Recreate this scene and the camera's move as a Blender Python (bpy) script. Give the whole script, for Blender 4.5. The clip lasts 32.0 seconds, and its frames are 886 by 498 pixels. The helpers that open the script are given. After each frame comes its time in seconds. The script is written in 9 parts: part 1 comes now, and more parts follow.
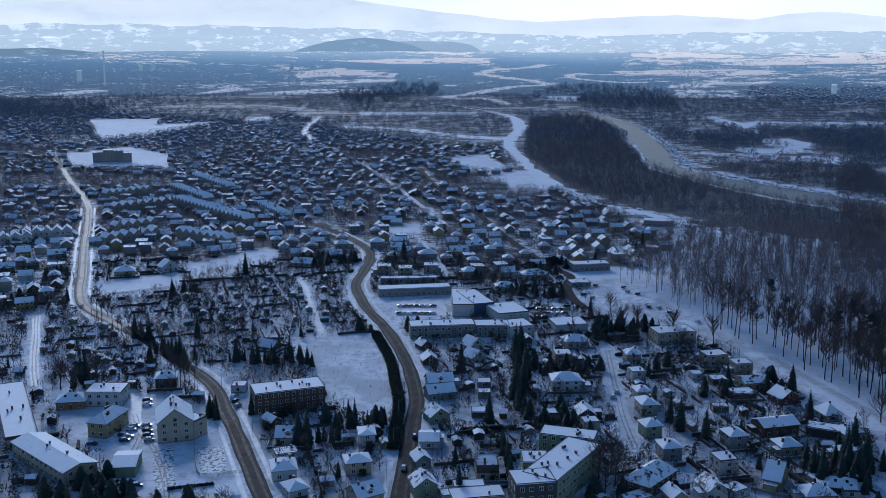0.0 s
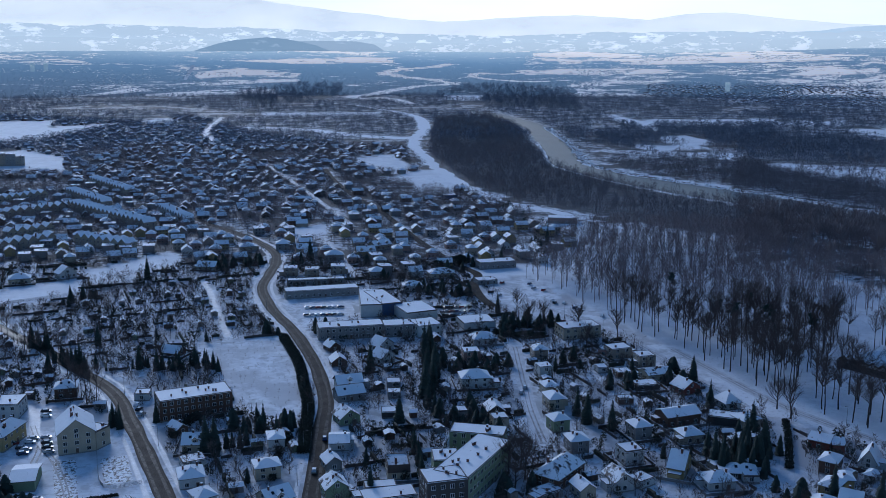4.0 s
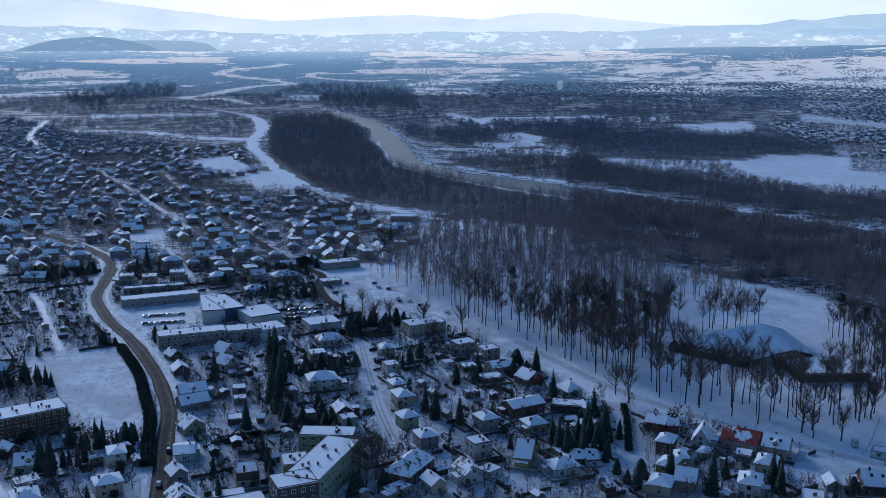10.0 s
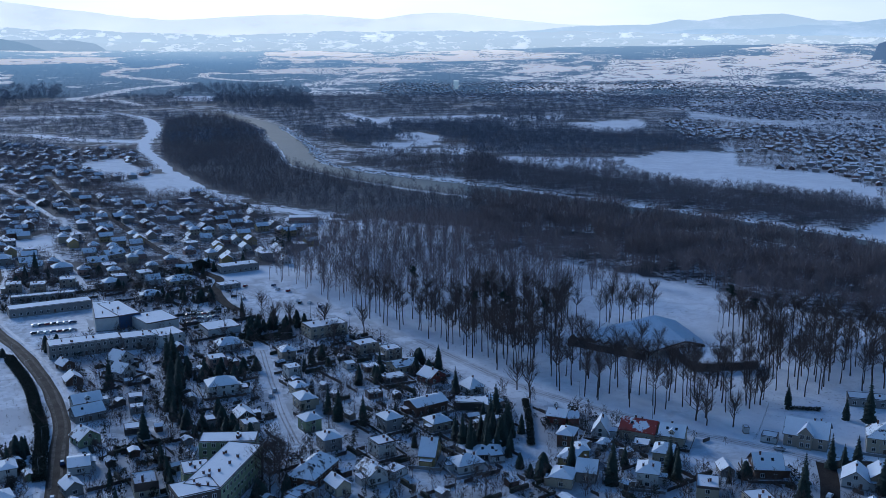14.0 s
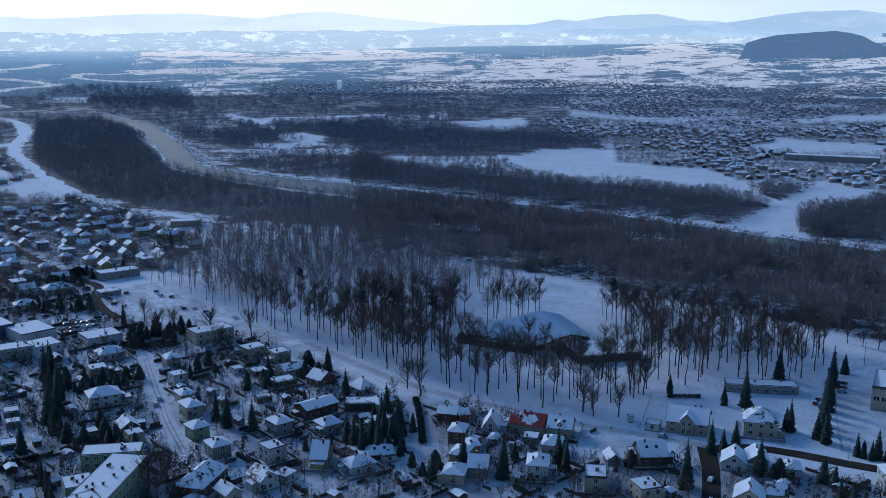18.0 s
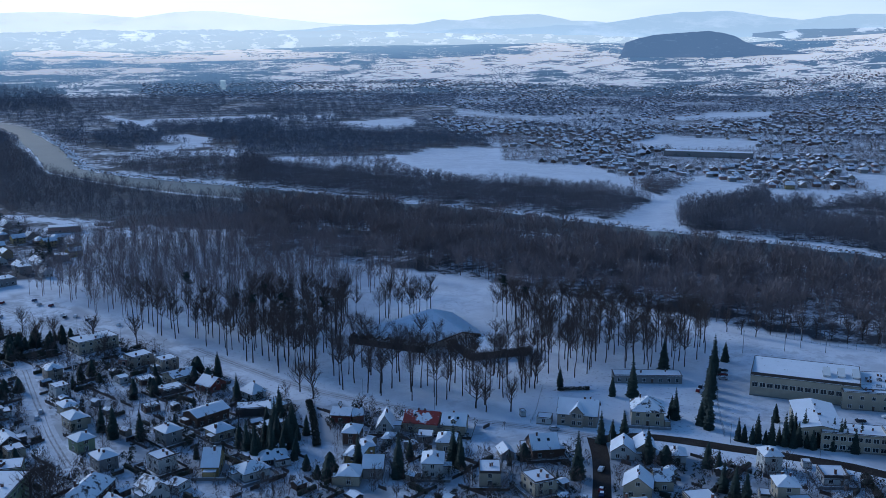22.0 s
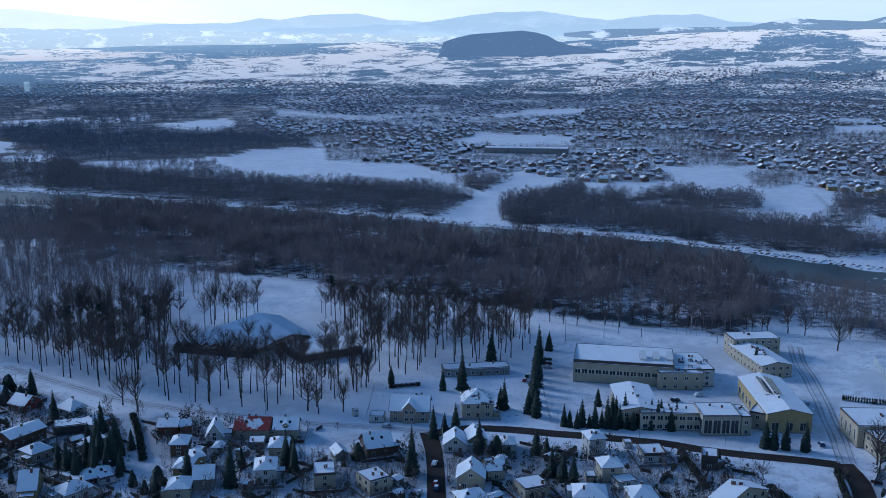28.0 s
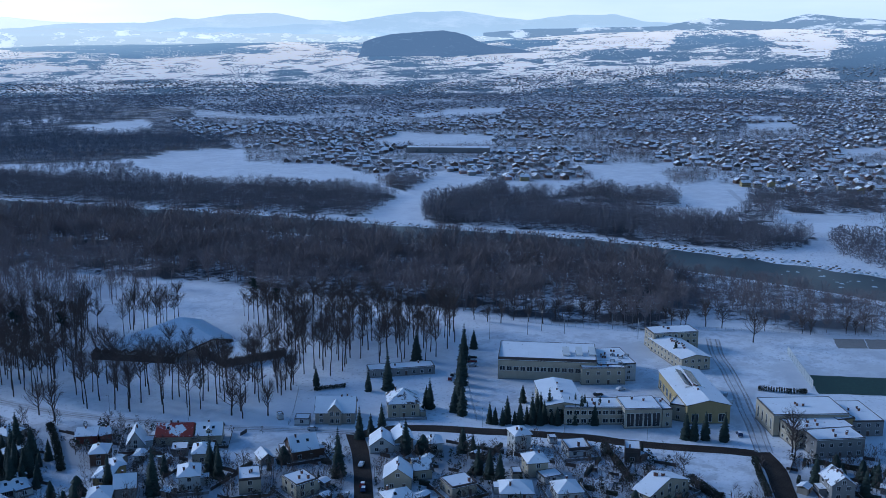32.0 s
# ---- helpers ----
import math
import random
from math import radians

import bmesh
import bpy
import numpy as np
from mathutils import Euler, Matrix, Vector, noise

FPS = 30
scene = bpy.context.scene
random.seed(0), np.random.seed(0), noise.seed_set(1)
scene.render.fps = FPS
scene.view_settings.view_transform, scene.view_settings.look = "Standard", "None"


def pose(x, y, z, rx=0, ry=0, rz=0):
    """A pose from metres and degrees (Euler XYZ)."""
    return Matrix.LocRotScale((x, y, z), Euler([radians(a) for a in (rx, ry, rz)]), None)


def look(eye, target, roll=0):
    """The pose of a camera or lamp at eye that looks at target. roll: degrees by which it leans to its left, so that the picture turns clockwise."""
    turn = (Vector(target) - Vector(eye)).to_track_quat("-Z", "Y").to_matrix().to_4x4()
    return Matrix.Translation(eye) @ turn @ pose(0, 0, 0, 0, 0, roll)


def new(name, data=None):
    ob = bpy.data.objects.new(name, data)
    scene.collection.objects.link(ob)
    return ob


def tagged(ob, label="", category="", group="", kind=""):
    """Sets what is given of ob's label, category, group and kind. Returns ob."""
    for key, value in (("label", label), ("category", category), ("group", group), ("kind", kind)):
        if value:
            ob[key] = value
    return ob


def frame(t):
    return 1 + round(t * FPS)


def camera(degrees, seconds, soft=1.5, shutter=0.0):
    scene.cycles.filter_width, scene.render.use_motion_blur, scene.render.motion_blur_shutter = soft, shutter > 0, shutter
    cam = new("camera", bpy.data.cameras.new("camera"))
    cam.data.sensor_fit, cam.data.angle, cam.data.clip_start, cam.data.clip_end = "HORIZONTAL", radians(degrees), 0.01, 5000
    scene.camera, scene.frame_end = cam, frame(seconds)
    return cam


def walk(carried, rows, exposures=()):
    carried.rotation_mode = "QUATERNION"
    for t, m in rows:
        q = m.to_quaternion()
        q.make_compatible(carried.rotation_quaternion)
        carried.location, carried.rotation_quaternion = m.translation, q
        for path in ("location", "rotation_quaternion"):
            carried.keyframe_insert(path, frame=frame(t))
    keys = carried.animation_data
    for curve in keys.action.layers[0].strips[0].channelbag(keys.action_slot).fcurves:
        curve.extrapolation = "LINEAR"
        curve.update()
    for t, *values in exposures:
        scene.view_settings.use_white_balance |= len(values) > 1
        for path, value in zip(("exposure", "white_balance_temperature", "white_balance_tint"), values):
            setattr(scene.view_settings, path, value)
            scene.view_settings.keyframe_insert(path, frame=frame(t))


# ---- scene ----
cam = camera(47.57, 32.0, soft=0.6)
EYE, TILT, LEAN = 150.0, -11.66, -0.19
# seconds and heading in degrees: the camera hovers and turns to its right
TURNS = [
    (0.0, -0.00),
    (0.5, -0.71),
    (1.0, -1.40),
    (1.5, -2.05),
    (2.0, -2.68),
    (2.5, -3.33),
    (3.0, -4.00),
    (3.5, -4.70),
    (5.5, -7.56),
    (6.0, -8.28),
    (6.5, -9.03),
    (7.0, -9.77),
    (7.5, -10.52),
    (8.0, -11.29),
    (8.5, -12.07),
    (9.0, -12.87),
    (9.5, -13.68),
    (10.0, -14.49),
    (10.5, -15.25),
    (11.0, -15.97),
    (11.5, -16.67),
    (12.0, -17.37),
    (12.5, -18.07),
    (13.0, -18.79),
    (13.5, -19.55),
    (14.0, -20.31),
    (14.5, -21.09),
    (16.5, -24.40),
    (17.0, -25.22),
    (17.5, -26.04),
    (18.0, -26.86),
    (18.5, -27.64),
    (19.0, -28.43),
    (19.5, -29.22),
    (20.0, -30.02),
    (20.5, -30.82),
    (21.0, -31.60),
    (21.5, -32.41),
    (22.0, -33.24),
    (22.5, -34.07),
    (23.0, -34.90),
    (23.5, -35.73),
    (24.0, -36.54),
    (24.5, -37.37),
    (25.0, -38.21),
    (25.5, -39.05),
    (27.5, -42.47),
    (28.0, -43.30),
    (28.5, -43.97),
    (29.0, -44.58),
    (29.5, -45.17),
    (30.0, -45.76),
    (30.5, -46.33),
    (31.0, -46.82),
    (31.5, -47.29),
    (32.0, -47.75),
]
EXPOSURES = [(0.0, 0.22, 4900, 10), (14.0, 0.28, 4840, 9), (24.0, 0.36, 4800, 8), (32.0, 0.44, 4780, 8)]
walk(cam, [(t, pose(0, 0, EYE, 90 + TILT, LEAN, yaw)) for t, yaw in TURNS], EXPOSURES)

# ---- sky and sun ----
SUN_AZIMUTH, SUN_HEIGHT = -18.0, 22.0
world = bpy.data.worlds.new("winter_sky")
scene.world = world
world.use_nodes = True
wn = world.node_tree.nodes
sky = wn.new("ShaderNodeTexSky")
sky.sky_type = "NISHITA"
sky.sun_disc = False
sky.sun_elevation = radians(SUN_HEIGHT)
sky.sun_rotation = radians(SUN_AZIMUTH)
sky.air_density, sky.dust_density, sky.ozone_density = 1.2, 0.15, 3.5
wn["Background"].inputs["Strength"].default_value = 0.070
thin_cloud = wn.new("ShaderNodeHueSaturation")
thin_cloud.inputs["Saturation"].default_value = 1.0
world.node_tree.links.new(sky.outputs["Color"], thin_cloud.inputs["Color"])
world.node_tree.links.new(thin_cloud.outputs["Color"], wn["Background"].inputs["Color"])
sun_data = bpy.data.lights.new("sun", "SUN")
sun_data.energy = 1.3
sun_data.angle = radians(20)
sun_data.color = (1.0, 0.92, 0.83)
sun = new("sun", sun_data)
sun.matrix_world = look((0, 0, 0), (-math.sin(radians(SUN_AZIMUTH)), -math.cos(radians(SUN_AZIMUTH)), -math.tan(radians(SUN_HEIGHT))))

# ---- materials ----
def material(name, base, rough=0.8, metal=0.0, spread=0.25, scale=0.6, fine=8.0, bump=0.0, tint=None, island=0.0, objects=0.0, emit=None, spec=0.5):
    """A procedural surface: base colour varied at two scales, with relief, and by piece where asked."""
    m = bpy.data.materials.new(name)
    m.use_nodes = True
    nt = m.node_tree
    n, ln = nt.nodes, nt.links
    b = n["Principled BSDF"]
    b.inputs["Roughness"].default_value = rough
    b.inputs["Metallic"].default_value = metal
    b.inputs["Specular IOR Level"].default_value = spec
    geo = n.new("ShaderNodeNewGeometry")
    coarse = n.new("ShaderNodeTexNoise")
    coarse.inputs["Scale"].default_value = scale
    coarse.inputs["Detail"].default_value = 4
    grain = n.new("ShaderNodeTexNoise")
    grain.inputs["Scale"].default_value = fine
    grain.inputs["Detail"].default_value = 3
    ln.new(geo.outputs["Position"], coarse.inputs["Vector"])
    ln.new(geo.outputs["Position"], grain.inputs["Vector"])
    add = n.new("ShaderNodeMath")
    add.operation = "ADD"
    ln.new(coarse.outputs["Fac"], add.inputs[0])
    ln.new(grain.outputs["Fac"], add.inputs[1])
    last = add
    if island or objects:
        src = geo.outputs["Random Per Island"] if island else n.new("ShaderNodeObjectInfo").outputs["Random"]
        mul = n.new("ShaderNodeMath")
        mul.operation = "MULTIPLY_ADD"
        ln.new(src, mul.inputs[0])
        mul.inputs[1].default_value = island or objects
        ln.new(add.outputs[0], mul.inputs[2])
        last = mul
    ramp = n.new("ShaderNodeValToRGB")
    rng = n.new("ShaderNodeMapRange")
    rng.inputs["From Min"].default_value = 0.65
    rng.inputs["From Max"].default_value = 1.35 + (island or objects)
    ln.new(last.outputs[0], rng.inputs["Value"])
    ln.new(rng.outputs[0], ramp.inputs[0])
    dark = [c * (1 - spread) for c in base]
    light = [min(0.95, c * (1 + spread)) for c in (tint or base)]
    ramp.color_ramp.elements[0].color = (*dark, 1)
    ramp.color_ramp.elements[1].color = (*light, 1)
    ln.new(ramp.outputs[0], b.inputs["Base Color"])
    if bump:
        bp = n.new("ShaderNodeBump")
        bp.inputs["Strength"].default_value = bump
        bp.inputs["Distance"].default_value = 0.1
        ln.new(grain.outputs["Fac"], bp.inputs["Height"])
        ln.new(bp.outputs[0], b.inputs["Normal"])
    if emit:
        b.inputs["Emission Color"].default_value = (*emit[:3], 1)
        b.inputs["Emission Strength"].default_value = emit[3]
    return m


M = {}
M["snow"] = material("snow", (0.78, 0.80, 0.85), 0.75, spread=0.08, scale=0.3, fine=4.0, bump=0.4)
M["packed_snow"] = material("packed_snow", (0.60, 0.61, 0.65), 0.6, spread=0.3, scale=0.25, fine=3.0, bump=0.3)
M["roof_edge"] = material("roof_edge", (0.07, 0.055, 0.05), 0.7, spread=0.3)
M["red_tile"] = material("red_tile", (0.30, 0.055, 0.04), 0.6, spread=0.3, fine=12)
M["asphalt"] = material("wet_asphalt", (0.026, 0.022, 0.020), 0.7, spread=0.4, scale=0.15, fine=2.0, tint=(0.052, 0.043, 0.037), spec=0.05)
M["glass"] = material("window_glass", (0.02, 0.025, 0.03), 0.08, spread=0.2)
M["frame"] = material("window_frame", (0.75, 0.75, 0.72), 0.5, spread=0.05)
M["dark_frame"] = material("dark_frame", (0.05, 0.04, 0.035), 0.5, spread=0.1)
M["brick"] = material("chimney_brick", (0.13, 0.065, 0.05), 0.85, spread=0.35, fine=20)
M["metal"] = material("grey_metal", (0.25, 0.26, 0.27), 0.45, 0.8, spread=0.15)
M["timber"] = material("weathered_timber", (0.10, 0.065, 0.045), 0.8, spread=0.35, fine=15)
M["bark"] = material("bark", (0.05, 0.042, 0.038), 0.9, spread=0.35, scale=1.5, fine=20)
M["twig"] = material("bare_twigs", (0.095, 0.074, 0.066), 0.9, spread=0.3, scale=0.2, fine=3)
# Haze over distant woods is put into this paler, bluer base colour.
M["wood_haze"] = material("hazed_woodland", (0.16, 0.18, 0.225), 0.9, spread=0.35, scale=0.02, fine=0.2, island=0.5)
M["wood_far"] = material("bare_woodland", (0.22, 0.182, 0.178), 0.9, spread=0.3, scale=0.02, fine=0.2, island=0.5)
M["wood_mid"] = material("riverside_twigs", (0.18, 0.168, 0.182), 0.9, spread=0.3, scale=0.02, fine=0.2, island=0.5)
M["needles"] = material("spruce_needles", (0.026, 0.042, 0.034), 0.85, spread=0.4, scale=0.8, fine=6)
M["hedge"] = material("hedge_leaf", (0.025, 0.032, 0.022), 0.85, spread=0.4, scale=0.8, fine=6)
M["scrub"] = material("dry_scrub", (0.10, 0.075, 0.055), 0.9, spread=0.35, scale=0.5, fine=6)
M["water"] = material("river_water", (0.05, 0.058, 0.058), 0.34, spread=0.35, scale=0.02, fine=0.9, bump=0.4, spec=0.16)
M["ice"] = material("shelf_ice", (0.6, 0.64, 0.68), 0.75, spread=0.2, scale=0.05, fine=0.6)
M["gravel"] = material("grey_shingle", (0.10, 0.09, 0.085), 0.9, spread=0.5, scale=0.06, fine=0.5, tint=(0.45, 0.46, 0.49))
M["court"] = material("green_turf", (0.02, 0.05, 0.04), 0.8, spread=0.3)
M["panel"] = material("solar_panel", (0.03, 0.035, 0.05), 0.25, spread=0.2)
M["tyre"] = material("tyre_rubber", (0.02, 0.02, 0.02), 0.8, spread=0.2)
M["gravel_dark"] = material("churned_earth", (0.12, 0.09, 0.07), 0.9, spread=0.5, scale=0.2, fine=1.2)
WALLS = {
    "cream": (0.50, 0.44, 0.33), "white": (0.62, 0.62, 0.60), "grey": (0.30, 0.29, 0.28), "yellow": (0.46, 0.36, 0.17),
    "green": (0.30, 0.36, 0.22), "brown": (0.13, 0.075, 0.05), "red": (0.22, 0.06, 0.045), "blue": (0.07, 0.11, 0.22),
    "beige": (0.40, 0.34, 0.27), "dark": (0.08, 0.07, 0.065), "pink": (0.42, 0.27, 0.22), "orange": (0.40, 0.22, 0.10),
}
for wall_name, wall_colour in WALLS.items():
    M["wall_" + wall_name] = material("render_" + wall_name, tuple(0.75 * c for c in wall_colour), 0.88, spread=0.14, scale=0.35, fine=5.0, bump=0.15)
for car_name, car_colour in {"black": (0.015, 0.015, 0.018), "silver": (0.35, 0.36, 0.38), "red_paint": (0.14, 0.02, 0.02), "blue_paint": (0.03, 0.045, 0.10), "white_paint": (0.7, 0.7, 0.7)}.items():
    M[car_name] = material("car_" + car_name, car_colour, 0.25, spread=0.05)


def ground_material():
    """Snow over frozen ground: trodden and thin in places, with dry grass showing through."""
    m = bpy.data.materials.new("snowy_ground")
    m.use_nodes = True
    n, ln = m.node_tree.nodes, m.node_tree.links
    b = n["Principled BSDF"]
    b.inputs["Roughness"].default_value = 0.8
    geo = n.new("ShaderNodeNewGeometry")

    def noise_fac(scale, detail, lo, hi):
        t = n.new("ShaderNodeTexNoise")
        t.inputs["Scale"].default_value = scale
        t.inputs["Detail"].default_value = detail
        t.inputs["Roughness"].default_value = 0.65
        ln.new(geo.outputs["Position"], t.inputs["Vector"])
        r = n.new("ShaderNodeMapRange")
        r.inputs["From Min"].default_value, r.inputs["From Max"].default_value = lo, hi
        ln.new(t.outputs["Fac"], r.inputs["Value"])
        return r.outputs[0], t

    patches, _ = noise_fac(0.012, 5, 0.42, 0.62)
    trod = n.new("ShaderNodeAttribute")
    trod.attribute_name = "trodden"
    soil, _ = noise_fac(0.16, 6, 0.47, 0.60)
    copse, _ = noise_fac(0.022, 6, 0.46, 0.56)
    cover = n.new("ShaderNodeMath")
    cover.operation = "MAXIMUM"
    ln.new(soil, cover.inputs[0])
    ln.new(copse, cover.inputs[1])
    worn = n.new("ShaderNodeMath")
    worn.operation = "MULTIPLY"
    ln.new(trod.outputs["Fac"], worn.inputs[0])
    ln.new(cover.outputs[0], worn.inputs[1])
    # Where cover is densest the ground darkens: leaf litter plus painted tree shade.
    litter_shade = n.new("ShaderNodeMapRange")
    litter_shade.inputs["From Min"].default_value, litter_shade.inputs["From Max"].default_value = 1.25, 1.8
    litter_shade.inputs["To Max"].default_value = 0.92
    ln.new(trod.outputs["Fac"], litter_shade.inputs["Value"])
    floor_of_woods = n.new("ShaderNodeMath")
    floor_of_woods.operation = "MAXIMUM"
    floor_of_woods.use_clamp = True
    ln.new(worn.outputs[0], floor_of_woods.inputs[0])
    ln.new(litter_shade.outputs[0], floor_of_woods.inputs[1])
    tufts, tuft_tex = noise_fac(0.55, 6, 0.56, 0.68)
    drift, _ = noise_fac(0.06, 4, 0.3, 0.7)
    snow_mix = n.new("ShaderNodeMix")
    snow_mix.data_type = "RGBA"
    snow_mix.inputs[6].default_value = (0.70, 0.72, 0.78, 1)
    snow_mix.inputs[7].default_value = (0.84, 0.86, 0.90, 1)
    ln.new(drift, snow_mix.inputs[0])
    amount = n.new("ShaderNodeMath")
    amount.operation = "MULTIPLY"
    ln.new(patches, amount.inputs[0])
    ln.new(tufts, amount.inputs[1])
    scaled = n.new("ShaderNodeMath")
    scaled.operation = "MULTIPLY"
    scaled.inputs[1].default_value = 0.75
    ln.new(amount.outputs[0], scaled.inputs[0])
    both = n.new("ShaderNodeMath")
    both.operation = "MAXIMUM"
    ln.new(scaled.outputs[0], both.inputs[0])
    ln.new(floor_of_woods.outputs[0], both.inputs[1])
    mix = n.new("ShaderNodeMix")
    mix.data_type = "RGBA"
    mix.inputs[7].default_value = (0.052, 0.053, 0.062, 1)
    ln.new(snow_mix.outputs[2], mix.inputs[6])
    ln.new(both.outputs[0], mix.inputs[0])
    ln.new(mix.outputs[2], b.inputs["Base Color"])
    bump = n.new("ShaderNodeBump")
    bump.inputs["Strength"].default_value = 0.5
    bump.inputs["Distance"].default_value = 0.4
    ln.new(tuft_tex.outputs["Fac"], bump.inputs["Height"])
    ln.new(bump.outputs[0], b.inputs["Normal"])
    return m


M["ground"] = ground_material()


def roof_snow_material(name, under, lo, hi, scale):
    """Snow on roofs, slid off or melted through in small uneven patches."""
    m = material(name, (0.82, 0.84, 0.88), 0.7, spread=0.06, scale=0.25, fine=3.0, bump=0.3)
    n, ln = m.node_tree.nodes, m.node_tree.links
    b = n["Principled BSDF"]
    colour = b.inputs["Base Color"].links[0].from_socket
    geo = n.new("ShaderNodeNewGeometry")
    t = n.new("ShaderNodeTexNoise")
    t.inputs["Scale"].default_value = scale
    t.inputs["Detail"].default_value = 7
    t.inputs["Roughness"].default_value = 0.7
    ln.new(geo.outputs["Position"], t.inputs["Vector"])
    r = n.new("ShaderNodeMapRange")
    r.inputs["From Min"].default_value, r.inputs["From Max"].default_value = lo, hi
    ln.new(t.outputs["Fac"], r.inputs["Value"])
    mix = n.new("ShaderNodeMix")
    mix.data_type = "RGBA"
    mix.inputs[7].default_value = (*under, 1)
    ln.new(colour, mix.inputs[6])
    ln.new(r.outputs[0], mix.inputs[0])
    ln.new(mix.outputs[2], b.inputs["Base Color"])
    return m


M["roof_snow"] = roof_snow_material("roof_snow", (0.10, 0.075, 0.065), 0.64, 0.68, 0.42)
M["roof_thin"] = roof_snow_material("thin_roof_snow", (0.06, 0.05, 0.047), 0.53, 0.58, 0.33)
M["roof_tile"] = roof_snow_material("roof_snow_on_red_tiles", (0.28, 0.05, 0.035), 0.53, 0.57, 0.28)
M["roof_bare"] = roof_snow_material("melting_snow_on_red_tiles", (0.28, 0.04, 0.03), 0.44, 0.47, 0.22)
M["churned"] = roof_snow_material("churned_snow", (0.06, 0.045, 0.04), 0.50, 0.56, 0.7)
# Blue shade of the rink roof's folds, put into a colour.
M["fold_shade"] = material("shaded_roof_folds", (0.24, 0.34, 0.50), 0.5, spread=0.15, scale=0.3, fine=2.0)


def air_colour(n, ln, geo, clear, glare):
    """The blue of the air before the far backdrop, painted as emission: none at its near edge, most on the rim, paler
    towards the sun.
    """
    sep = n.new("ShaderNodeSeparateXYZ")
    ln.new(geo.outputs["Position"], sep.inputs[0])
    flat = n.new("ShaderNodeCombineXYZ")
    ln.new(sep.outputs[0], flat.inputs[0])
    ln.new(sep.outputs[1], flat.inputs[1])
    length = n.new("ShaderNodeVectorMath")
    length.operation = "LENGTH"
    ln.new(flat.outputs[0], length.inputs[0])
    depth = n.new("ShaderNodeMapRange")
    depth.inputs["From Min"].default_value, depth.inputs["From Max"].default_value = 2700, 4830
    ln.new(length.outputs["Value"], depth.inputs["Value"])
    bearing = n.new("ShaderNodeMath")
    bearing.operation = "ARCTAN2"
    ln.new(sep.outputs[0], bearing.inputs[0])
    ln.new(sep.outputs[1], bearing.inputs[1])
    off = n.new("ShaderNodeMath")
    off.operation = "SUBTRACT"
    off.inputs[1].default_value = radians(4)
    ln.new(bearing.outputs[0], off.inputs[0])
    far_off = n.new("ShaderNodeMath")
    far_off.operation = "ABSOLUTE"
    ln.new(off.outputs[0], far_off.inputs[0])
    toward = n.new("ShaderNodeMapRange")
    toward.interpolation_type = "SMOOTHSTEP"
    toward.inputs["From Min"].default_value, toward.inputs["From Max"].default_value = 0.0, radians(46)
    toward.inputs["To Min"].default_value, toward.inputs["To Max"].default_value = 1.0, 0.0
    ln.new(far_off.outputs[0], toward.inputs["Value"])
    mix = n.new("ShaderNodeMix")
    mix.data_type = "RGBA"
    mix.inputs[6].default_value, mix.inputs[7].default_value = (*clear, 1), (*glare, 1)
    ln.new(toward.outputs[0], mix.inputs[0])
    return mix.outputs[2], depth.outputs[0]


def backdrop_material(name, snow, wood, scale, lo, hi, haze, snow_glow=None):
    """Distant mountains and hills seen from kilometres away: snowfields and woods, with haze and bright snow painted as
    emission.
    """
    m = bpy.data.materials.new(name)
    m.use_nodes = True
    n, ln = m.node_tree.nodes, m.node_tree.links
    b = n["Principled BSDF"]
    b.inputs["Roughness"].default_value = 0.9
    geo = n.new("ShaderNodeNewGeometry")
    mp = n.new("ShaderNodeMapping")
    mp.inputs["Scale"].default_value = (scale, scale * 0.5, scale * 3.0)
    ln.new(geo.outputs["Position"], mp.inputs["Vector"])
    t = n.new("ShaderNodeTexNoise")
    t.inputs["Scale"].default_value = 1.0
    t.inputs["Detail"].default_value = 9
    t.inputs["Roughness"].default_value = 0.7
    ln.new(mp.outputs[0], t.inputs["Vector"])
    r = n.new("ShaderNodeMapRange")
    r.inputs["From Min"].default_value, r.inputs["From Max"].default_value = lo, hi
    ln.new(t.outputs["Fac"], r.inputs["Value"])

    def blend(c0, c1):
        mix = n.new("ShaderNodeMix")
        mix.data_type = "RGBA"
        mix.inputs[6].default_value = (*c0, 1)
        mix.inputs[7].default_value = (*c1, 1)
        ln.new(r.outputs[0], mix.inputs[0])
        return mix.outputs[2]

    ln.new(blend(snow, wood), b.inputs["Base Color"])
    ln.new(blend(snow_glow or haze, haze), b.inputs["Emission Color"])
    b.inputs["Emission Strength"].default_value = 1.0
    return m


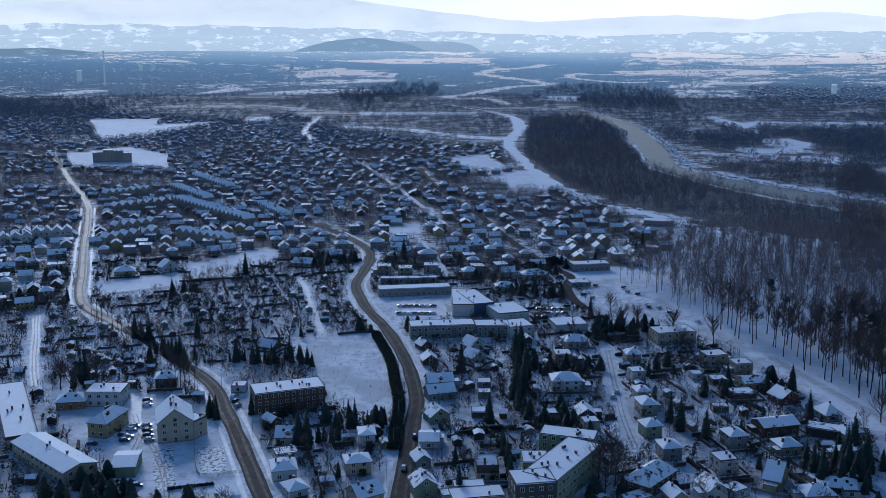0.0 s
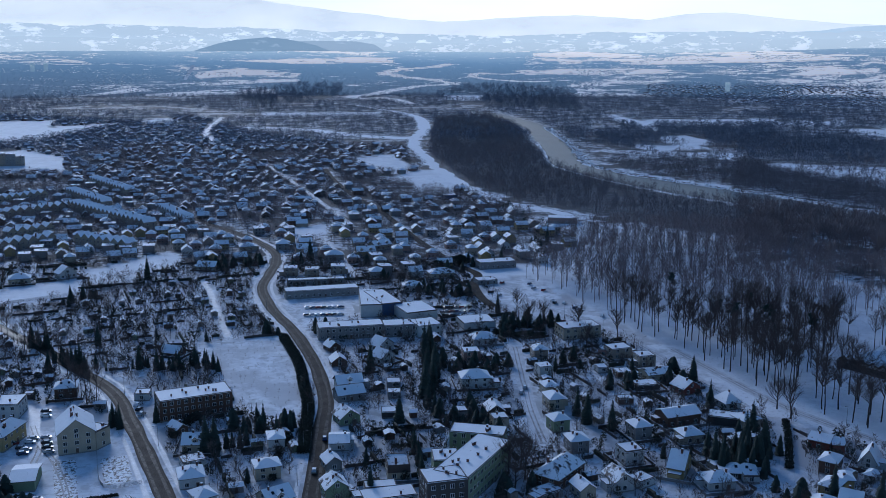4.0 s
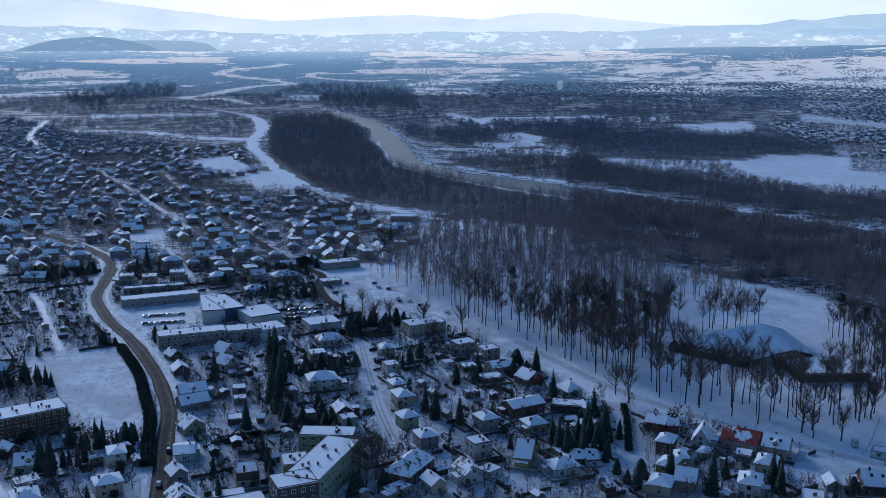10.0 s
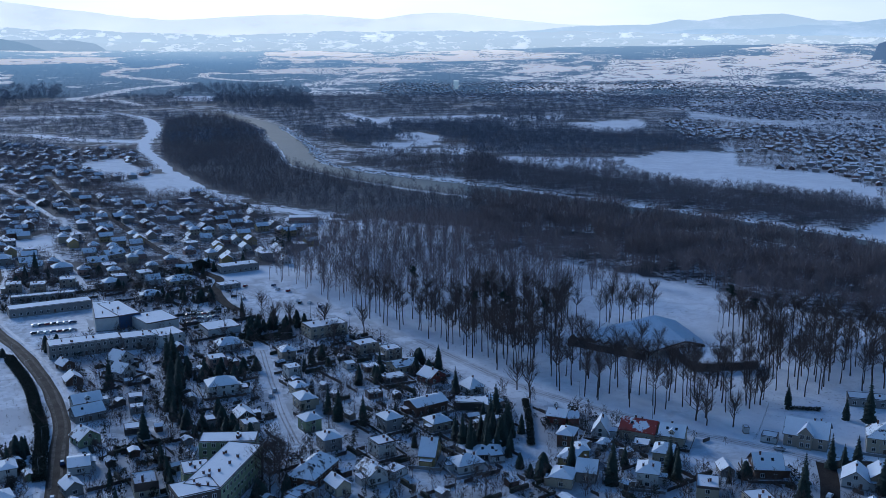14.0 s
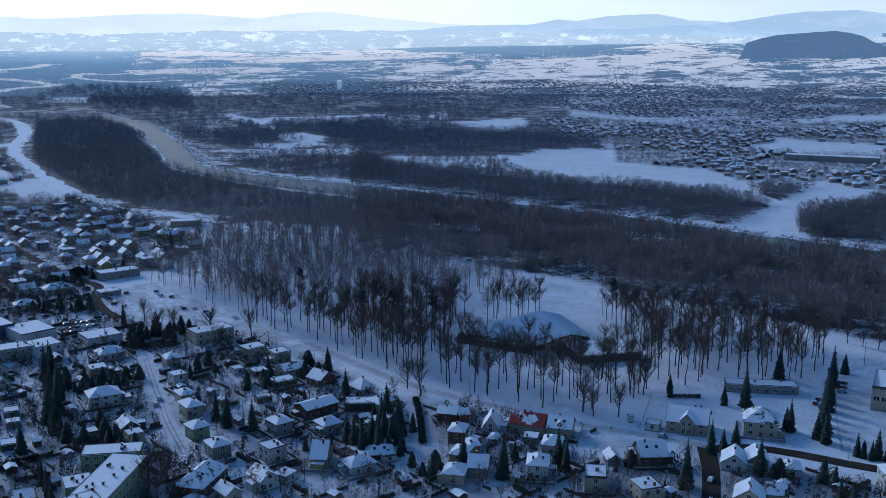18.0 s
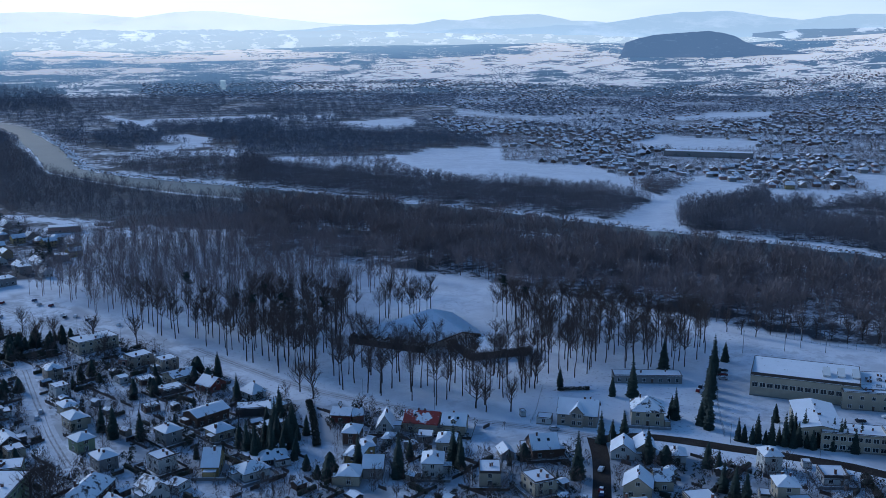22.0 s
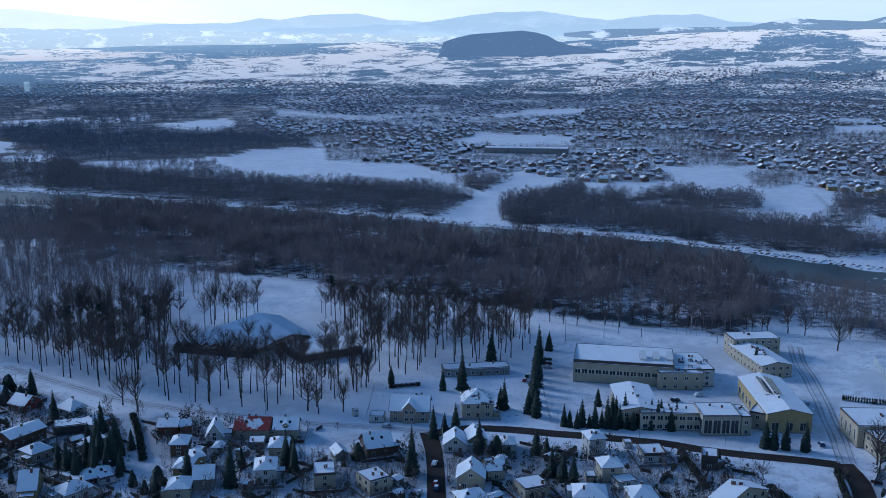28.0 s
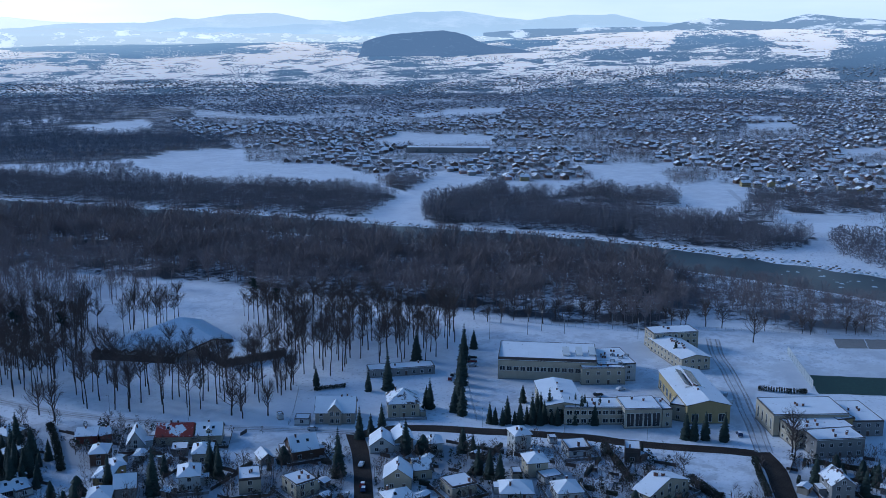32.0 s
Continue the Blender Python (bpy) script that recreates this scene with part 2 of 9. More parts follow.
def far_land_material(name, woods_only=False):
    """The valley's far rim: snowy fields, hedges and woods by the cover laid on the land; the air before them is
    painted as emission.
    """
    m = bpy.data.materials.new(name)
    m.use_nodes = True
    n, ln = m.node_tree.nodes, m.node_tree.links
    b = n["Principled BSDF"]
    b.inputs["Roughness"].default_value = 0.9
    b.inputs["Specular IOR Level"].default_value = 0.1
    geo = n.new("ShaderNodeNewGeometry")
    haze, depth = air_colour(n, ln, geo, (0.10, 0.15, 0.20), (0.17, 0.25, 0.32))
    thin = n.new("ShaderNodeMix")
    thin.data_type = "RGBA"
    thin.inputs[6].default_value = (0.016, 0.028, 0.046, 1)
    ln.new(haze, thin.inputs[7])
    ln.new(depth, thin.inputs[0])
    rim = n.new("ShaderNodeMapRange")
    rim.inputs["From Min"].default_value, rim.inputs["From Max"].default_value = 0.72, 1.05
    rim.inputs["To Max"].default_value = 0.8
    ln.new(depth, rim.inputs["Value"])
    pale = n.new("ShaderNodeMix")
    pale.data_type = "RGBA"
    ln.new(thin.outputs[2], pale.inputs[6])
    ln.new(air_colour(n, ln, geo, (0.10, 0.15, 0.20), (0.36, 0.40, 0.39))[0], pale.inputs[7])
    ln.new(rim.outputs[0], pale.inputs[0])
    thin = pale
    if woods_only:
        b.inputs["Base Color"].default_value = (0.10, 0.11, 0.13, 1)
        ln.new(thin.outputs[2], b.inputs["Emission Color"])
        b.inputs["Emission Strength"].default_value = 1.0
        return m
    cover = n.new("ShaderNodeAttribute")
    cover.attribute_name = "trodden"
    total = cover.outputs["Fac"]
    for kind, scale, detail, weight in (("ShaderNodeTexVoronoi", 0.012, 0, 0.55), ("ShaderNodeTexNoise", 0.022, 7, 1.5), ("ShaderNodeTexNoise", 0.11, 3, 1.3)):
        t = n.new(kind)
        t.inputs["Scale"].default_value = scale
        ln.new(geo.outputs["Position"], t.inputs["Vector"])
        if detail:
            t.inputs["Detail"].default_value = detail
            value = t.outputs["Fac"]
        else:
            split = n.new("ShaderNodeSeparateColor")
            ln.new(t.outputs["Color"], split.inputs[0])
            value = split.outputs[0]
        centred = n.new("ShaderNodeMath")
        centred.operation = "SUBTRACT"
        centred.inputs[1].default_value = 0.5
        ln.new(value, centred.inputs[0])
        add = n.new("ShaderNodeMath")
        add.operation = "MULTIPLY_ADD"
        add.inputs[1].default_value = weight
        ln.new(centred.outputs[0], add.inputs[0])
        ln.new(total, add.inputs[2])
        total = add.outputs[0]
    edge = n.new("ShaderNodeMapRange")
    edge.inputs["From Min"].default_value, edge.inputs["From Max"].default_value = 0.40, 0.52
    ln.new(total, edge.inputs["Value"])

    def blend(c0, c1):
        mix = n.new("ShaderNodeMix")
        mix.data_type = "RGBA"
        for socket, c in ((mix.inputs[6], c0), (mix.inputs[7], c1)):
            if isinstance(c, tuple):
                socket.default_value = (*c, 1)
            else:
                ln.new(c, socket)
        ln.new(edge.outputs[0], mix.inputs[0])
        return mix.outputs[2]

    # Sunlight on far snow is put in as warm emission and a warm base.
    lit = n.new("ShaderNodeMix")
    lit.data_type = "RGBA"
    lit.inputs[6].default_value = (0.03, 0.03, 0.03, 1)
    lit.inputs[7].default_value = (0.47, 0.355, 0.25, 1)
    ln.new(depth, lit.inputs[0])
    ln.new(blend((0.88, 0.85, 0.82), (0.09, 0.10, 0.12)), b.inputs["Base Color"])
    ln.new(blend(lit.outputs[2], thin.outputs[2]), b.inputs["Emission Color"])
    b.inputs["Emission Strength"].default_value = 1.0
    return m


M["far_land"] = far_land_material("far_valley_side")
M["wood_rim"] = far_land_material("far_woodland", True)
# The paler and bluer variants carry more or less painted haze.
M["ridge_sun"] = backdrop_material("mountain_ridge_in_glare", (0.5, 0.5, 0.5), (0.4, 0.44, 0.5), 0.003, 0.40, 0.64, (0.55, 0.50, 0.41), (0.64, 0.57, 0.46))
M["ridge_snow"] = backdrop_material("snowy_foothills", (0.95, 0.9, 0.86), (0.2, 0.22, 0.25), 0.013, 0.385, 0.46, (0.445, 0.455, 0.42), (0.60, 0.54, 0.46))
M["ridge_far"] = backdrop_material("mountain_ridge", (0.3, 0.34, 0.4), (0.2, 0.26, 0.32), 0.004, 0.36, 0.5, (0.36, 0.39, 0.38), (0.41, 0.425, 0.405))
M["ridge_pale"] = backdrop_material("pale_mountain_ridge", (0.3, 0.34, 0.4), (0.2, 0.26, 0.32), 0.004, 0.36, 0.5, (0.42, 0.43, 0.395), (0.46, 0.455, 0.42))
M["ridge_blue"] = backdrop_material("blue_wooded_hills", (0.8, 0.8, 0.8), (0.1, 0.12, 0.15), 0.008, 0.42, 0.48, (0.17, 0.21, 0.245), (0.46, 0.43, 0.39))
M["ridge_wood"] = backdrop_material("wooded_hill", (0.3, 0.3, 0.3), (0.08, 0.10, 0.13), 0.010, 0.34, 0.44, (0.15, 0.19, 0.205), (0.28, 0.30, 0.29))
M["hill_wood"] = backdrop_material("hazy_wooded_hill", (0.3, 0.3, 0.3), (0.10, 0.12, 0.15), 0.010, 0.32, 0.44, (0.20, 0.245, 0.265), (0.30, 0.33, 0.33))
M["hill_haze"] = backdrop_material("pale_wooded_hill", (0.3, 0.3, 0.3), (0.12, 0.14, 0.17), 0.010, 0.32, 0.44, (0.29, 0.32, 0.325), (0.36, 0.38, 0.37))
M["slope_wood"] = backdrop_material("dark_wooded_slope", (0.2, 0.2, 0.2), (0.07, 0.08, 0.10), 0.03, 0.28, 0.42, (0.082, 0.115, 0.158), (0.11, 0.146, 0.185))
# The wet road's sun glint is put into this paler, warmer base colour.
M["wet"] = material("glint_painted_asphalt", (0.085, 0.07, 0.058), 0.6, spread=0.6, scale=0.12, fine=1.5, tint=(0.14, 0.112, 0.09), spec=0.2)


def horizon_material():
    """Pale winter sky low over the mountains, paler where the sun stands behind thin cloud."""
    m = bpy.data.materials.new("horizon_sky")
    m.use_nodes = True
    n, ln = m.node_tree.nodes, m.node_tree.links
    b = n["Principled BSDF"]
    b.inputs["Base Color"].default_value = (0, 0, 0, 1)
    b.inputs["Specular IOR Level"].default_value = 0
    at = n.new("ShaderNodeAttribute")
    at.attribute_name = "glare"
    t = n.new("ShaderNodeTexNoise")
    t.inputs["Scale"].default_value = 0.0016
    t.inputs["Detail"].default_value = 5
    mp = n.new("ShaderNodeMapping")
    mp.inputs["Scale"].default_value = (1, 1, 6)
    geo = n.new("ShaderNodeNewGeometry")
    ln.new(geo.outputs["Position"], mp.inputs["Vector"])
    ln.new(mp.outputs[0], t.inputs["Vector"])
    ad = n.new("ShaderNodeMath")
    ad.operation = "MULTIPLY_ADD"
    ad.inputs[1].default_value = 0.35
    ln.new(t.outputs["Fac"], ad.inputs[0])
    ln.new(at.outputs["Fac"], ad.inputs[2])
    mix = n.new("ShaderNodeMix")
    mix.data_type = "RGBA"
    mix.inputs[6].default_value = (0.50, 0.54, 0.52, 1)
    mix.inputs[7].default_value = (1.05, 0.93, 0.78, 1)
    ln.new(ad.outputs[0], mix.inputs[0])
    ln.new(mix.outputs[2], b.inputs["Emission Color"])
    b.inputs["Emission Strength"].default_value = 1.0
    return m


M["horizon"] = horizon_material()
M["track"] = material("wheel_worn_snow", (0.22, 0.205, 0.20), 0.7, spread=0.5, scale=0.4, fine=2.5, tint=(0.42, 0.41, 0.42))
M["slush"] = material("brown_slush", (0.035, 0.029, 0.026), 0.6, spread=0.5, scale=0.25, fine=1.0, tint=(0.08, 0.07, 0.064), spec=0.05)

# ---- building tools ----
def mesh_of(name, verts, faces, mats, index=None, smooth=False):
    me = bpy.data.meshes.new(name)
    me.from_pydata(verts, [], faces)
    for k in mats:
        me.materials.append(M[k])
    if index is not None:
        me.polygons.foreach_set("material_index", index)
    if smooth:
        me.polygons.foreach_set("use_smooth", [True] * len(me.polygons))
    me.update()
    return me


def mesh_of_arrays(name, v, tri, mats, index=None):
    """A mesh from numpy vertices (n, 3) and triangles (m, 3)."""
    me = bpy.data.meshes.new(name)
    me.vertices.add(len(v))
    me.vertices.foreach_set("co", np.ascontiguousarray(v, dtype=np.float32).ravel())
    me.loops.add(len(tri) * 3)
    me.loops.foreach_set("vertex_index", np.ascontiguousarray(tri, dtype=np.int32).ravel())
    me.polygons.add(len(tri))
    me.polygons.foreach_set("loop_start", np.arange(0, len(tri) * 3, 3, dtype=np.int32))
    for k in mats:
        me.materials.append(M[k])
    if index is not None:
        me.polygons.foreach_set("material_index", np.ascontiguousarray(index, dtype=np.int32))
    me.update(calc_edges=True)
    me.validate()
    return me


def part(name, me, parent, label="", m=None):
    ob = new(name, me)
    ob.parent = parent
    if m is not None:
        ob.matrix_local = m
    if label:
        ob["label"] = label
    return ob


def thing(name, label, category, m, group="", kind=""):
    ob = new(name)
    ob.empty_display_size = 0.5
    ob.matrix_world = m
    return tagged(ob, label, category, group, kind)


class Geo:
    """Collects boxes, prisms and tubes into one mesh, with a material a face."""

    def __init__(self):
        self.v, self.f, self.i = [], [], []

    def add(self, verts, faces, mat=0):
        o = len(self.v)
        self.v += [tuple(p) for p in verts]
        self.f += [tuple(o + k for k in f) for f in faces]
        self.i += [mat] * len(faces)
        return self

    def box(self, x0, x1, y0, y1, z0, z1, mat=0, taper=0.0):
        t = taper
        p = [(x0, y0, z0), (x1, y0, z0), (x1, y1, z0), (x0, y1, z0), (x0 + t, y0 + t, z1), (x1 - t, y0 + t, z1), (x1 - t, y1 - t, z1), (x0 + t, y1 - t, z1)]
        return self.add(p, [(3, 2, 1, 0), (4, 5, 6, 7), (0, 1, 5, 4), (1, 2, 6, 5), (2, 3, 7, 6), (3, 0, 4, 7)], mat)

    def slab(self, poly, lift, mat=0, side=None):
        """A sheet over the polygon's 3D corners, thickened upwards by lift."""
        n = len(poly)
        top = [(x, y, z + lift) for x, y, z in poly]
        self.add(list(poly) + top, [tuple(range(n))[::-1], tuple(range(n, 2 * n))], mat)
        self.add(list(poly) + top, [(k, (k + 1) % n, n + (k + 1) % n, n + k) for k in range(n)], mat if side is None else side)
        return self

    def tube(self, a, b, r0, r1, sides=5, mat=0, cap=False):
        a, b = Vector(a), Vector(b)
        d = (b - a).normalized()
        u = d.orthogonal().normalized()
        w = d.cross(u)
        ring = [(u * math.cos(2 * math.pi * k / sides) + w * math.sin(2 * math.pi * k / sides)) for k in range(sides)]
        pts = [a + q * r0 for q in ring] + [b + q * r1 for q in ring]
        fs = [(k, (k + 1) % sides, sides + (k + 1) % sides, sides + k) for k in range(sides)]
        if cap:
            fs += [tuple(range(sides, 2 * sides)), tuple(range(sides))[::-1]]
        return self.add(pts, fs, mat)

    def mesh(self, name, mats, smooth=False):
        return mesh_of(name, self.v, self.f, mats, self.i, smooth)


def inside(poly, x, y):
    """Which of the points x, y (arrays) lie in the polygon."""
    hit = np.zeros(len(x), bool)
    for (x0, y0), (x1, y1) in zip(poly, poly[1:] + poly[:1]):
        if y0 != y1:
            hit ^= ((y0 > y) != (y1 > y)) & (x < (x1 - x0) * (y - y0) / (y1 - y0) + x0)
    return hit


def curve_points(pts, step):
    """Points every step metres along a smooth line through pts, with their headings."""
    p = np.array(pts, float)
    out = []
    for k in range(len(p) - 1):
        p0, p1, p2, p3 = p[max(k - 1, 0)], p[k], p[k + 1], p[min(k + 2, len(p) - 1)]
        m = max(2, int(np.hypot(*(p2 - p1)[:2]) / step))
        for t in np.arange(m) / m:
            out.append(0.5 * (2 * p1 + (p2 - p0) * t + (2 * p0 - 5 * p1 + 4 * p2 - p3) * t * t + (3 * p1 - p0 - 3 * p2 + p3) * t ** 3))
    out.append(p[-1])
    out = np.array(out)
    d = np.gradient(out[:, :2], axis=0)
    return out, d / np.maximum(np.hypot(d[:, 0], d[:, 1]), 1e-6)[:, None]


ROAD_POINTS = []


ROAD_CELLS = set()


def off_road(x, y, gap=2.5):
    """True where no road, lane or water runs (within about two metres)."""
    if not ROAD_CELLS:
        for px, py, half in ROAD_POINTS:
            reach = int((half + 2.5) / 2) + 1
            for i in range(-reach, reach + 1):
                for j in range(-reach, reach + 1):
                    if math.hypot(i * 2, j * 2) <= half + 2.5:
                        ROAD_CELLS.add((int(px // 2) + i, int(py // 2) + j))
    return (int(x // 2), int(y // 2)) not in ROAD_CELLS


def strip(name, pts, width, z, mat, label, category, step=6.0, kind="structure", edge=0.0):
    """A road, path or stream along pts; width in metres or a third number of each point."""
    c, d = curve_points(pts, step)
    half = (c[:, 2] if c.shape[1] > 2 else np.full(len(c), width)) / 2
    nrm = np.stack([-d[:, 1], d[:, 0]], 1)
    ROAD_POINTS.extend((q[0], q[1], h) for q, h in zip(c, half) if math.hypot(q[0], q[1]) < 3000)
    wob = np.array([edge * noise.noise((q[0] * 0.05, q[1] * 0.05, 3.0)) for q in c])
    wob2 = np.array([edge * noise.noise((q[0] * 0.05, q[1] * 0.05, 9.0)) for q in c])
    a = c[:, :2] + nrm * (half + wob)[:, None]
    b = c[:, :2] - nrm * (half + wob2)[:, None]
    v = [(x, y, z + land_at(x, y)) for x, y in a] + [(x, y, z + land_at(x, y)) for x, y in b]
    n = len(c)
    ob = new(name, mesh_of(name, v, [(n + k, n + k + 1, k + 1, k) for k in range(n - 1)], [mat]))
    return tagged(ob, label, category, kind=kind)

# ---- plan: woods, park and built-up areas ----
WOOD_LEFT_BANK = [(103, 1298), (171, 1967), (296, 2077), (299, 1777), (264, 1443), (264, 1213), (280, 1084), (333, 952), (389, 870), (335, 745), (275, 780), (243, 824), (180, 916), (129, 1055)]
WOOD_RIVERSIDE = [(353, 872), (416, 788), (488, 687), (531, 569), (547, 499), (562, 446), (581, 381), (560, 321), (492, 262), (455, 268), (440, 300), (428, 335), (414, 375), (396, 430), (377, 480), (366, 518), (329, 591), (290, 668), (275, 688)]
WOOD_BANK_RIGHT = [(585, 345), (594, 304), (597, 260), (598, 200), (590, 125), (545, 140), (508, 200), (500, 250), (492, 275), (513, 300)]
WOOD_OPPOSITE = [(467, 1173), (532, 1117), (561, 1017), (594, 936), (640, 868), (688, 805), (704, 696), (676, 683), (597, 636), (567, 680), (508, 803), (395, 998)]
WOOD_OPPOSITE_RIGHT = [(678, 640), (724, 653), (787, 663), (823, 655), (851, 620), (810, 583), (768, 569), (753, 532), (780, 489), (788, 458), (770, 425), (781, 394), (825, 400), (877, 404), (831, 361), (764, 340), (770, 306), (725, 296), (687, 318), (668, 392), (656, 474), (618, 552), (612, 578)]
WOOD_OPPOSITE_FAR = [(939, 451), (993, 421), (1021, 337), (1037, 293), (956, 269), (882, 357), (877, 409)]
WOOD_OPPOSITE_UP = [(862, 621), (908, 535), (892, 500), (840, 458), (805, 505), (798, 574)]
WOOD_GAP = [(495, 1241), (658, 1110), (639, 1005), (594, 936), (561, 1017), (532, 1117), (467, 1173)]
WOOD_THICKET = [(798, 807), (834, 770), (769, 706), (730, 713), (747, 755)]
WOOD_CORNER = [(779, 296), (874, 286), (883, 257), (752, 216), (685, 222), (718, 268)]
WOOD_MEADOW = [(646, 1610), (825, 1506), (921, 1296), (865, 1184), (766, 1161), (632, 1172), (497, 1247)]
WOOD_MEADOW_UP = [(850, 2109), (939, 1952), (952, 1775), (816, 1700), (713, 1774)]
WOOD_OPPOSITE_LEFT = [(400, 1620), (564, 1846), (797, 1816), (650, 1476), (422, 1372), (381, 1422)]
WOOD_ISLAND = [(320, 1272), (455, 1313), (534, 1208), (449, 1009), (382, 1060), (336, 1151)]
WOOD_NORTH = [(267, 2996), (390, 3263), (563, 3217), (660, 2926), (532, 2296), (364, 2369), (248, 2541)]
WOOD_NORTH_LEFT = [(-321, 2959), (-153, 3260), (-9, 3266), (-23, 2847), (-121, 2572), (-227, 2474)]
WOOD_TOWN = [(-1127, 2576), (-860, 2469), (-710, 2174), (-720, 1937), (-867, 1975)]
WOOD_FIELDS = [(132, 1613), (242, 1687), (423, 1692), (393, 1573), (236, 1524), (122, 1495)]
PARK = [(112, 625), (167, 734), (230, 779), (331, 736), (180, 386), (171, 416), (165, 454), (152, 503), (132, 576)]
PARK_RIGHT = [(278, 660), (324, 582), (359, 463), (374, 375), (395, 344), (343, 306), (308, 332), (267, 331), (229, 320), (210, 340), (192, 375), (180, 425)]
ALLOTMENTS_A = [(-247, 541), (-211, 555), (-152, 486), (-115, 440), (-133, 421), (-177, 420), (-198, 428)]
ALLOTMENTS_B = [(-156, 541), (-154, 586), (-131, 623), (-83, 639), (-59, 623), (-44, 531), (-66, 509), (-88, 498), (-123, 461), (-150, 498)]
TOWN_A = [(-346, 771), (-680, 1543), (-328, 1200), (-318, 1553), (-200, 1454), (-4, 1475), (79, 1461), (82, 1209), (99, 1085), (121, 984), (147, 841), (123, 675), (82, 657), (42, 625), (-32, 656), (-65, 691), (-141, 672), (-246, 708)]
TOWN_EAST = [(98, 1012), (140, 930), (165, 800), (172, 740), (126, 660), (124, 675), (147, 841), (121, 984), (103, 1060), (60, 1085), (75, 1040)]
TOWN_LEFT = [(-368, 762), (-276, 745), (-250, 671), (-214, 566), (-232, 550), (-265, 540)]
TOWN_FAR = [(-680, 1543), (-1030, 2353), (-625, 2092), (-397, 1948), (-311, 2103), (-157, 1707), (-4, 1517), (-4, 1459), (-200, 1454), (-318, 1553), (-328, 1200)]
TOWN_ACROSS = [(1186, 1655), (1209, 1292), (1320, 1318), (2127, 1512), (2983, 814), (1092, 288), (982, 405), (952, 495), (941, 628), (854, 680), (877, 797), (794, 840), (833, 942), (768, 1028), (918, 1248), (904, 1354), (1092, 1709)]
TOWN_ACROSS_FAR = [(972, 3245), (1855, 2890), (2284, 2280), (2948, 2099), (3623, 996), (2952, 805), (2087, 1484), (1302, 1300), (1301, 2032), (843, 2828)]
ROW_A = [(622, 1099), (670, 1017), (649, 987), (602, 1066)]
ROW_B = [(707, 947), (762, 853), (776, 776), (735, 719), (724, 811), (674, 904)]
ROW_C = [(778, 487), (809, 392), (788, 382), (757, 474)]
CLEARING = [(305, 584), (326, 551), (363, 479), (323, 447), (312, 395), (275, 361), (250, 388), (226, 433), (254, 472), (273, 537)]
LOTS = []
LOTS.append([(-513, 1350), (-452, 1448), (-369, 1354), (-321, 1174), (-443, 1198)])
LOTS.append([(-677, 1938), (-549, 1986), (-470, 1596), (-566, 1642)])
LOTS.append([(-222, 614), (-173, 646), (-158, 600), (-203, 579)])
LOTS.append([(-176, 672), (-127, 730), (-112, 687), (-163, 635)])
LOTS.append([(67, 1117), (99, 1157), (101, 1042), (67, 1013)])
LOTS.append([(-49, 820), (-19, 831), (-14, 788), (-41, 757)])
LOTS.append([(674, 1136), (760, 1208), (854, 1196), (753, 1018), (819, 924), (765, 800), (712, 720), (704, 788), (666, 893), (607, 923), (617, 1042)])
LOTS.append([(870, 790), (869, 732), (847, 655), (794, 662), (727, 649), (714, 674), (730, 713)])
LOTS.append([(1038, 726), (1106, 654), (950, 527), (857, 538), (930, 613)])
LOTS.append([(1195, 1194), (1274, 1038), (1161, 957), (1044, 997)])
LOTS.append([(1774, 849), (1899, 816), (1750, 731), (1643, 775)])
LOTS.append([(1669, 1517), (1849, 1474), (1652, 1332), (1511, 1364)])

for meadow in (
    [(5, 1306), (28, 1340), (58, 1368), (83, 1202), (57, 1159), (25, 1200)],
    [(33, 1110), (78, 1175), (111, 1213), (123, 1080), (106, 998), (71, 1066)],
    [(540, 2116), (557, 2085), (572, 1871), (530, 1684), (519, 1726), (523, 1922)],
    [(537, 1909), (628, 1976), (843, 1890), (800, 1794), (636, 1789), (561, 1800)],
    [(703, 1943), (862, 1964), (815, 1855), (674, 1862)],
    [(504, 1585), (553, 1614), (569, 1521), (521, 1440), (480, 1510)],
    [(418, 1455), (518, 1459), (525, 1402), (434, 1365)],
    [(528, 1241), (540, 1209), (550, 1127), (586, 1091), (546, 1058), (501, 1156)],
    [(880, 1711), (1058, 1742), (1005, 1615), (860, 1468), (826, 1502)],
    [(802, 1887), (968, 1884), (919, 1786), (767, 1805)],
    [(-174, 2167), (81, 2197), (78, 2111), (-167, 2084)],
    [(-581, 1674), (-525, 1826), (-431, 1909), (-428, 1805), (-478, 1627), (-519, 1531)],
    [(-391, 1952), (-361, 2059), (-318, 1970), (-365, 1898)],
    [(267, 2881), (341, 2890), (388, 2829), (344, 2611), (261, 2657)],
    [(1023, 1091), (1190, 1176), (1222, 1094), (1160, 1027), (1048, 1035)],
    [(1523, 1474), (1700, 1477), (1811, 1491), (1651, 1388), (1474, 1396)],
    [(825, 663), (889, 628), (941, 619), (821, 580), (762, 605)],
    [(1014, 636), (1159, 651), (1084, 601), (1001, 598)],
    [(927, 526), (1020, 523), (988, 461), (880, 415), (891, 480)],
    [(818, 481), (851, 412), (793, 389), (781, 430)],
    [(846, 362), (904, 330), (907, 297), (841, 306), (767, 295), (796, 335)],
    [(1448, 552), (1523, 508), (1422, 473), (1359, 509)],
    [(1997, 955), (2009, 875), (1885, 832), (1860, 877)],
):
    LOTS.append(meadow)
MEADOWS = LOTS[6:]

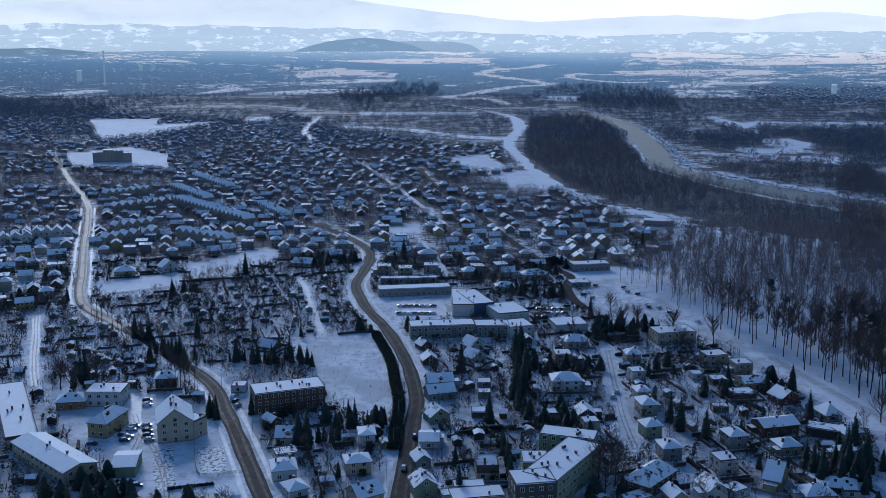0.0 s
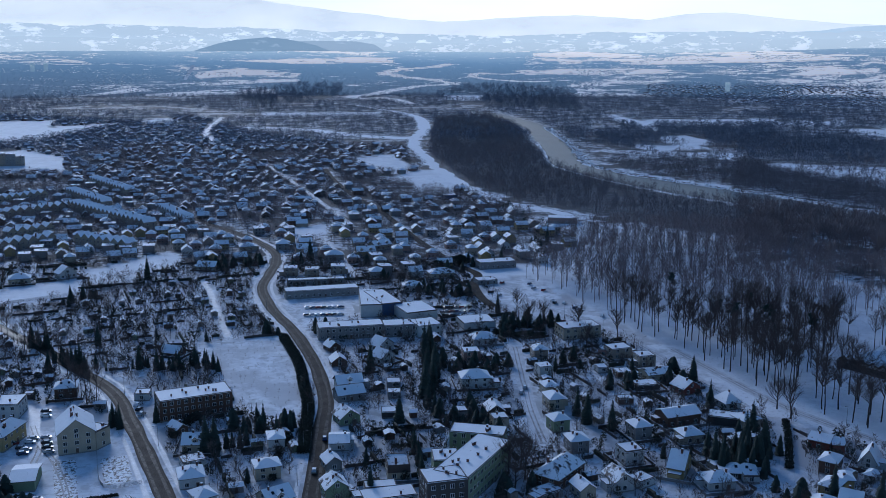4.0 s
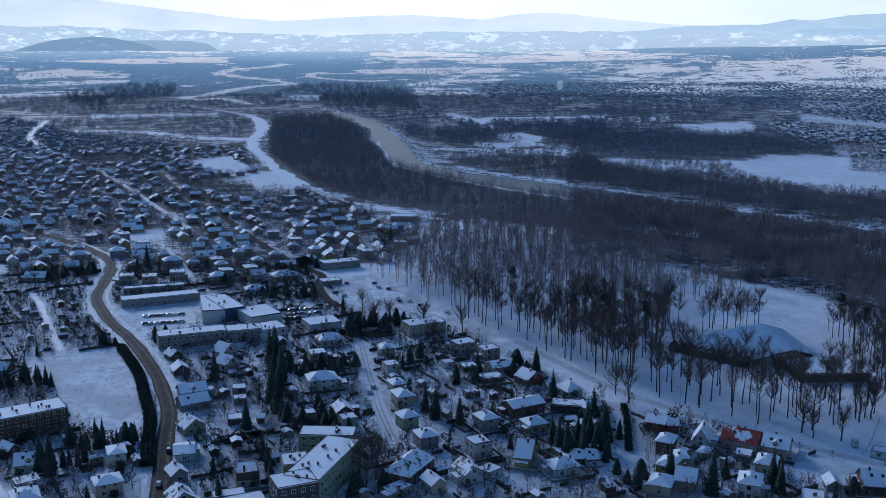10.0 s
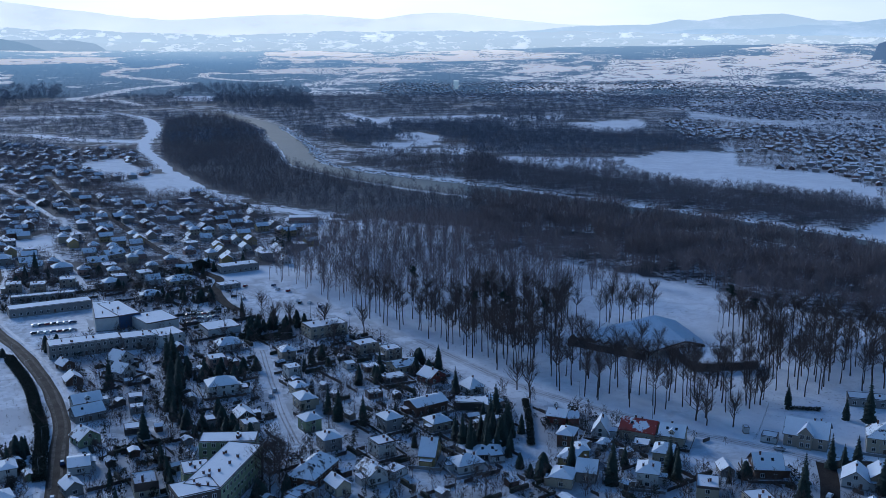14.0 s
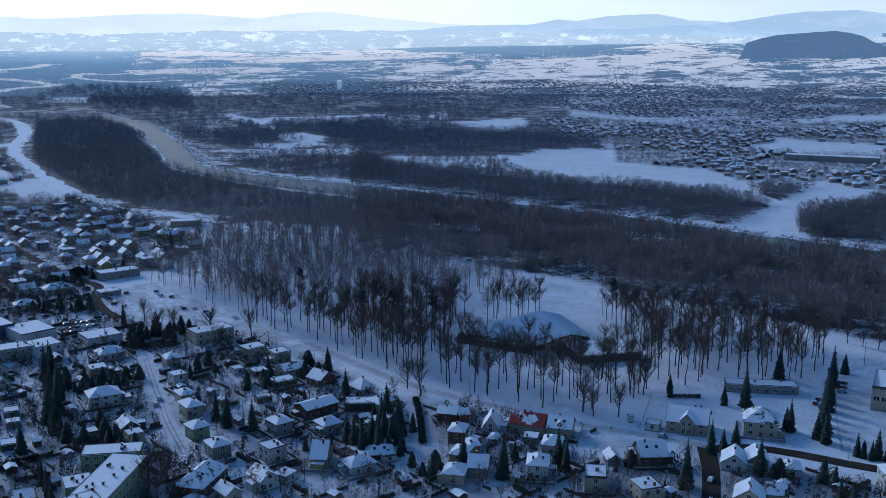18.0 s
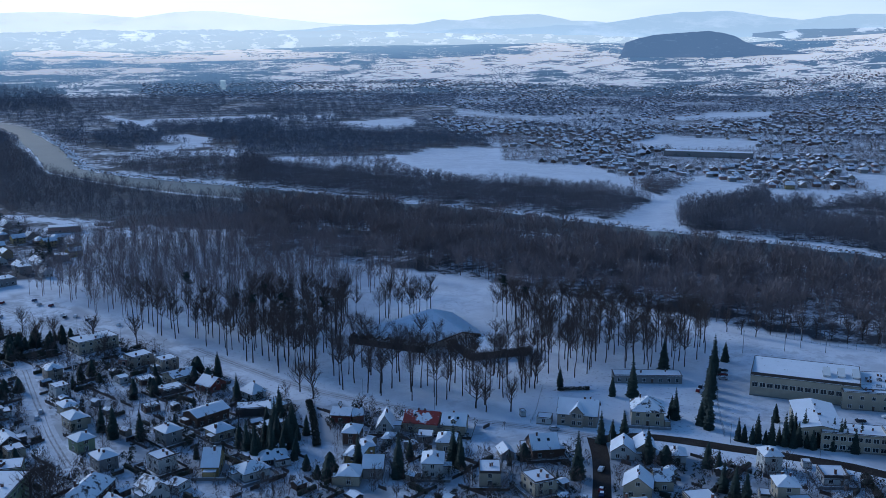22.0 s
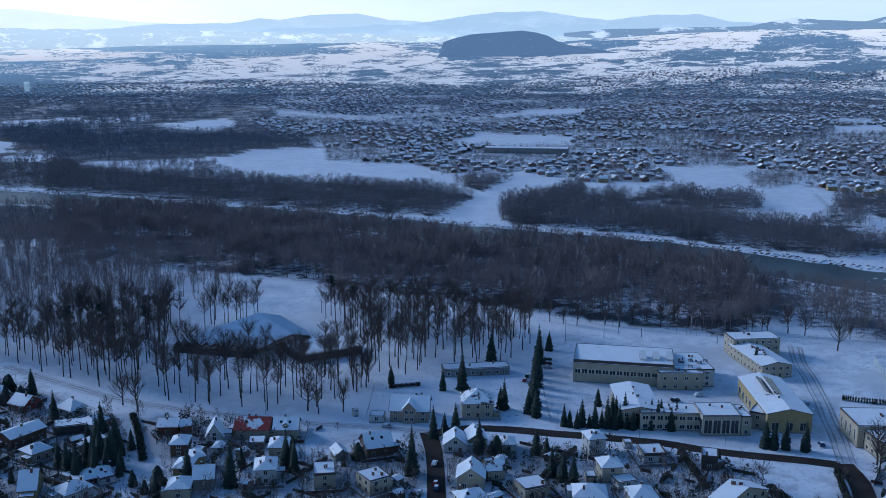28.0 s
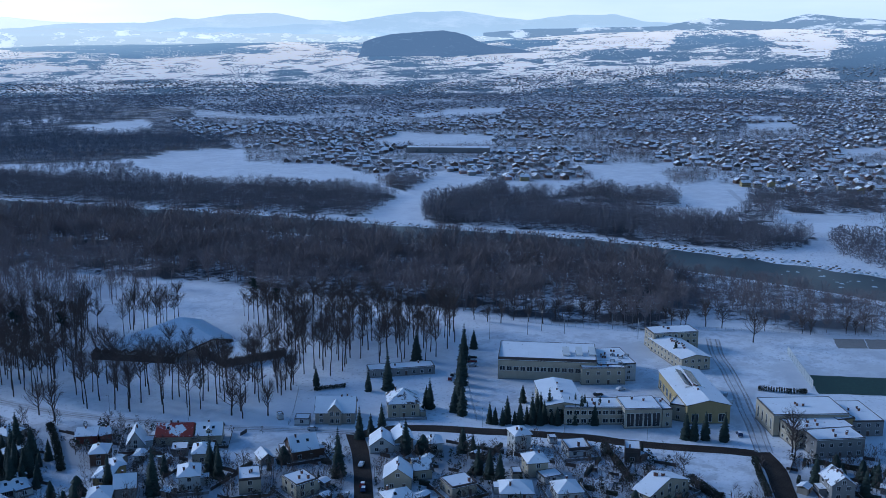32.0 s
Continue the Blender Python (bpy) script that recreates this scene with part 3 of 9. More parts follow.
# ---- open spaces ----
FIELD = [(-78, 494), (-54, 503), (-35, 507), (-25, 461), (-20, 414), (-21, 384), (-38, 390), (-53, 421)]
YARD = [(-174, 413), (-157, 420), (-123, 413), (-90, 387), (-64, 310), (-102, 310), (-146, 369)]
SCHOOLYARD = [(393, 338), (445, 266), (490, 233), (549, 154), (448, 123), (406, 180), (339, 159), (290, 246), (336, 289)]
PADDOCK = [(316, 176), (336, 149), (305, 129), (293, 142)]
COURTYARD = [(-40, 600), (10, 596), (16, 520), (-22, 520), (-46, 560)]
LAWN = [(216, 310), (248, 274), (237, 262), (233, 270), (218, 278), (201, 290)]
OPEN_LOT = [(89, 625), (116, 633), (151, 501), (165, 454), (166, 389), (159, 416), (134, 500), (87, 544)]
NEAR_TOWN = [(-257, 565), (-255, 689), (-75, 711), (84, 675), (87, 544), (132, 495), (161, 442), (162, 386), (180, 366), (217, 312), (249, 269), (337, 146), (383, 103), (321, 84), (280, 129), (220, 195), (147, 274), (93, 295), (3, 295), (-86, 294), (-152, 306)]

# ---- ground, hills and mountains ----
FLAT = 2900.0
FAR = 4830.0
# far fields and woods by bearing and by degrees below the level line
FAR_FIELDS = [
    [(-10.8, 2.83), (-7.1, 2.62), (-3.9, 2.63), (-3.9, 2.88), (-9.0, 2.95), (-11.1, 2.94)],
    [(-8.3, 1.69), (-5.8, 1.44), (-2.7, 1.75), (-2.7, 2.00), (-5.8, 1.91), (-8.3, 2.06)],
    [(-7.7, 2.25), (-2.7, 2.09), (-2.7, 2.22), (-7.1, 2.38)],
    [(-15.1, 2.94), (-11.4, 2.51), (-10.5, 2.61), (-13.3, 2.90)],
    [(-23.6, 2.92), (-18.6, 2.54), (-18.3, 2.70), (-22.1, 2.95)],
    [(-6.4, 1.07), (0.5, 0.87), (4.6, 0.91), (4.3, 1.16), (-2.7, 1.25)],
    [(10.2, 0.60), (14.4, 0.61), (17.4, 0.71), (15.9, 0.84), (10.5, 0.80)],
    [(9.3, 1.57), (15.7, 1.39), (18.8, 1.53), (17.1, 1.73), (9.9, 1.81)],
    [(13.3, 0.95), (24.0, 0.70), (27.1, 0.72), (27.1, 0.90), (17.6, 1.19)],
    [(29.6, 1.07), (36.2, 0.72), (41.9, 0.45), (43.1, 0.61), (42.7, 1.19), (39.1, 1.53), (33.3, 1.96), (28.7, 2.25)],
    [(24.0, 1.35), (28.7, 1.26), (28.4, 1.57), (24.6, 1.72)],
    [(23.0, 2.67), (27.2, 2.33), (34.5, 2.19), (34.5, 2.37), (27.2, 2.70)],
    [(39.2, 1.17), (41.5, 0.54), (43.3, 0.63), (43.7, 1.09), (40.2, 1.73)],
    [(46.5, 1.13), (51.0, 0.61), (55.3, 0.47), (55.3, 0.70), (49.5, 1.29), (46.8, 1.44)],
    [(51.4, 0.18), (54.5, -0.75), (56.4, -0.91), (58.2, -0.61), (60.6, -0.46), (60.1, 0.29), (54.5, 0.41)],
    [(60.1, 1.05), (64.5, 0.84), (63.7, 1.08), (60.1, 1.42)],
    [(64.5, -0.61), (67.0, -0.76), (68.7, -0.30), (68.7, 0.25), (65.9, 0.12)],
    [(66.3, 1.35), (68.8, 1.27), (68.6, 1.74), (66.6, 1.88)],
    [(57.4, 1.69), (60.7, 1.20), (60.7, 1.47), (58.0, 1.99)],
]
FAR_WOODS = [
    [(-2.7, 1.38), (1.8, 1.18), (2.7, 1.48), (0.5, 2.37), (-2.7, 2.38)],
    [(3.0, 1.79), (6.8, 0.78), (10.2, 0.88), (9.9, 1.50), (6.8, 1.77), (5.6, 2.34)],
    [(6.8, 2.33), (12.4, 2.21), (13.0, 2.82), (10.0, 3.00), (7.8, 2.94)],
    [(-4.6, 2.38), (-0.1, 2.37), (0.5, 3.00), (-2.7, 3.00)],
    [(23.0, 0.43), (27.1, -0.08), (34.7, -0.01), (38.5, 0.12), (34.7, 0.50), (27.1, 0.60)],
    [(2.4, 0.97), (6.2, 0.55), (9.6, 0.60), (8.9, 1.44), (3.8, 1.58)],
    [(56.4, 0.53), (58.5, 0.33), (59.5, 0.69), (57.4, 1.01), (55.8, 0.96)],
    [(68.5, 0.40), (71.1, 0.04), (76.0, 0.2), (76.0, 1.3), (69.4, 1.90), (68.3, 1.27)],
    [(51.4, -0.07), (54.2, -0.14), (54.2, 0.17), (51.7, 0.30)],
    [(59.2, 0.51), (62.5, 0.55), (62.5, 0.73), (59.2, 0.69)],
    [(-40.0, 1.6), (-19.0, 1.2), (-11.0, 1.3), (-11.0, 2.2), (-40.0, 2.4)],
]


def rim_drop(az):
    """How far below the level line the valley's far rim lies at a bearing, in degrees."""
    d = 0.56 - 0.45 / (1 + math.exp(-(az - 27) / 3.0)) - 0.85 / (1 + math.exp(-(az - 54) / 3.5))
    return d + 0.10 * noise.noise((az * 0.12, 4.2, 0.0)) + 0.05 * noise.noise((az * 0.5, 1.2, 0.0))


def land_height(r, az):
    if r <= FLAT:
        return 0.0
    s = min((r - FLAT) / (FAR - FLAT), 1.0)
    rim = rim_drop(az)
    lump = noise.noise((r * math.sin(radians(az)) * 0.0021, r * math.cos(radians(az)) * 0.0021, 7.0))
    hilly = 8 + 20 / (1 + math.exp(-(az - 45) / 5.0))
    return EYE - r * math.tan(radians(rim + (2.96 - rim) * (1 - s) ** 1.15)) + hilly * lump * s ** 0.7 * (1 - 0.7 * s)


def land_at(x, y):
    r = math.hypot(x, y)
    return land_height(r, math.degrees(math.atan2(x, y))) if r > FLAT else 0.0


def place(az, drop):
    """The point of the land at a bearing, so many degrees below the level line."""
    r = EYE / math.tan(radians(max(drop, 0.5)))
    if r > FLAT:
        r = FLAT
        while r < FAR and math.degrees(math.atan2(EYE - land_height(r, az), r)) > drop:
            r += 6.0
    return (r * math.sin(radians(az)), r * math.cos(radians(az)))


def far_cover(x, y, z):
    """Where the far rim bears woods and gardens (1) or open snow (0)."""
    r, az = np.hypot(x, y), np.degrees(np.arctan2(x, y))
    drop = np.degrees(np.arctan2(EYE - z, r))
    wild = np.array([noise.noise((a * 0.0022, b * 0.0022, 2.0)) + 0.5 * noise.noise((a * 0.007, b * 0.007, 6.0)) for a, b in zip(x, y)])
    cover = 0.63 + 0.5 * wild + 0.14 / (1 + np.exp((az - 9) / 3.0)) - 0.06 / (1 + np.exp(-(az - 30) / 6.0))
    for polys, value in ((FAR_FIELDS, 0.25), (FAR_WOODS, 1.0)):
        for p in polys:
            cover[inside(p, az, drop)] = value
    return cover


def ground_sheet():
    radii = [0.0] + list(np.geomspace(30, 180, 8)) + list(np.geomspace(190, FLAT, 190)) + list(np.linspace(FLAT, FAR, 130)[1:])
    azs = np.concatenate([np.arange(-36, 82, 0.35), np.arange(82, 324, 5.0)])
    v, f, idx = [], [], []
    n = len(azs)
    for r in radii:
        for a in azs:
            v.append((r * math.sin(radians(a)), r * math.cos(radians(a)), land_height(r, a)))
    for i in range(len(radii) - 1):
        for k in range(n):
            q = (k + 1) % n
            f.append((i * n + k, i * n + q, (i + 1) * n + q, (i + 1) * n + k)[::-1])
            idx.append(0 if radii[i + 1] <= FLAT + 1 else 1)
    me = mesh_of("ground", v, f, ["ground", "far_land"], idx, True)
    xy = np.array(v)
    worn = np.zeros(len(v), np.float32)
    r = np.hypot(xy[:, 0], xy[:, 1])
    az = np.degrees(np.arctan2(xy[:, 0], xy[:, 1]))
    worn[(r > 850) & (r <= 1450) & (az < 16)] = 1.1
    worn[(r > 1450) & (az < 34)] = 1.5
    worn[(r > 1450) & (az >= 34)] = 0.45
    for poly, amount in ((NEAR_TOWN, 0.5), (ALLOTMENTS_A, 0.35), (ALLOTMENTS_B, 0.35), (TOWN_A, 1.4), (TOWN_FAR, 1.3), (TOWN_LEFT, 1.0), (TOWN_EAST, 1.2), (TOWN_ACROSS, 0.6), (TOWN_ACROSS_FAR, 0.6), (PARK, 0.16), (PARK_RIGHT, 0.16), (WOOD_RIVERSIDE, 1.25), (WOOD_LEFT_BANK, 1.8), (WOOD_OPPOSITE, 1.5), (WOOD_OPPOSITE_RIGHT, 1.45), (WOOD_BANK_RIGHT, 0.9), (WOOD_OPPOSITE_UP, 1.4), (WOOD_THICKET, 1.4), (WOOD_OPPOSITE_FAR, 1.3), (WOOD_MEADOW, 1.7), (WOOD_ISLAND, 1.6), (WOOD_OPPOSITE_LEFT, 1.7), (WOOD_NORTH, 1.8), (WOOD_NORTH_LEFT, 1.8), (FIELD, 0.35), (YARD, 0.35), (SCHOOLYARD, 0.24), (PADDOCK, 0.3), (LAWN, 0.35), (OPEN_LOT, 0.4)):
        worn[inside(poly, xy[:, 0], xy[:, 1])] = amount
    for poly in LOTS:
        worn[inside(poly, xy[:, 0], xy[:, 1])] = 0.1
    far = r > FLAT - 1
    worn[far] = far_cover(xy[far, 0], xy[far, 1], xy[far, 2])
    me.attributes.new("trodden", "FLOAT", "POINT").data.foreach_set("value", worn)
    tagged(new("ground", me), "snow-covered valley floor with dry grass showing through", "ground", kind="structure")


def ridge(name, r, crest, drop, rough, seed, mat, label):
    """Hills far behind the valley: a slope up to an uneven crest, given by bearing and degrees over the level line."""
    v, f = [], []
    az = [p[0] for p in crest]
    steps = int((az[-1] - az[0]) / 0.12)
    for k in range(steps + 1):
        a = az[0] + (az[-1] - az[0]) * k / steps
        e = float(np.interp(a, az, [p[1] for p in crest])) + rough * (noise.noise((a * 0.45, seed, 0)) + 0.5 * noise.noise((a * 1.5, seed, 2)) + 0.25 * noise.noise((a * 5.0, seed, 5)))
        top, base = EYE + r * math.tan(radians(e)), EYE - r * math.tan(radians(drop))
        top = max(top, base + 1)
        for back, u in ((24, 0.0), (16, 0.45), (8, 0.8), (0, 1.0)):
            v.append(((r - back) * math.sin(radians(a)), (r - back) * math.cos(radians(a)), base + (top - base) * u))
    for k in range(steps):
        for q in range(3):
            f.append((k * 4 + q, k * 4 + q + 1, k * 4 + q + 5, k * 4 + q + 4)[::-1])
    tagged(new(name, mesh_of(name, v, f, [mat], smooth=True)), label, "mountains", kind="structure")


def horizon():
    """The lowest strip of sky, behind the mountains."""
    v, f, glow = [], [], []
    for k in range(181):
        a = radians(k * 2)
        d = (k * 2 - 12 + 180) % 360 - 180
        for z in (20, 700):
            v.append((4996 * math.sin(a), 4996 * math.cos(a), z))
            glow.append(0.8 * math.exp(-(d / 28.0) ** 2))
    for k in range(180):
        f.append((2 * k, 2 * k + 1, 2 * k + 3, 2 * k + 2))
    me = mesh_of("backdrop_sky", v, f, ["horizon"], smooth=True)
    me.attributes.new("glare", "FLOAT", "POINT").data.foreach_set("value", np.array(glow, np.float32))
    tagged(new("backdrop_sky", me), "pale winter sky low over the mountains", "sky", kind="structure")


ground_sheet()
horizon()
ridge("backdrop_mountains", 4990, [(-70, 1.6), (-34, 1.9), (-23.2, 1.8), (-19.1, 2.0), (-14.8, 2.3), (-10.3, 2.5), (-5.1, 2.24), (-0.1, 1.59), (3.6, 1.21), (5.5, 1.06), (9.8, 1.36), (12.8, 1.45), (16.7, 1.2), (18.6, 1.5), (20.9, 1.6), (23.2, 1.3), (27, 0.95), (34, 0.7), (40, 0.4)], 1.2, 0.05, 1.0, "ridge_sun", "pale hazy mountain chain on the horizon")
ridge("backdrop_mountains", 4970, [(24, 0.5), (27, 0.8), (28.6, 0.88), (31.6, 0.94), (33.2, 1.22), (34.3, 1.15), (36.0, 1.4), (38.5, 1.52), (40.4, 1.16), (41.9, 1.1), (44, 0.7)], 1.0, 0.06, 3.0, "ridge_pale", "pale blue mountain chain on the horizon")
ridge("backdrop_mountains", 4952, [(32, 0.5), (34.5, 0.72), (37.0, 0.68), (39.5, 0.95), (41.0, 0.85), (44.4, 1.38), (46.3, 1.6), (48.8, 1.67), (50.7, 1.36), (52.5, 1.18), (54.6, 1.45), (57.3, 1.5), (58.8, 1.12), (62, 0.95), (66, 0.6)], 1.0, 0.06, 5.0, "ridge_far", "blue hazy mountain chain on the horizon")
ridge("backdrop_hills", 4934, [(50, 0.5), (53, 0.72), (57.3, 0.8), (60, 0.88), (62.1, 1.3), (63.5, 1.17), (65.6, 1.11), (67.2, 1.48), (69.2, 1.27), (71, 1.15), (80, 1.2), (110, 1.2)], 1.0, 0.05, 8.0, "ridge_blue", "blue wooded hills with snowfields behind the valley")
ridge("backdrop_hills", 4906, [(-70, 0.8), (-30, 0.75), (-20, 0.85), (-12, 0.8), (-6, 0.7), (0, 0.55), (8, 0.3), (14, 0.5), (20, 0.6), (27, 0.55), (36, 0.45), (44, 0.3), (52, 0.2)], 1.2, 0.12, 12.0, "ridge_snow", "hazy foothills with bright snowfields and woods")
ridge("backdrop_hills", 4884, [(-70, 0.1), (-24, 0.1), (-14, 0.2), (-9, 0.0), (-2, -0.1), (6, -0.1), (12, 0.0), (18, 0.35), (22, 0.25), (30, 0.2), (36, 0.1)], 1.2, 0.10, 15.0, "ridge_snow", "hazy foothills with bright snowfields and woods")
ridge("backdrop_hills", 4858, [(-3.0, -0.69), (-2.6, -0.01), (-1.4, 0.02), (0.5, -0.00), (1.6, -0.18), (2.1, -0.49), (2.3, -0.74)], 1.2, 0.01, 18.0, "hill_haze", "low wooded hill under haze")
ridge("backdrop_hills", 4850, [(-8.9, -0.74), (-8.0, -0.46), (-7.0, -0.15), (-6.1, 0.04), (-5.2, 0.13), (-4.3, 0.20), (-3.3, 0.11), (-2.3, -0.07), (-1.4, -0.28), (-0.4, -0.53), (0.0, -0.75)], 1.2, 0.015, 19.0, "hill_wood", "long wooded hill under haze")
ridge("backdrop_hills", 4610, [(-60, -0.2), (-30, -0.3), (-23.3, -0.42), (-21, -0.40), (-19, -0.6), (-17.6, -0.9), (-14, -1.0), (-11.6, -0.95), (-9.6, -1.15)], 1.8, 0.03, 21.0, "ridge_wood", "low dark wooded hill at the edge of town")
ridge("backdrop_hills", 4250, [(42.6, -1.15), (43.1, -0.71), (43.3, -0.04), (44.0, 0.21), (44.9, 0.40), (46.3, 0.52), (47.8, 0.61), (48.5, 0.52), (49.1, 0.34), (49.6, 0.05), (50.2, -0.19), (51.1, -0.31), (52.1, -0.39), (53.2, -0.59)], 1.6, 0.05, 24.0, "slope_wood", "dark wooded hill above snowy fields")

# ---- roads, lanes and river ----
strip("road", [(-510, 1323), (-455, 1198), (-401, 1076), (-361, 994), (-324, 908), (-295, 822), (-265, 728), (-240, 654), (-220, 592), (-205, 559), (-179, 527), (-153, 496), (-129, 463), (-111, 440), (-98, 417), (-88, 390), (-77, 361), (-67, 333), (-58, 308)], 6.6, 0.06, "asphalt", "wet dark asphalt road with slushy snow at its edges", "road", edge=0.8)
strip("road", [(-197, 1538), (-229, 1673), (-242, 1858), (-247, 2057)], 10, 0.05, "packed_snow", "snow-covered distant road", "road")
strip("road", [(-145, 895), (-114, 838), (-83, 789), (-59, 737), (-51, 701), (-52, 659), (-54, 628), (-53, 606), (-44, 561), (-31, 520), (-22, 484), (-16, 453), (-12, 422), (-11, 399), (-12, 369), (-13, 338), (-14, 308)], 6.6, 0.065, "asphalt", "wet dark asphalt road with slushy snow at its edges", "road", edge=0.8)
strip("road", [(-27, 1207), (-14, 1097), (9, 975), (28, 901), (41, 826), (53, 759), (65, 703), (77, 661), (84, 638), (78, 613), (78, 582), (83, 558)], 6, 0.055, "asphalt", "narrow asphalt street with slush", "road", edge=0.8)
strip("road", [(-22, 781), (-12, 732), (-4, 688), (3, 640)], 5, 0.05, "packed_snow", "snow-covered side street", "road")
strip("road", [(252, 271), (265, 266), (277, 253), (286, 239), (296, 225), (310, 203), (314, 193), (324, 174), (334, 159), (339, 149)], 6.5, 0.06, "asphalt", "dark asphalt street cleared of snow", "road", edge=0.5)
strip("road", [(341, 149), (330, 138), (318, 130), (304, 121)], 7.5, 0.064, "asphalt", "dark asphalt street cleared of snow", "road", edge=0.5)
strip("road", [(342, 148), (361, 160), (385, 177), (415, 198), (438, 216), (463, 232)], 7, 0.058, "packed_snow", "drive of packed snow beside the school", "road", edge=0.8)
strip("road", [(251, 274), (240, 259), (227, 244), (209, 224)], 6.5, 0.068, "asphalt", "dark asphalt side street", "road", edge=0.4)
strip("road", [(251, 273), (242, 287), (234, 298), (220, 316), (201, 347), (185, 376), (177, 398), (170, 425), (160, 468)], 6, 0.05, "packed_snow", "snow-covered lane beside the park", "road", edge=0.6)
strip("road", [(164, 386), (158, 413), (153, 442), (146, 472), (135, 506), (116, 544), (95, 596), (89, 625)], 6.5, 0.045, "packed_snow", "snow-covered lane beside the park", "road", edge=0.6)
strip("road", [(82, 479), (79, 445), (77, 422), (74, 388), (73, 356)], 6, 0.05, "packed_snow", "snowy lane with wheel tracks between houses", "road", edge=0.6)
strip("road", [(172, 374), (167, 354), (159, 332), (148, 309)], 5, 0.05, "packed_snow", "snowy lane with wheel tracks between houses", "road", edge=0.6)
strip("road", [(-178, 420), (-192, 452), (-209, 497), (-226, 541)], 4, 0.05, "packed_snow", "snowy garden path", "path", edge=0.4)
strip("road", [(-63, 509), (-71, 542), (-82, 594), (-91, 631)], 3, 0.05, "packed_snow", "snowy garden path", "path", edge=0.3)
strip("road", [(-103, 1263), (-51, 1060), (-23, 939), (3, 826)], 5, 0.04, "packed_snow", "snow-covered side street", "road")
strip("road", [(968, 477), (868, 399), (876, 355), (906, 297)], 6, 0.045, "packed_snow", "snowy dyke road behind the scrub", "road")
strip("road", [(-543, 3503), (-597, 4082)], 14, 0.1, "packed_snow", "straight distant snowy road", "road")
strip("wet_track", [(-454.7, 1198.1), (-400.7, 1076.1), (-360.7, 994.1), (-323.7, 908.1), (-294.7, 822.1), (-264.7, 728.1), (-239.7, 654.1), (-219.7, 592.1), (-204.7, 559.2), (-178.8, 527.2), (-152.8, 496.2)], 5.6, 0.075, "wet", "wet carriageway of the main road with its glint painted in", "road", edge=0.9)
strip("pavement", [(-329.3, 906.2), (-300.3, 820.3), (-270.3, 726.3), (-245.3, 652.2), (-225.3, 590.1), (-209.7, 556.0), (-183.3, 523.4), (-157.4, 492.6), (-133.5, 459.6), (-115.6, 436.9), (-103.1, 414.7), (-93.2, 388.0), (-82.3, 359.1), (-72.3, 331.1), (-63.3, 306.1)], 1.8, 0.11, "packed_snow", "trodden snow pavement beside the road", "pavement", edge=0.5)
strip("pavement", [(-318.7, 909.8), (-289.7, 823.7), (-259.7, 729.7), (-234.7, 655.8), (-214.7, 593.9), (-200.3, 562.0), (-174.7, 530.6), (-148.6, 499.4), (-124.5, 466.4), (-106.4, 443.1), (-92.9, 419.3), (-82.8, 392.0), (-71.7, 362.9), (-61.7, 334.9), (-52.7, 309.9)], 1.8, 0.11, "packed_snow", "trodden snow pavement beside the road", "pavement", edge=0.5)
strip("slush_track", [(-325.8, 907.4), (-296.8, 821.4), (-266.8, 727.4), (-241.8, 653.4), (-221.8, 591.3), (-206.6, 558.0), (-180.5, 525.8), (-154.5, 494.8), (-130.5, 461.9), (-112.6, 438.9), (-99.7, 416.2), (-89.8, 389.3), (-78.8, 360.3), (-68.8, 332.4), (-59.8, 307.4)], 1.0, 0.085, "slush", "pale slush track along the wet road", "road", edge=0.7)
strip("slush_track", [(-322.5, 908.5), (-293.5, 822.5), (-263.5, 728.5), (-238.5, 654.5), (-218.5, 592.6), (-203.6, 559.9), (-177.8, 528.0), (-151.7, 497.0), (-127.7, 464.0), (-109.7, 440.9), (-96.5, 417.7), (-86.5, 390.6), (-75.5, 361.6), (-65.5, 333.5), (-56.5, 308.5)], 1.0, 0.085, "slush", "pale slush track along the wet road", "road", edge=0.7)
strip("pavement", [(-88.1, 786.7), (-64.3, 735.1), (-56.6, 700.5), (-57.6, 659.2), (-59.6, 628.1), (-58.5, 605.2), (-49.4, 559.6), (-36.4, 518.5), (-27.5, 482.8), (-21.5, 452.1), (-17.6, 421.5), (-16.6, 399.0), (-17.6, 369.2), (-18.6, 338.2), (-19.6, 308.2)], 1.8, 0.11, "packed_snow", "trodden snow pavement beside the road", "pavement", edge=0.5)
strip("pavement", [(-77.9, 791.3), (-53.7, 738.9), (-45.4, 701.5), (-46.4, 658.8), (-48.4, 627.9), (-47.5, 606.8), (-38.6, 562.4), (-25.6, 521.5), (-16.5, 485.2), (-10.5, 453.9), (-6.4, 422.5), (-5.4, 399.0), (-6.4, 368.8), (-7.4, 337.8), (-8.4, 307.8)], 1.8, 0.11, "packed_snow", "trodden snow pavement beside the road", "pavement", edge=0.5)
strip("slush_track", [(-84.7, 788.2), (-60.8, 736.4), (-52.9, 700.8), (-53.9, 659.1), (-55.9, 628.0), (-54.9, 605.7), (-45.8, 560.5), (-32.8, 519.5), (-23.9, 483.6), (-17.9, 452.7), (-13.9, 421.8), (-12.9, 399.0), (-13.9, 369.1), (-14.9, 338.1), (-15.9, 308.1)], 1.0, 0.085, "slush", "pale slush track along the wet road", "road", edge=0.7)
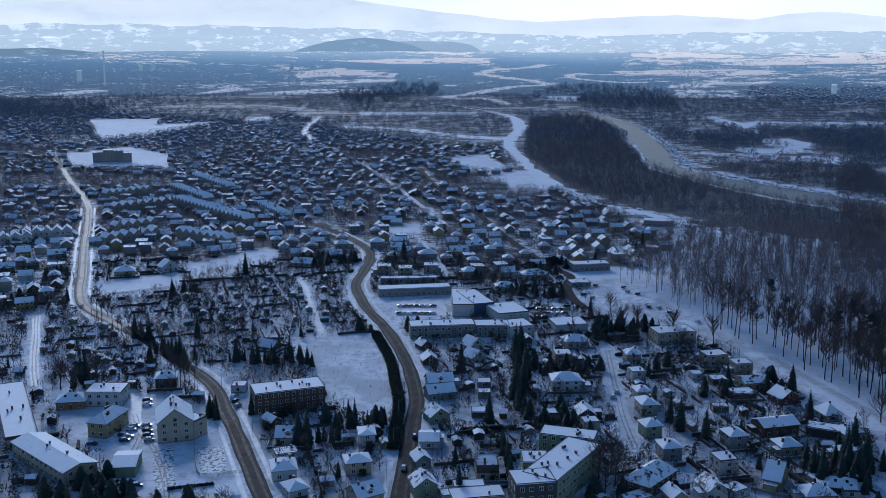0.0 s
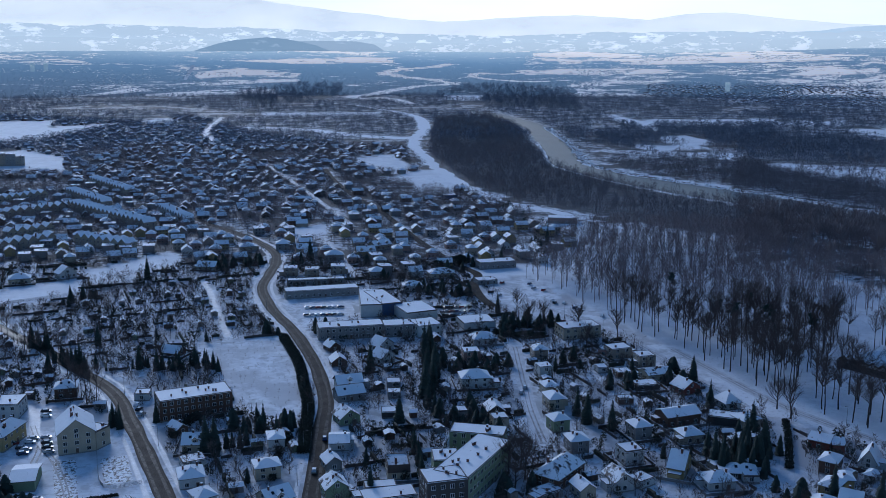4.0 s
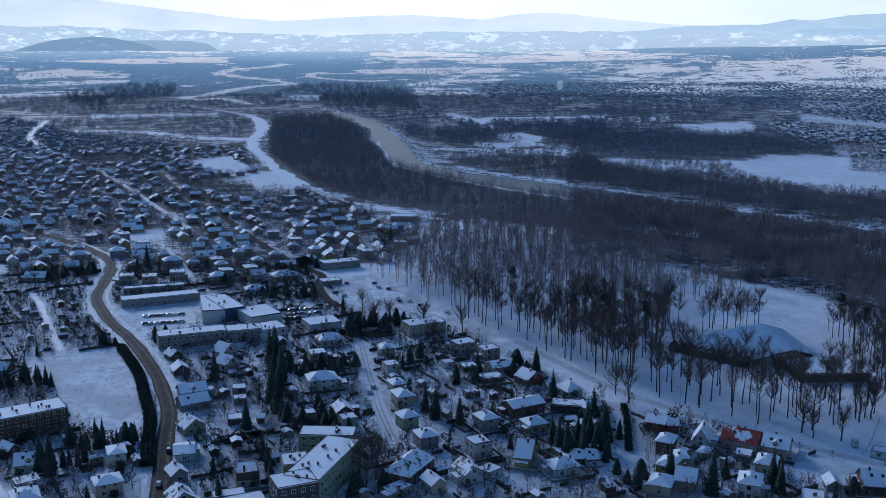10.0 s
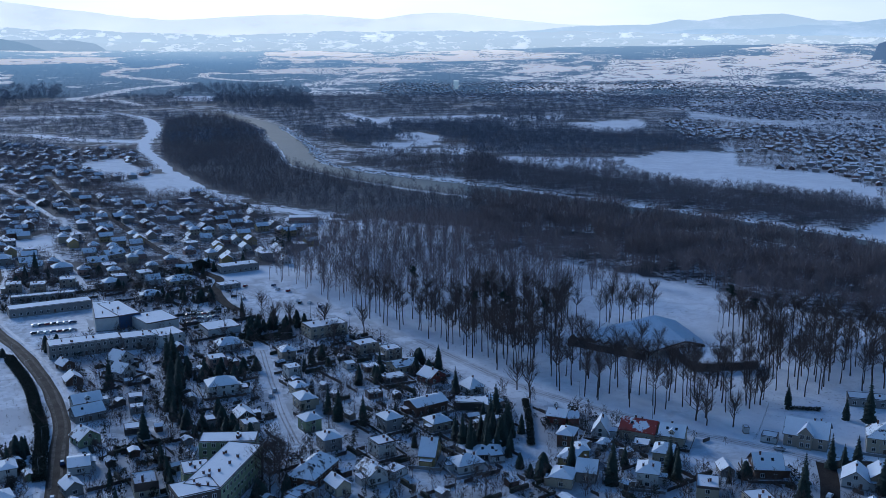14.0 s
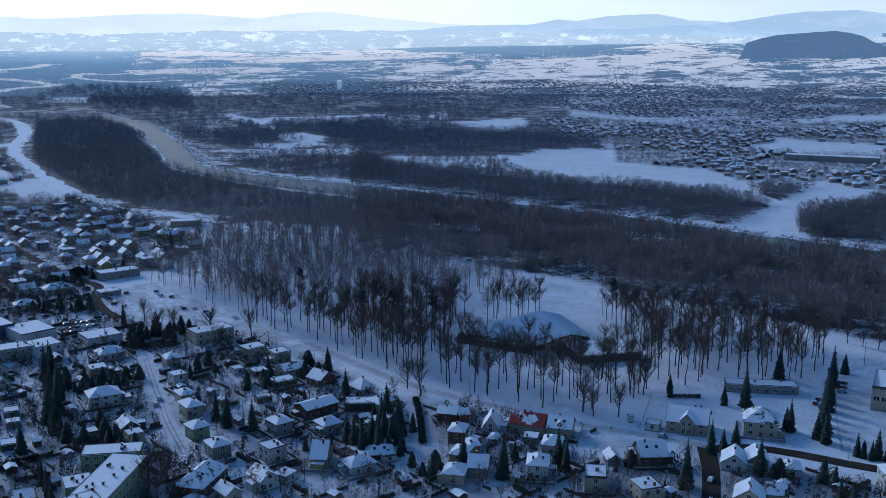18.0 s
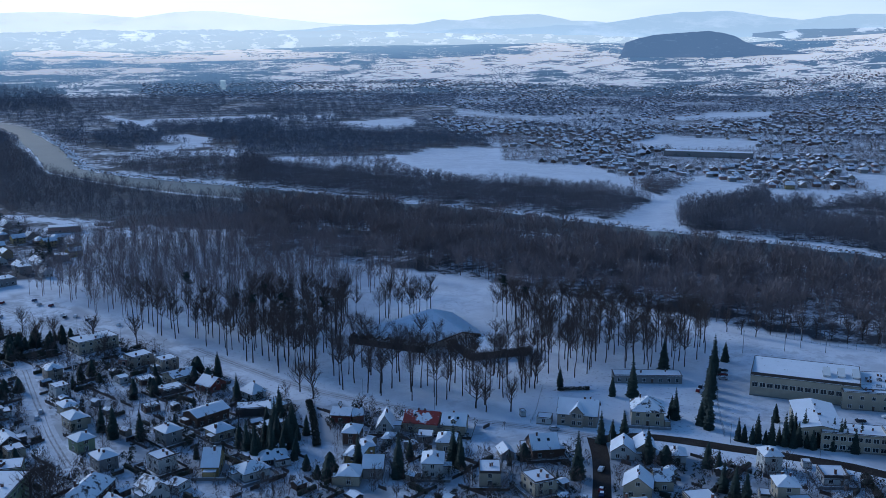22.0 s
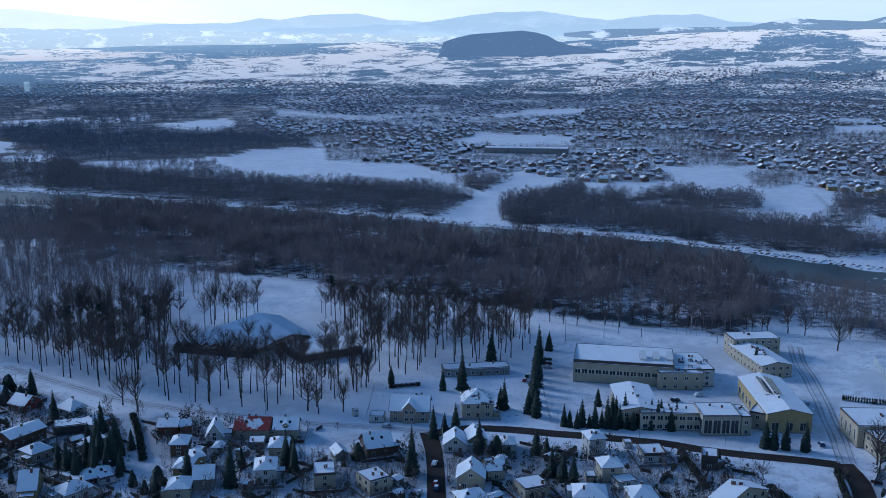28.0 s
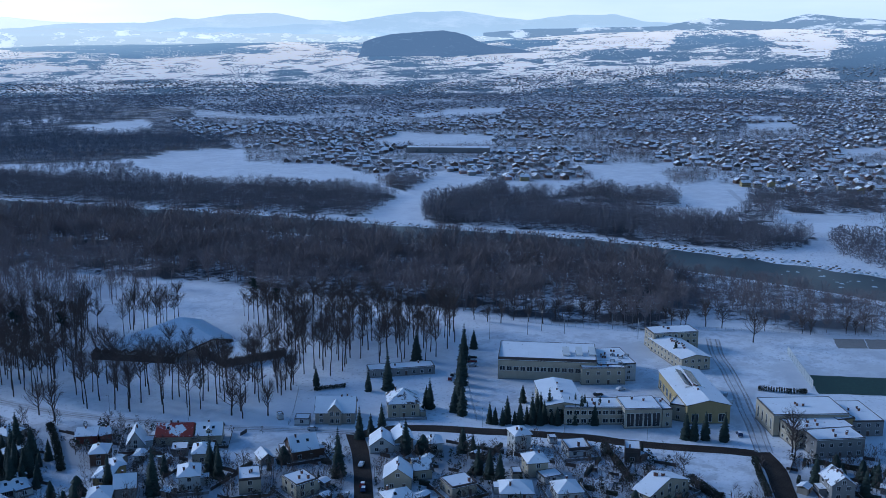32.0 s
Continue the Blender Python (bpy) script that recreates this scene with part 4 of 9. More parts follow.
strip("slush_track", [(-81.5, 789.7), (-57.5, 737.5), (-49.4, 701.1), (-50.4, 658.9), (-52.4, 628.0), (-51.4, 606.2), (-42.4, 561.4), (-29.5, 520.4), (-20.4, 484.3), (-14.4, 453.3), (-10.4, 422.1), (-9.4, 399.0), (-10.4, 368.9), (-11.4, 337.9), (-12.4, 307.9)], 1.0, 0.085, "slush", "pale slush track along the wet road", "road", edge=0.7)
strip("wheel_track", [(251.8, 273.5), (242.7, 287.5), (234.7, 298.5), (220.7, 316.5), (201.8, 347.5), (185.8, 376.4), (177.9, 398.3), (170.9, 425.2), (160.9, 468.2)], 0.6, 0.09, "track", "dark wheel track worn into the snow", "road", edge=0.5)
strip("wheel_track", [(250.3, 272.6), (241.3, 286.6), (233.4, 297.5), (219.3, 315.6), (200.3, 346.6), (184.3, 375.7), (176.2, 397.8), (169.2, 424.8), (159.2, 467.8)], 0.6, 0.09, "track", "dark wheel track worn into the snow", "road", edge=0.5)
strip("wheel_track", [(164.9, 386.2), (158.9, 413.2), (153.9, 442.2), (146.9, 472.2), (135.8, 506.3), (116.8, 544.4), (95.9, 596.3), (89.9, 625.2)], 0.6, 0.09, "track", "dark wheel track worn into the snow", "road", edge=0.5)
strip("wheel_track", [(163.2, 385.8), (157.2, 412.8), (152.2, 441.8), (145.2, 471.8), (134.3, 505.7), (115.3, 543.7), (94.2, 595.7), (88.2, 624.8)], 0.6, 0.09, "track", "dark wheel track worn into the snow", "road", edge=0.5)
strip("wheel_track", [(81.1, 479.1), (78.1, 445.1), (76.1, 422.1), (73.1, 388.1), (72.1, 356.0)], 0.6, 0.09, "track", "dark wheel track worn into the snow", "road", edge=0.5)
strip("wheel_track", [(82.8, 478.9), (79.8, 444.9), (77.8, 421.9), (74.8, 388.0), (73.8, 356.0)], 0.6, 0.09, "track", "dark wheel track worn into the snow", "road", edge=0.5)
strip("wheel_track", [(-177.2, 420.4), (-191.2, 452.3), (-208.2, 497.3), (-225.2, 541.3)], 0.6, 0.09, "track", "dark wheel track worn into the snow", "road", edge=0.5)
strip("wheel_track", [(-178.7, 419.7), (-192.7, 451.7), (-209.7, 496.7), (-226.7, 540.7)], 0.6, 0.09, "track", "dark wheel track worn into the snow", "road", edge=0.5)
strip("wheel_track", [(-126.8, 389.6), (-117.8, 368.6), (-107.8, 351.6), (-97.8, 327.7), (-91.9, 309.7)], 0.6, 0.09, "track", "dark wheel track worn into the snow", "road", edge=0.5)
strip("wheel_track", [(-125.3, 390.3), (-116.3, 369.4), (-106.3, 352.4), (-96.3, 328.3), (-90.2, 310.3)], 0.6, 0.09, "track", "dark wheel track worn into the snow", "road", edge=0.5)
strip("wheel_track", [(-117.9, 368.9), (-115.9, 352.0), (-118.9, 337.3), (-123.8, 327.4)], 0.6, 0.09, "track", "dark wheel track worn into the snow", "road", edge=0.5)
strip("wheel_track", [(-116.2, 369.1), (-114.2, 352.0), (-117.2, 336.8), (-122.3, 326.6)], 0.6, 0.09, "track", "dark wheel track worn into the snow", "road", edge=0.5)
for off in (-2.6, -1.1, 1.3, 2.7):
    strip("wheel_track", [(342 + off * 0.6, 148 - off), (361 + off * 0.6, 160 - off), (385 + off * 0.6, 177 - off), (415 + off * 0.6, 198 - off), (438 + off * 0.6, 216 - off), (463 + off * 0.6, 232 - off)], 0.7, 0.09, "track", "dark wheel track worn into the snow", "road", edge=0.9)
RIVER = [(270, 2210, 24), (300, 2140, 30), (326, 1990, 36), (336, 1790, 44), (312, 1516, 46), (294, 1362, 46), (278, 1235, 46), (294, 1155, 50), (318, 1088, 56), (352, 1010, 62), (413, 905, 64), (448, 820, 64), (506, 700, 66), (559, 560, 66), (608, 432, 66), (630, 304, 66), (636, 203, 66), (629, 129, 66)]
strip("water", RIVER, 66, 0.10, "water", "dark slow river between snowy banks", "river", step=12.0, edge=6.0)
strip("river_bank", [(x, y, w + 9) for x, y, w in RIVER], 80, 0.05, "gravel", "shingle banks edged with snow and shelf ice", "river bank", step=12.0, edge=7.0)
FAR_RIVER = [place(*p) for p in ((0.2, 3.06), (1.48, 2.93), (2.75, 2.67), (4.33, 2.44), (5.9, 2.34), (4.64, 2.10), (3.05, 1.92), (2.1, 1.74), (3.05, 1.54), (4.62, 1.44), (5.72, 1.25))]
# Far channels share the rim material, so painted sunlight glows on their snow.
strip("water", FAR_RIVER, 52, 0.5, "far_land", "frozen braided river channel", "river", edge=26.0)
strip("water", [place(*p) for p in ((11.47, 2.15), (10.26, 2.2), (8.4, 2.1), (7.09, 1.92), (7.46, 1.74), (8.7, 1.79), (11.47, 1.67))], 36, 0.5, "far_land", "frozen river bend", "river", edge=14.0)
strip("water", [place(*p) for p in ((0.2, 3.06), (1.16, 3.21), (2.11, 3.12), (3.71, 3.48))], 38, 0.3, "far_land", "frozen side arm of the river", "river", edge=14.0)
strip("ground_strip", [(-33, 2517, 10), (22, 2430, 12), (84, 2271, 16), (116, 2164, 20), (139, 2050, 22), (143, 1906, 24), (131, 1734, 24), (109, 1599, 22), (97, 1483, 18), (101, 1355, 16), (108, 1202, 16), (121, 1068, 16), (134, 1003, 14), (149, 942, 12), (178, 891, 11), (212, 824, 10)], 18, 0.07, "snow", "open snow-covered flood channel", "snow field", edge=7.0)
strip("ground_strip", [(112, 1580), (51, 1616), (-3, 1664), (-62, 1749), (-134, 1793), (-185, 1803)], 34, 0.09, "snow", "open snow-covered flood channel", "snow field", edge=10.0)
strip("ground_strip", [(776, 565), (782, 520), (784, 467), (784, 444)], 12, 0.07, "snow", "snow-covered strip between thickets", "snow field", edge=3.0)
strip("ground_strip", [(795, 450), (799, 419), (818, 391)], 38, 0.08, "snow", "snow-covered meadow between thickets", "snow field", edge=10.0)
strip("ground_strip", [(786, 346), (813, 324), (834, 273), (849, 221)], 52, 0.08, "snow", "snow-covered meadow beside the river", "snow field", edge=12.0)
FAR_BANK = [(357, 1788), (335, 1516), (317, 1362), (300, 1235), (316, 1162), (342, 1100), (382, 1030), (444, 921), (478, 836), (538, 716), (592, 572), (643, 442), (666, 307), (672, 203), (665, 125)]
NEAR_BANK = [(287, 1516), (269, 1362), (253, 1235), (267, 1142), (289, 1072), (322, 990), (381, 889), (415, 804), (473, 684), (525, 546), (574, 422), (596, 301), (600, 204), (593, 132)]
strip("bank_snow", FAR_BANK, 12, 0.16, "snow", "ragged snow and shelf ice along the far river bank", "river bank", edge=7.0)
strip("bank_snow", NEAR_BANK, 5, 0.16, "snow", "thin snowy edge along the near river bank", "river bank", edge=3.5)

# ---- houses ----
WINDOWS = {}
FOOTPRINTS = []
SKYLIGHT = Geo().box(-0.5, 0.5, -0.6, 0.6, -0.1, 0.06, 1).box(-0.4, 0.4, -0.5, 0.5, 0.06, 0.08, 0).mesh("skylight", ["glass", "dark_frame"])


def window_mesh(w, h):
    key = (w, h)
    if key not in WINDOWS:
        b, y = 0.09, -0.05
        xs = [-w / 2 - b, -w / 2, -0.045, 0.045, w / 2, w / 2 + b]
        zs = [-b, 0, h, h + b]
        v = [(x, y, z) for z in zs for x in xs] + [(x, 0.02, z) for x, z in ((xs[0], zs[0]), (xs[5], zs[0]), (xs[5], zs[3]), (xs[0], zs[3]))]
        f, i = [], []
        for r in range(3):
            for c in range(5):
                f.append((r * 6 + c, r * 6 + c + 1, r * 6 + c + 7, r * 6 + c + 6))
                i.append(0 if r == 1 and c in (1, 3) else 1)
        f += [(24, 25, 5, 4, 3, 2, 1, 0), (25, 26, 23, 17, 11, 5), (26, 27, 18, 19, 20, 21, 22, 23), (27, 24, 0, 6, 12, 18)]
        WINDOWS[key] = mesh_of("window", v, f, ["glass", "frame"], i + [1] * 4)
    return WINDOWS[key]


def roof_geo(kind, w, d, h, over, rise):
    """Roof planes as 3D polygons at the wall head h, and the gable walls."""
    x, y = w / 2 + over, d / 2 + over
    drop = rise / ((d if kind != "cross" else w) / 2) * over if kind in ("gable", "hip", "cross") else 0
    e = h - drop
    if kind == "flat":
        return [[(-x, -y, h), (x, -y, h), (x, y, h + rise), (-x, y, h + rise)]], []
    if kind == "gable":
        t = h + rise
        return [[(-x, -y, e), (x, -y, e), (x, 0, t), (-x, 0, t)], [(x, y, e), (-x, y, e), (-x, 0, t), (x, 0, t)]], [[(-w / 2, d / 2, h), (-w / 2, -d / 2, h), (-w / 2, 0, t)], [(w / 2, -d / 2, h), (w / 2, d / 2, h), (w / 2, 0, t)]]
    if kind == "saw":
        n = max(1, round(w / 7.5))
        u, planes, gables = w / n, [], []
        for k in range(n):
            c, t = -w / 2 + u * (k + 0.5), h + rise
            planes += [[(c - u / 2, y, h), (c - u / 2, -y, h), (c, -y, t), (c, y, t)], [(c + u / 2, -y, h), (c + u / 2, y, h), (c, y, t), (c, -y, t)]]
            gables += [[(c - u / 2, -d / 2, h), (c + u / 2, -d / 2, h), (c, -d / 2, t)], [(c + u / 2, d / 2, h), (c - u / 2, d / 2, h), (c, d / 2, t)]]
        return planes, gables
    if kind == "cross":
        t = h + rise
        return [[(-x, y, e), (-x, -y, e), (0, -y, t), (0, y, t)], [(x, -y, e), (x, y, e), (0, y, t), (0, -y, t)]], [[(-w / 2, -d / 2, h), (w / 2, -d / 2, h), (0, -d / 2, t)], [(w / 2, d / 2, h), (-w / 2, d / 2, h), (0, d / 2, t)]]
    t = h + rise
    if w >= d:
        a, b = (-(w - d) / 2 - 0.4, 0, t), ((w - d) / 2 + 0.4, 0, t)
        return [[(-x, -y, e), (x, -y, e), b, a], [(x, y, e), (-x, y, e), a, b], [(-x, y, e), (-x, -y, e), a], [(x, -y, e), (x, y, e), b]], []
    a, b = (0, -(d - w) / 2 - 0.4, t), (0, (d - w) / 2 + 0.4, t)
    return [[(-x, -y, e), (x, -y, e), a], [(x, y, e), (-x, y, e), b], [(-x, y, e), (-x, -y, e), a, b], [(x, -y, e), (x, y, e), b, a]], []


KIND_WORDS = {"flat": "flat", "gable": "gabled", "cross": "gabled", "hip": "hipped", "saw": "gabled"}
COLOUR_WORDS = {"dark": "dark timber", "brown": "brown wooden", "red": "red brick"}


def house(x, y, rot, w, d, h, kind="hip", wall="cream", rise=None, name="house", label="", chimneys=1, windows=True, roof="roof_snow", bare=0.0, win=(1.3, 1.4), gap=3.3, rows=None, snow="", bay=0.0):
    """A building whose front wall, w wide, faces -y before it is turned by rot degrees; d deep, h to the wall head."""
    rnd = random.Random(int(x * 31 + y * 17))
    if name == "house":
        skew = radians(rot) + math.atan2(x, y)
        span = (w + 1.1) * abs(math.cos(skew)) + (d + 1.1) * abs(math.sin(skew))
        fit = min(1.0, max(0.66, 0.98 * w / span))
        fit = min(1.0, fit * 1.1)
        w, d, h = w * fit, min(d * fit, 10.0), h * 0.82
        rise = None if rise is None else rise * fit
    FOOTPRINTS.append((x, y, rot, w, d))
    rise = {"flat": 0.15, "gable": 0.33 * d, "cross": 0.36 * w, "hip": 0.26 * min(w, d), "saw": 3.0}[kind] if rise is None else rise
    storeys = max(1, round(h / 3.1))
    chance = random.Random(int(x * 13 + y * 29)).random()
    snow = snow or ("roof_thin" if chance < 0.12 and name == "house" else "roof_tile" if chance < 0.17 and kind != "flat" and name == "house" else "roof_snow")
    cover = "snow-covered" if snow == "roof_snow" else "half snow-covered"
    if not label:
        size = ("single-storey", "two-storey", "three-storey", "tall")[min(storeys, 4) - 1]
        label = f"{COLOUR_WORDS.get(wall, wall + ' rendered')} {size} {name.replace('_', ' ')} with {cover} {KIND_WORDS[kind]} roof"
    ob = thing(name, label, name.split("_")[-1] if name != "house" else "house", pose(x, y, 0, 0, 0, rot))
    planes, gables = roof_geo(kind, w, d, h, 0.12 if kind == "flat" else 0.55, rise)
    g = Geo()
    g.box(-w / 2, w / 2, -d / 2, d / 2, -0.5, h, 0)
    for t in gables:
        g.add(t, [(0, 1, 2)], 0)
    g.box(-w / 2 - 0.05, w / 2 + 0.05, -d / 2 - 0.05, d / 2 + 0.05, -0.5, 0.5, 1)
    body = part("wall", g.mesh("wall", ["wall_" + wall, "wall_grey"]), ob)
    g, s = Geo(), Geo()
    deck = 0.14
    for p in planes:
        g.slab([(a, b, c + 0.01) for a, b, c in p], deck, 0)
        cx, cy = sum(q[0] for q in p) / len(p), sum(q[1] for q in p) / len(p)
        cz = sum(q[2] for q in p) / len(p)
        k = 1 - (0.10 + 0.12 * bare) / max(2.0, min(w, d) / 2)
        s.slab([(cx + (a - cx) * k, cy + (b - cy) * k, cz + (c - cz) * k + deck + 0.012) for a, b, c in p], 0.16, 0)
    if kind == "flat":
        for x0, x1, y0, y1 in ((-w / 2, w / 2, -d / 2, -d / 2 + 0.2), (-w / 2, w / 2, d / 2 - 0.2, d / 2), (-w / 2, -w / 2 + 0.2, -d / 2 + 0.2, d / 2 - 0.2), (w / 2 - 0.2, w / 2, -d / 2 + 0.2, d / 2 - 0.2)):
            g.box(x0, x1, y0, y1, h + deck, h + rise + deck + 0.28, 0)
    rf = part("roof", g.mesh("roof", ["roof_edge" if roof == "roof_snow" else roof]), ob)
    part("snow_layer", s.mesh("snow_layer", [snow]), rf, "clean snow cover" if snow == "roof_snow" else "patchy melting snow cover")
    for c in range(chimneys):
        cw = 0.26 + 0.12 * rnd.random()
        cx, cy = (rnd.uniform(-0.32, 0.32) * w, rnd.uniform(-0.3, 0.3) * d)
        if kind == "gable":
            cy *= 0.3
        if kind == "cross":
            cx *= 0.3
        top = h + rise + (0.9 if kind != "flat" else 1.2) - (0.2 * rise if kind == "hip" else 0)
        g = Geo().box(cx - cw, cx + cw, cy - cw, cy + cw, h, top, 0).box(cx - cw - 0.08, cx + cw + 0.08, cy - cw - 0.08, cy + cw + 0.08, top, top + 0.12, 1).box(cx - cw, cx + cw, cy - cw, cy + cw, top + 0.12, top + 0.22, 2)
        part("chimney", g.mesh("chimney", ["brick", "roof_edge", "roof_snow"]), ob)
    if windows and name == "house" and w * d > 60 and rnd.random() < 0.55:
        pw, pd, ph = rnd.uniform(2.5, 4.5), rnd.uniform(1.8, 3.2), rnd.uniform(2.4, 3.0)
        side = rnd.choice((-1, 1))
        px = side * (w / 2 + pd / 2 - 0.02)
        py = rnd.uniform(-0.25, 0.25) * d
        g = Geo().box(px - pd / 2, px + pd / 2, py - pw / 2, py + pw / 2, -0.4, ph)
        porch = part("porch", g.mesh("porch", ["wall_" + wall]), ob)
        g = Geo().slab([(px - pd / 2 - 0.15, py - pw / 2 - 0.25, ph + 0.01), (px + pd / 2 + 0.15, py - pw / 2 - 0.25, ph + 0.01), (px + pd / 2 + 0.15, py + pw / 2 + 0.25, ph + 0.01), (px - pd / 2 - 0.15, py + pw / 2 + 0.25, ph + 0.01)], 0.28, 0, 1)
        part("porch_roof", g.mesh("porch_roof", ["roof_snow", "roof_edge"]), porch)
    if windows and kind == "gable" and rise > 2.4 and w > 8 and not bay and chance > 0.35:
        for dx in ((0,) if w < 13 else (-w / 4, w / 4)):
            g = Geo().box(dx - 1.0, dx + 1.0, -d / 2 + 0.4, -0.2, h, h + 1.5, 0).add([(dx - 1.0, -d / 2 + 0.4, h + 1.5), (dx + 1.0, -d / 2 + 0.4, h + 1.5), (dx, -d / 2 + 0.4, h + 2.3)], [(0, 1, 2)], 0)
            dormer = part("dormer", g.mesh("dormer", ["wall_" + wall]), ob)
            g = Geo()
            for sd in (-1, 1):
                g.slab([(dx + sd * 1.3, -d / 2 + 0.15, h + 1.35), (dx, -d / 2 + 0.15, h + 2.38), (dx, -0.1, h + 2.38), (dx + sd * 1.3, -0.1, h + 1.35)][::sd], 0.22, 0, 1)
            part("dormer_roof", g.mesh("dormer_roof", ["roof_snow", "roof_edge"]), dormer)
            part("dormer_window", window_mesh(1.2, 1.1), dormer, "", pose(dx, -d / 2 + 0.395, h + 0.35))
    if bay:
        y0, top = -d / 2 - 1.0, h + 0.9
        g = Geo().box(-bay / 2, bay / 2, y0, -1.0, -0.4, top, 0).add([(-bay / 2, y0, top), (bay / 2, y0, top), (0, y0, top + bay * 0.55)], [(0, 1, 2)], 0)
        wing = part("gable_bay", g.mesh("gable_bay", ["wall_" + wall]), ob, "projecting gabled bay")
        g = Geo()
        for sd in (-1, 1):
            g.slab([(sd * (bay / 2 + 0.5), y0 - 0.5, top - 0.45), (0, y0 - 0.5, top + bay * 0.57), (0, -0.3, top + bay * 0.57), (sd * (bay / 2 + 0.5), -0.3, top - 0.45)][::sd], 0.26, 0, 1)
        part("bay_roof", g.mesh("bay_roof", [snow, "roof_edge"]), wing)
        for wx, wz in ((-1.1, 1.0), (1.1, 1.0), (-1.1, 4.0), (1.1, 4.0)):
            part("window", window_mesh(1.3, 1.6), wing, "", pose(wx, y0 - 0.005, wz))
    if windows and kind in ("gable", "hip") and chance < 0.5 and w > 8 and d > 7 and rise > 1.4:
        for dx in (-0.2 * w, 0.16 * w)[: 1 + int(chance * 4) % 2]:
            run = d / 2
            part("skylight", SKYLIGHT, ob, "", pose(dx, -0.45 * run, h + rise * 0.55 + 0.36, math.degrees(math.atan2(rise, run))))
    if windows:
        me = window_mesh(*win)
        toward = Vector((-x, -y, 0)).normalized()
        for side, (length, off, ang) in enumerate(((w, d / 2, 0), (d, w / 2, 90), (w, d / 2, 180), (d, w / 2, 270))):
            out = Matrix.Rotation(radians(rot + ang), 3, "Z") @ Vector((0, -1, 0))
            step = gap if out.dot(toward) > 0.15 else gap * 2.2 if out.dot(toward) > -0.6 else gap * 6
            n = int((length - 1.2) / step)
            for level, sill in enumerate(rows or [0.95 + q * h / storeys for q in range(storeys)]):
                for k in range(n):
                    px = (k - (n - 1) / 2) * (length - 1.0) / max(n, 1)
                    if level == 0 and side == 0 and k == n // 2 and n > 1 and not rows:
                        dm = Geo().box(-0.5, 0.5, -0.05, 0.02, 0.02, 2.1, 0).box(-0.62, 0.62, -0.08, 0.02, 2.1, 2.2, 1)
                        part("door", dm.mesh("door", ["timber", "frame"]), ob, "dark wooden entrance door", pose(px, -off, 0.15))
                        continue
                    part("window", me, ob, "", pose(0, 0, 0, 0, 0, ang) @ pose(px, -off - 0.005, sill))
            if kind in ("gable", "cross") and (side % 2 == (1 if kind == "gable" else 0)) and rise > 2.2:
                part("window", me, ob, "", pose(0, 0, 0, 0, 0, ang) @ pose(0, -off - 0.005, h + 0.25))
    return ob

# ---- houses, street by street ----
house(-139.2, 338.1, 47, 12.3, 39.8, 5.5, "cross", "cream", name='building', rise=1.6, chimneys=4)
house(-172.2, 383.9, 27, 11.8, 65.8, 4.0, "flat", "cream", name='building', chimneys=5, rise=0.8)
house(-112.2, 335.4, 7, 8.1, 14.0, 4.0, "gable", "green", name='building', rise=1.2, chimneys=0, windows=False)
house(-130.8, 372.4, 77, 16.3, 7.8, 6.2, "hip", "yellow", name='building', chimneys=4, rise=2.6)
house(-154.5, 398.9, 10, 11.6, 9.0, 3.6, "hip", "orange", name='building')
house(-141.5, 404.2, 0, 15.3, 12.0, 6.0, "flat", "white", name='building', chimneys=3)
house(-103.8, 368.8, 17, 13.2, 17.0, 8.0, "cross", "cream", name='building', chimneys=5, rise=5.2)
house(-97.0, 368.5, 60, 7.2, 9.0, 7.0, "flat", "cream", name='building')
house(-122.0, 424.9, 9, 10.1, 10.0, 6.0, "hip", "brown")
house(-136.8, 422.3, 0, 5.4, 5.0, 3.0, "flat", "dark", chimneys=0)
house(-193.3, 439.4, 0, 4.6, 5.0, 2.5, "gable", "dark", chimneys=0, windows=False)
house(-206.5, 637.6, 15, 13.3, 10.0, 5.0, "hip", "cream")
house(-182.4, 652.4, 38, 13.8, 10.0, 4.5, "cross", "white")
house(-248.2, 592.9, 23, 7.3, 11.0, 4.0, "cross", "brown")
house(-238.0, 603.9, 11, 7.9, 11.0, 4.0, "cross", "brown")
house(-255.3, 559.8, 23, 9.8, 9.0, 6.0, "flat", "dark")
house(-258.9, 658.2, 17, 12.4, 10.0, 4.0, "flat", "white")
house(-271.4, 693.2, 17, 13.0, 9.0, 4.0, "gable", "grey")
house(-64.7, 400.3, 20, 29.2, 13.0, 8.6, "flat", "brown", name='building', chimneys=8, gap=2.6)
house(-88.6, 418.4, 0, 7.8, 8.0, 3.6, "flat", "white")
house(-67.8, 379.0, 40, 6.5, 10.0, 3.0, "cross", "brown")
house(-58.0, 361.3, 0, 11.1, 10.0, 4.5, "gable", "cream", chimneys=2)
house(-55.7, 331.1, 14, 9.4, 11.0, 5.0, "hip", "white", chimneys=2)
house(-49.6, 316.1, 31, 9.1, 11.0, 4.0, "hip", "white")
house(-57.4, 346.8, 21, 10.0, 8.0, 3.0, "flat", "white")
house(-28.6, 360.4, 9, 7.0, 10.0, 6.0, "hip", "white", rise=1.2)
house(-30.1, 334.9, 14, 10.0, 9.0, 6.0, "hip", "cream", rise=1.6)
house(-25.5, 311.4, 32, 12.6, 12.0, 4.5, "gable", "cream")
house(-4.8, 359.3, 0, 7.8, 19.0, 4.0, "gable", "white", rise=1.5)
house(-7.5, 340.2, 18, 7.8, 10.0, 4.0, "cross", "grey", chimneys=2)
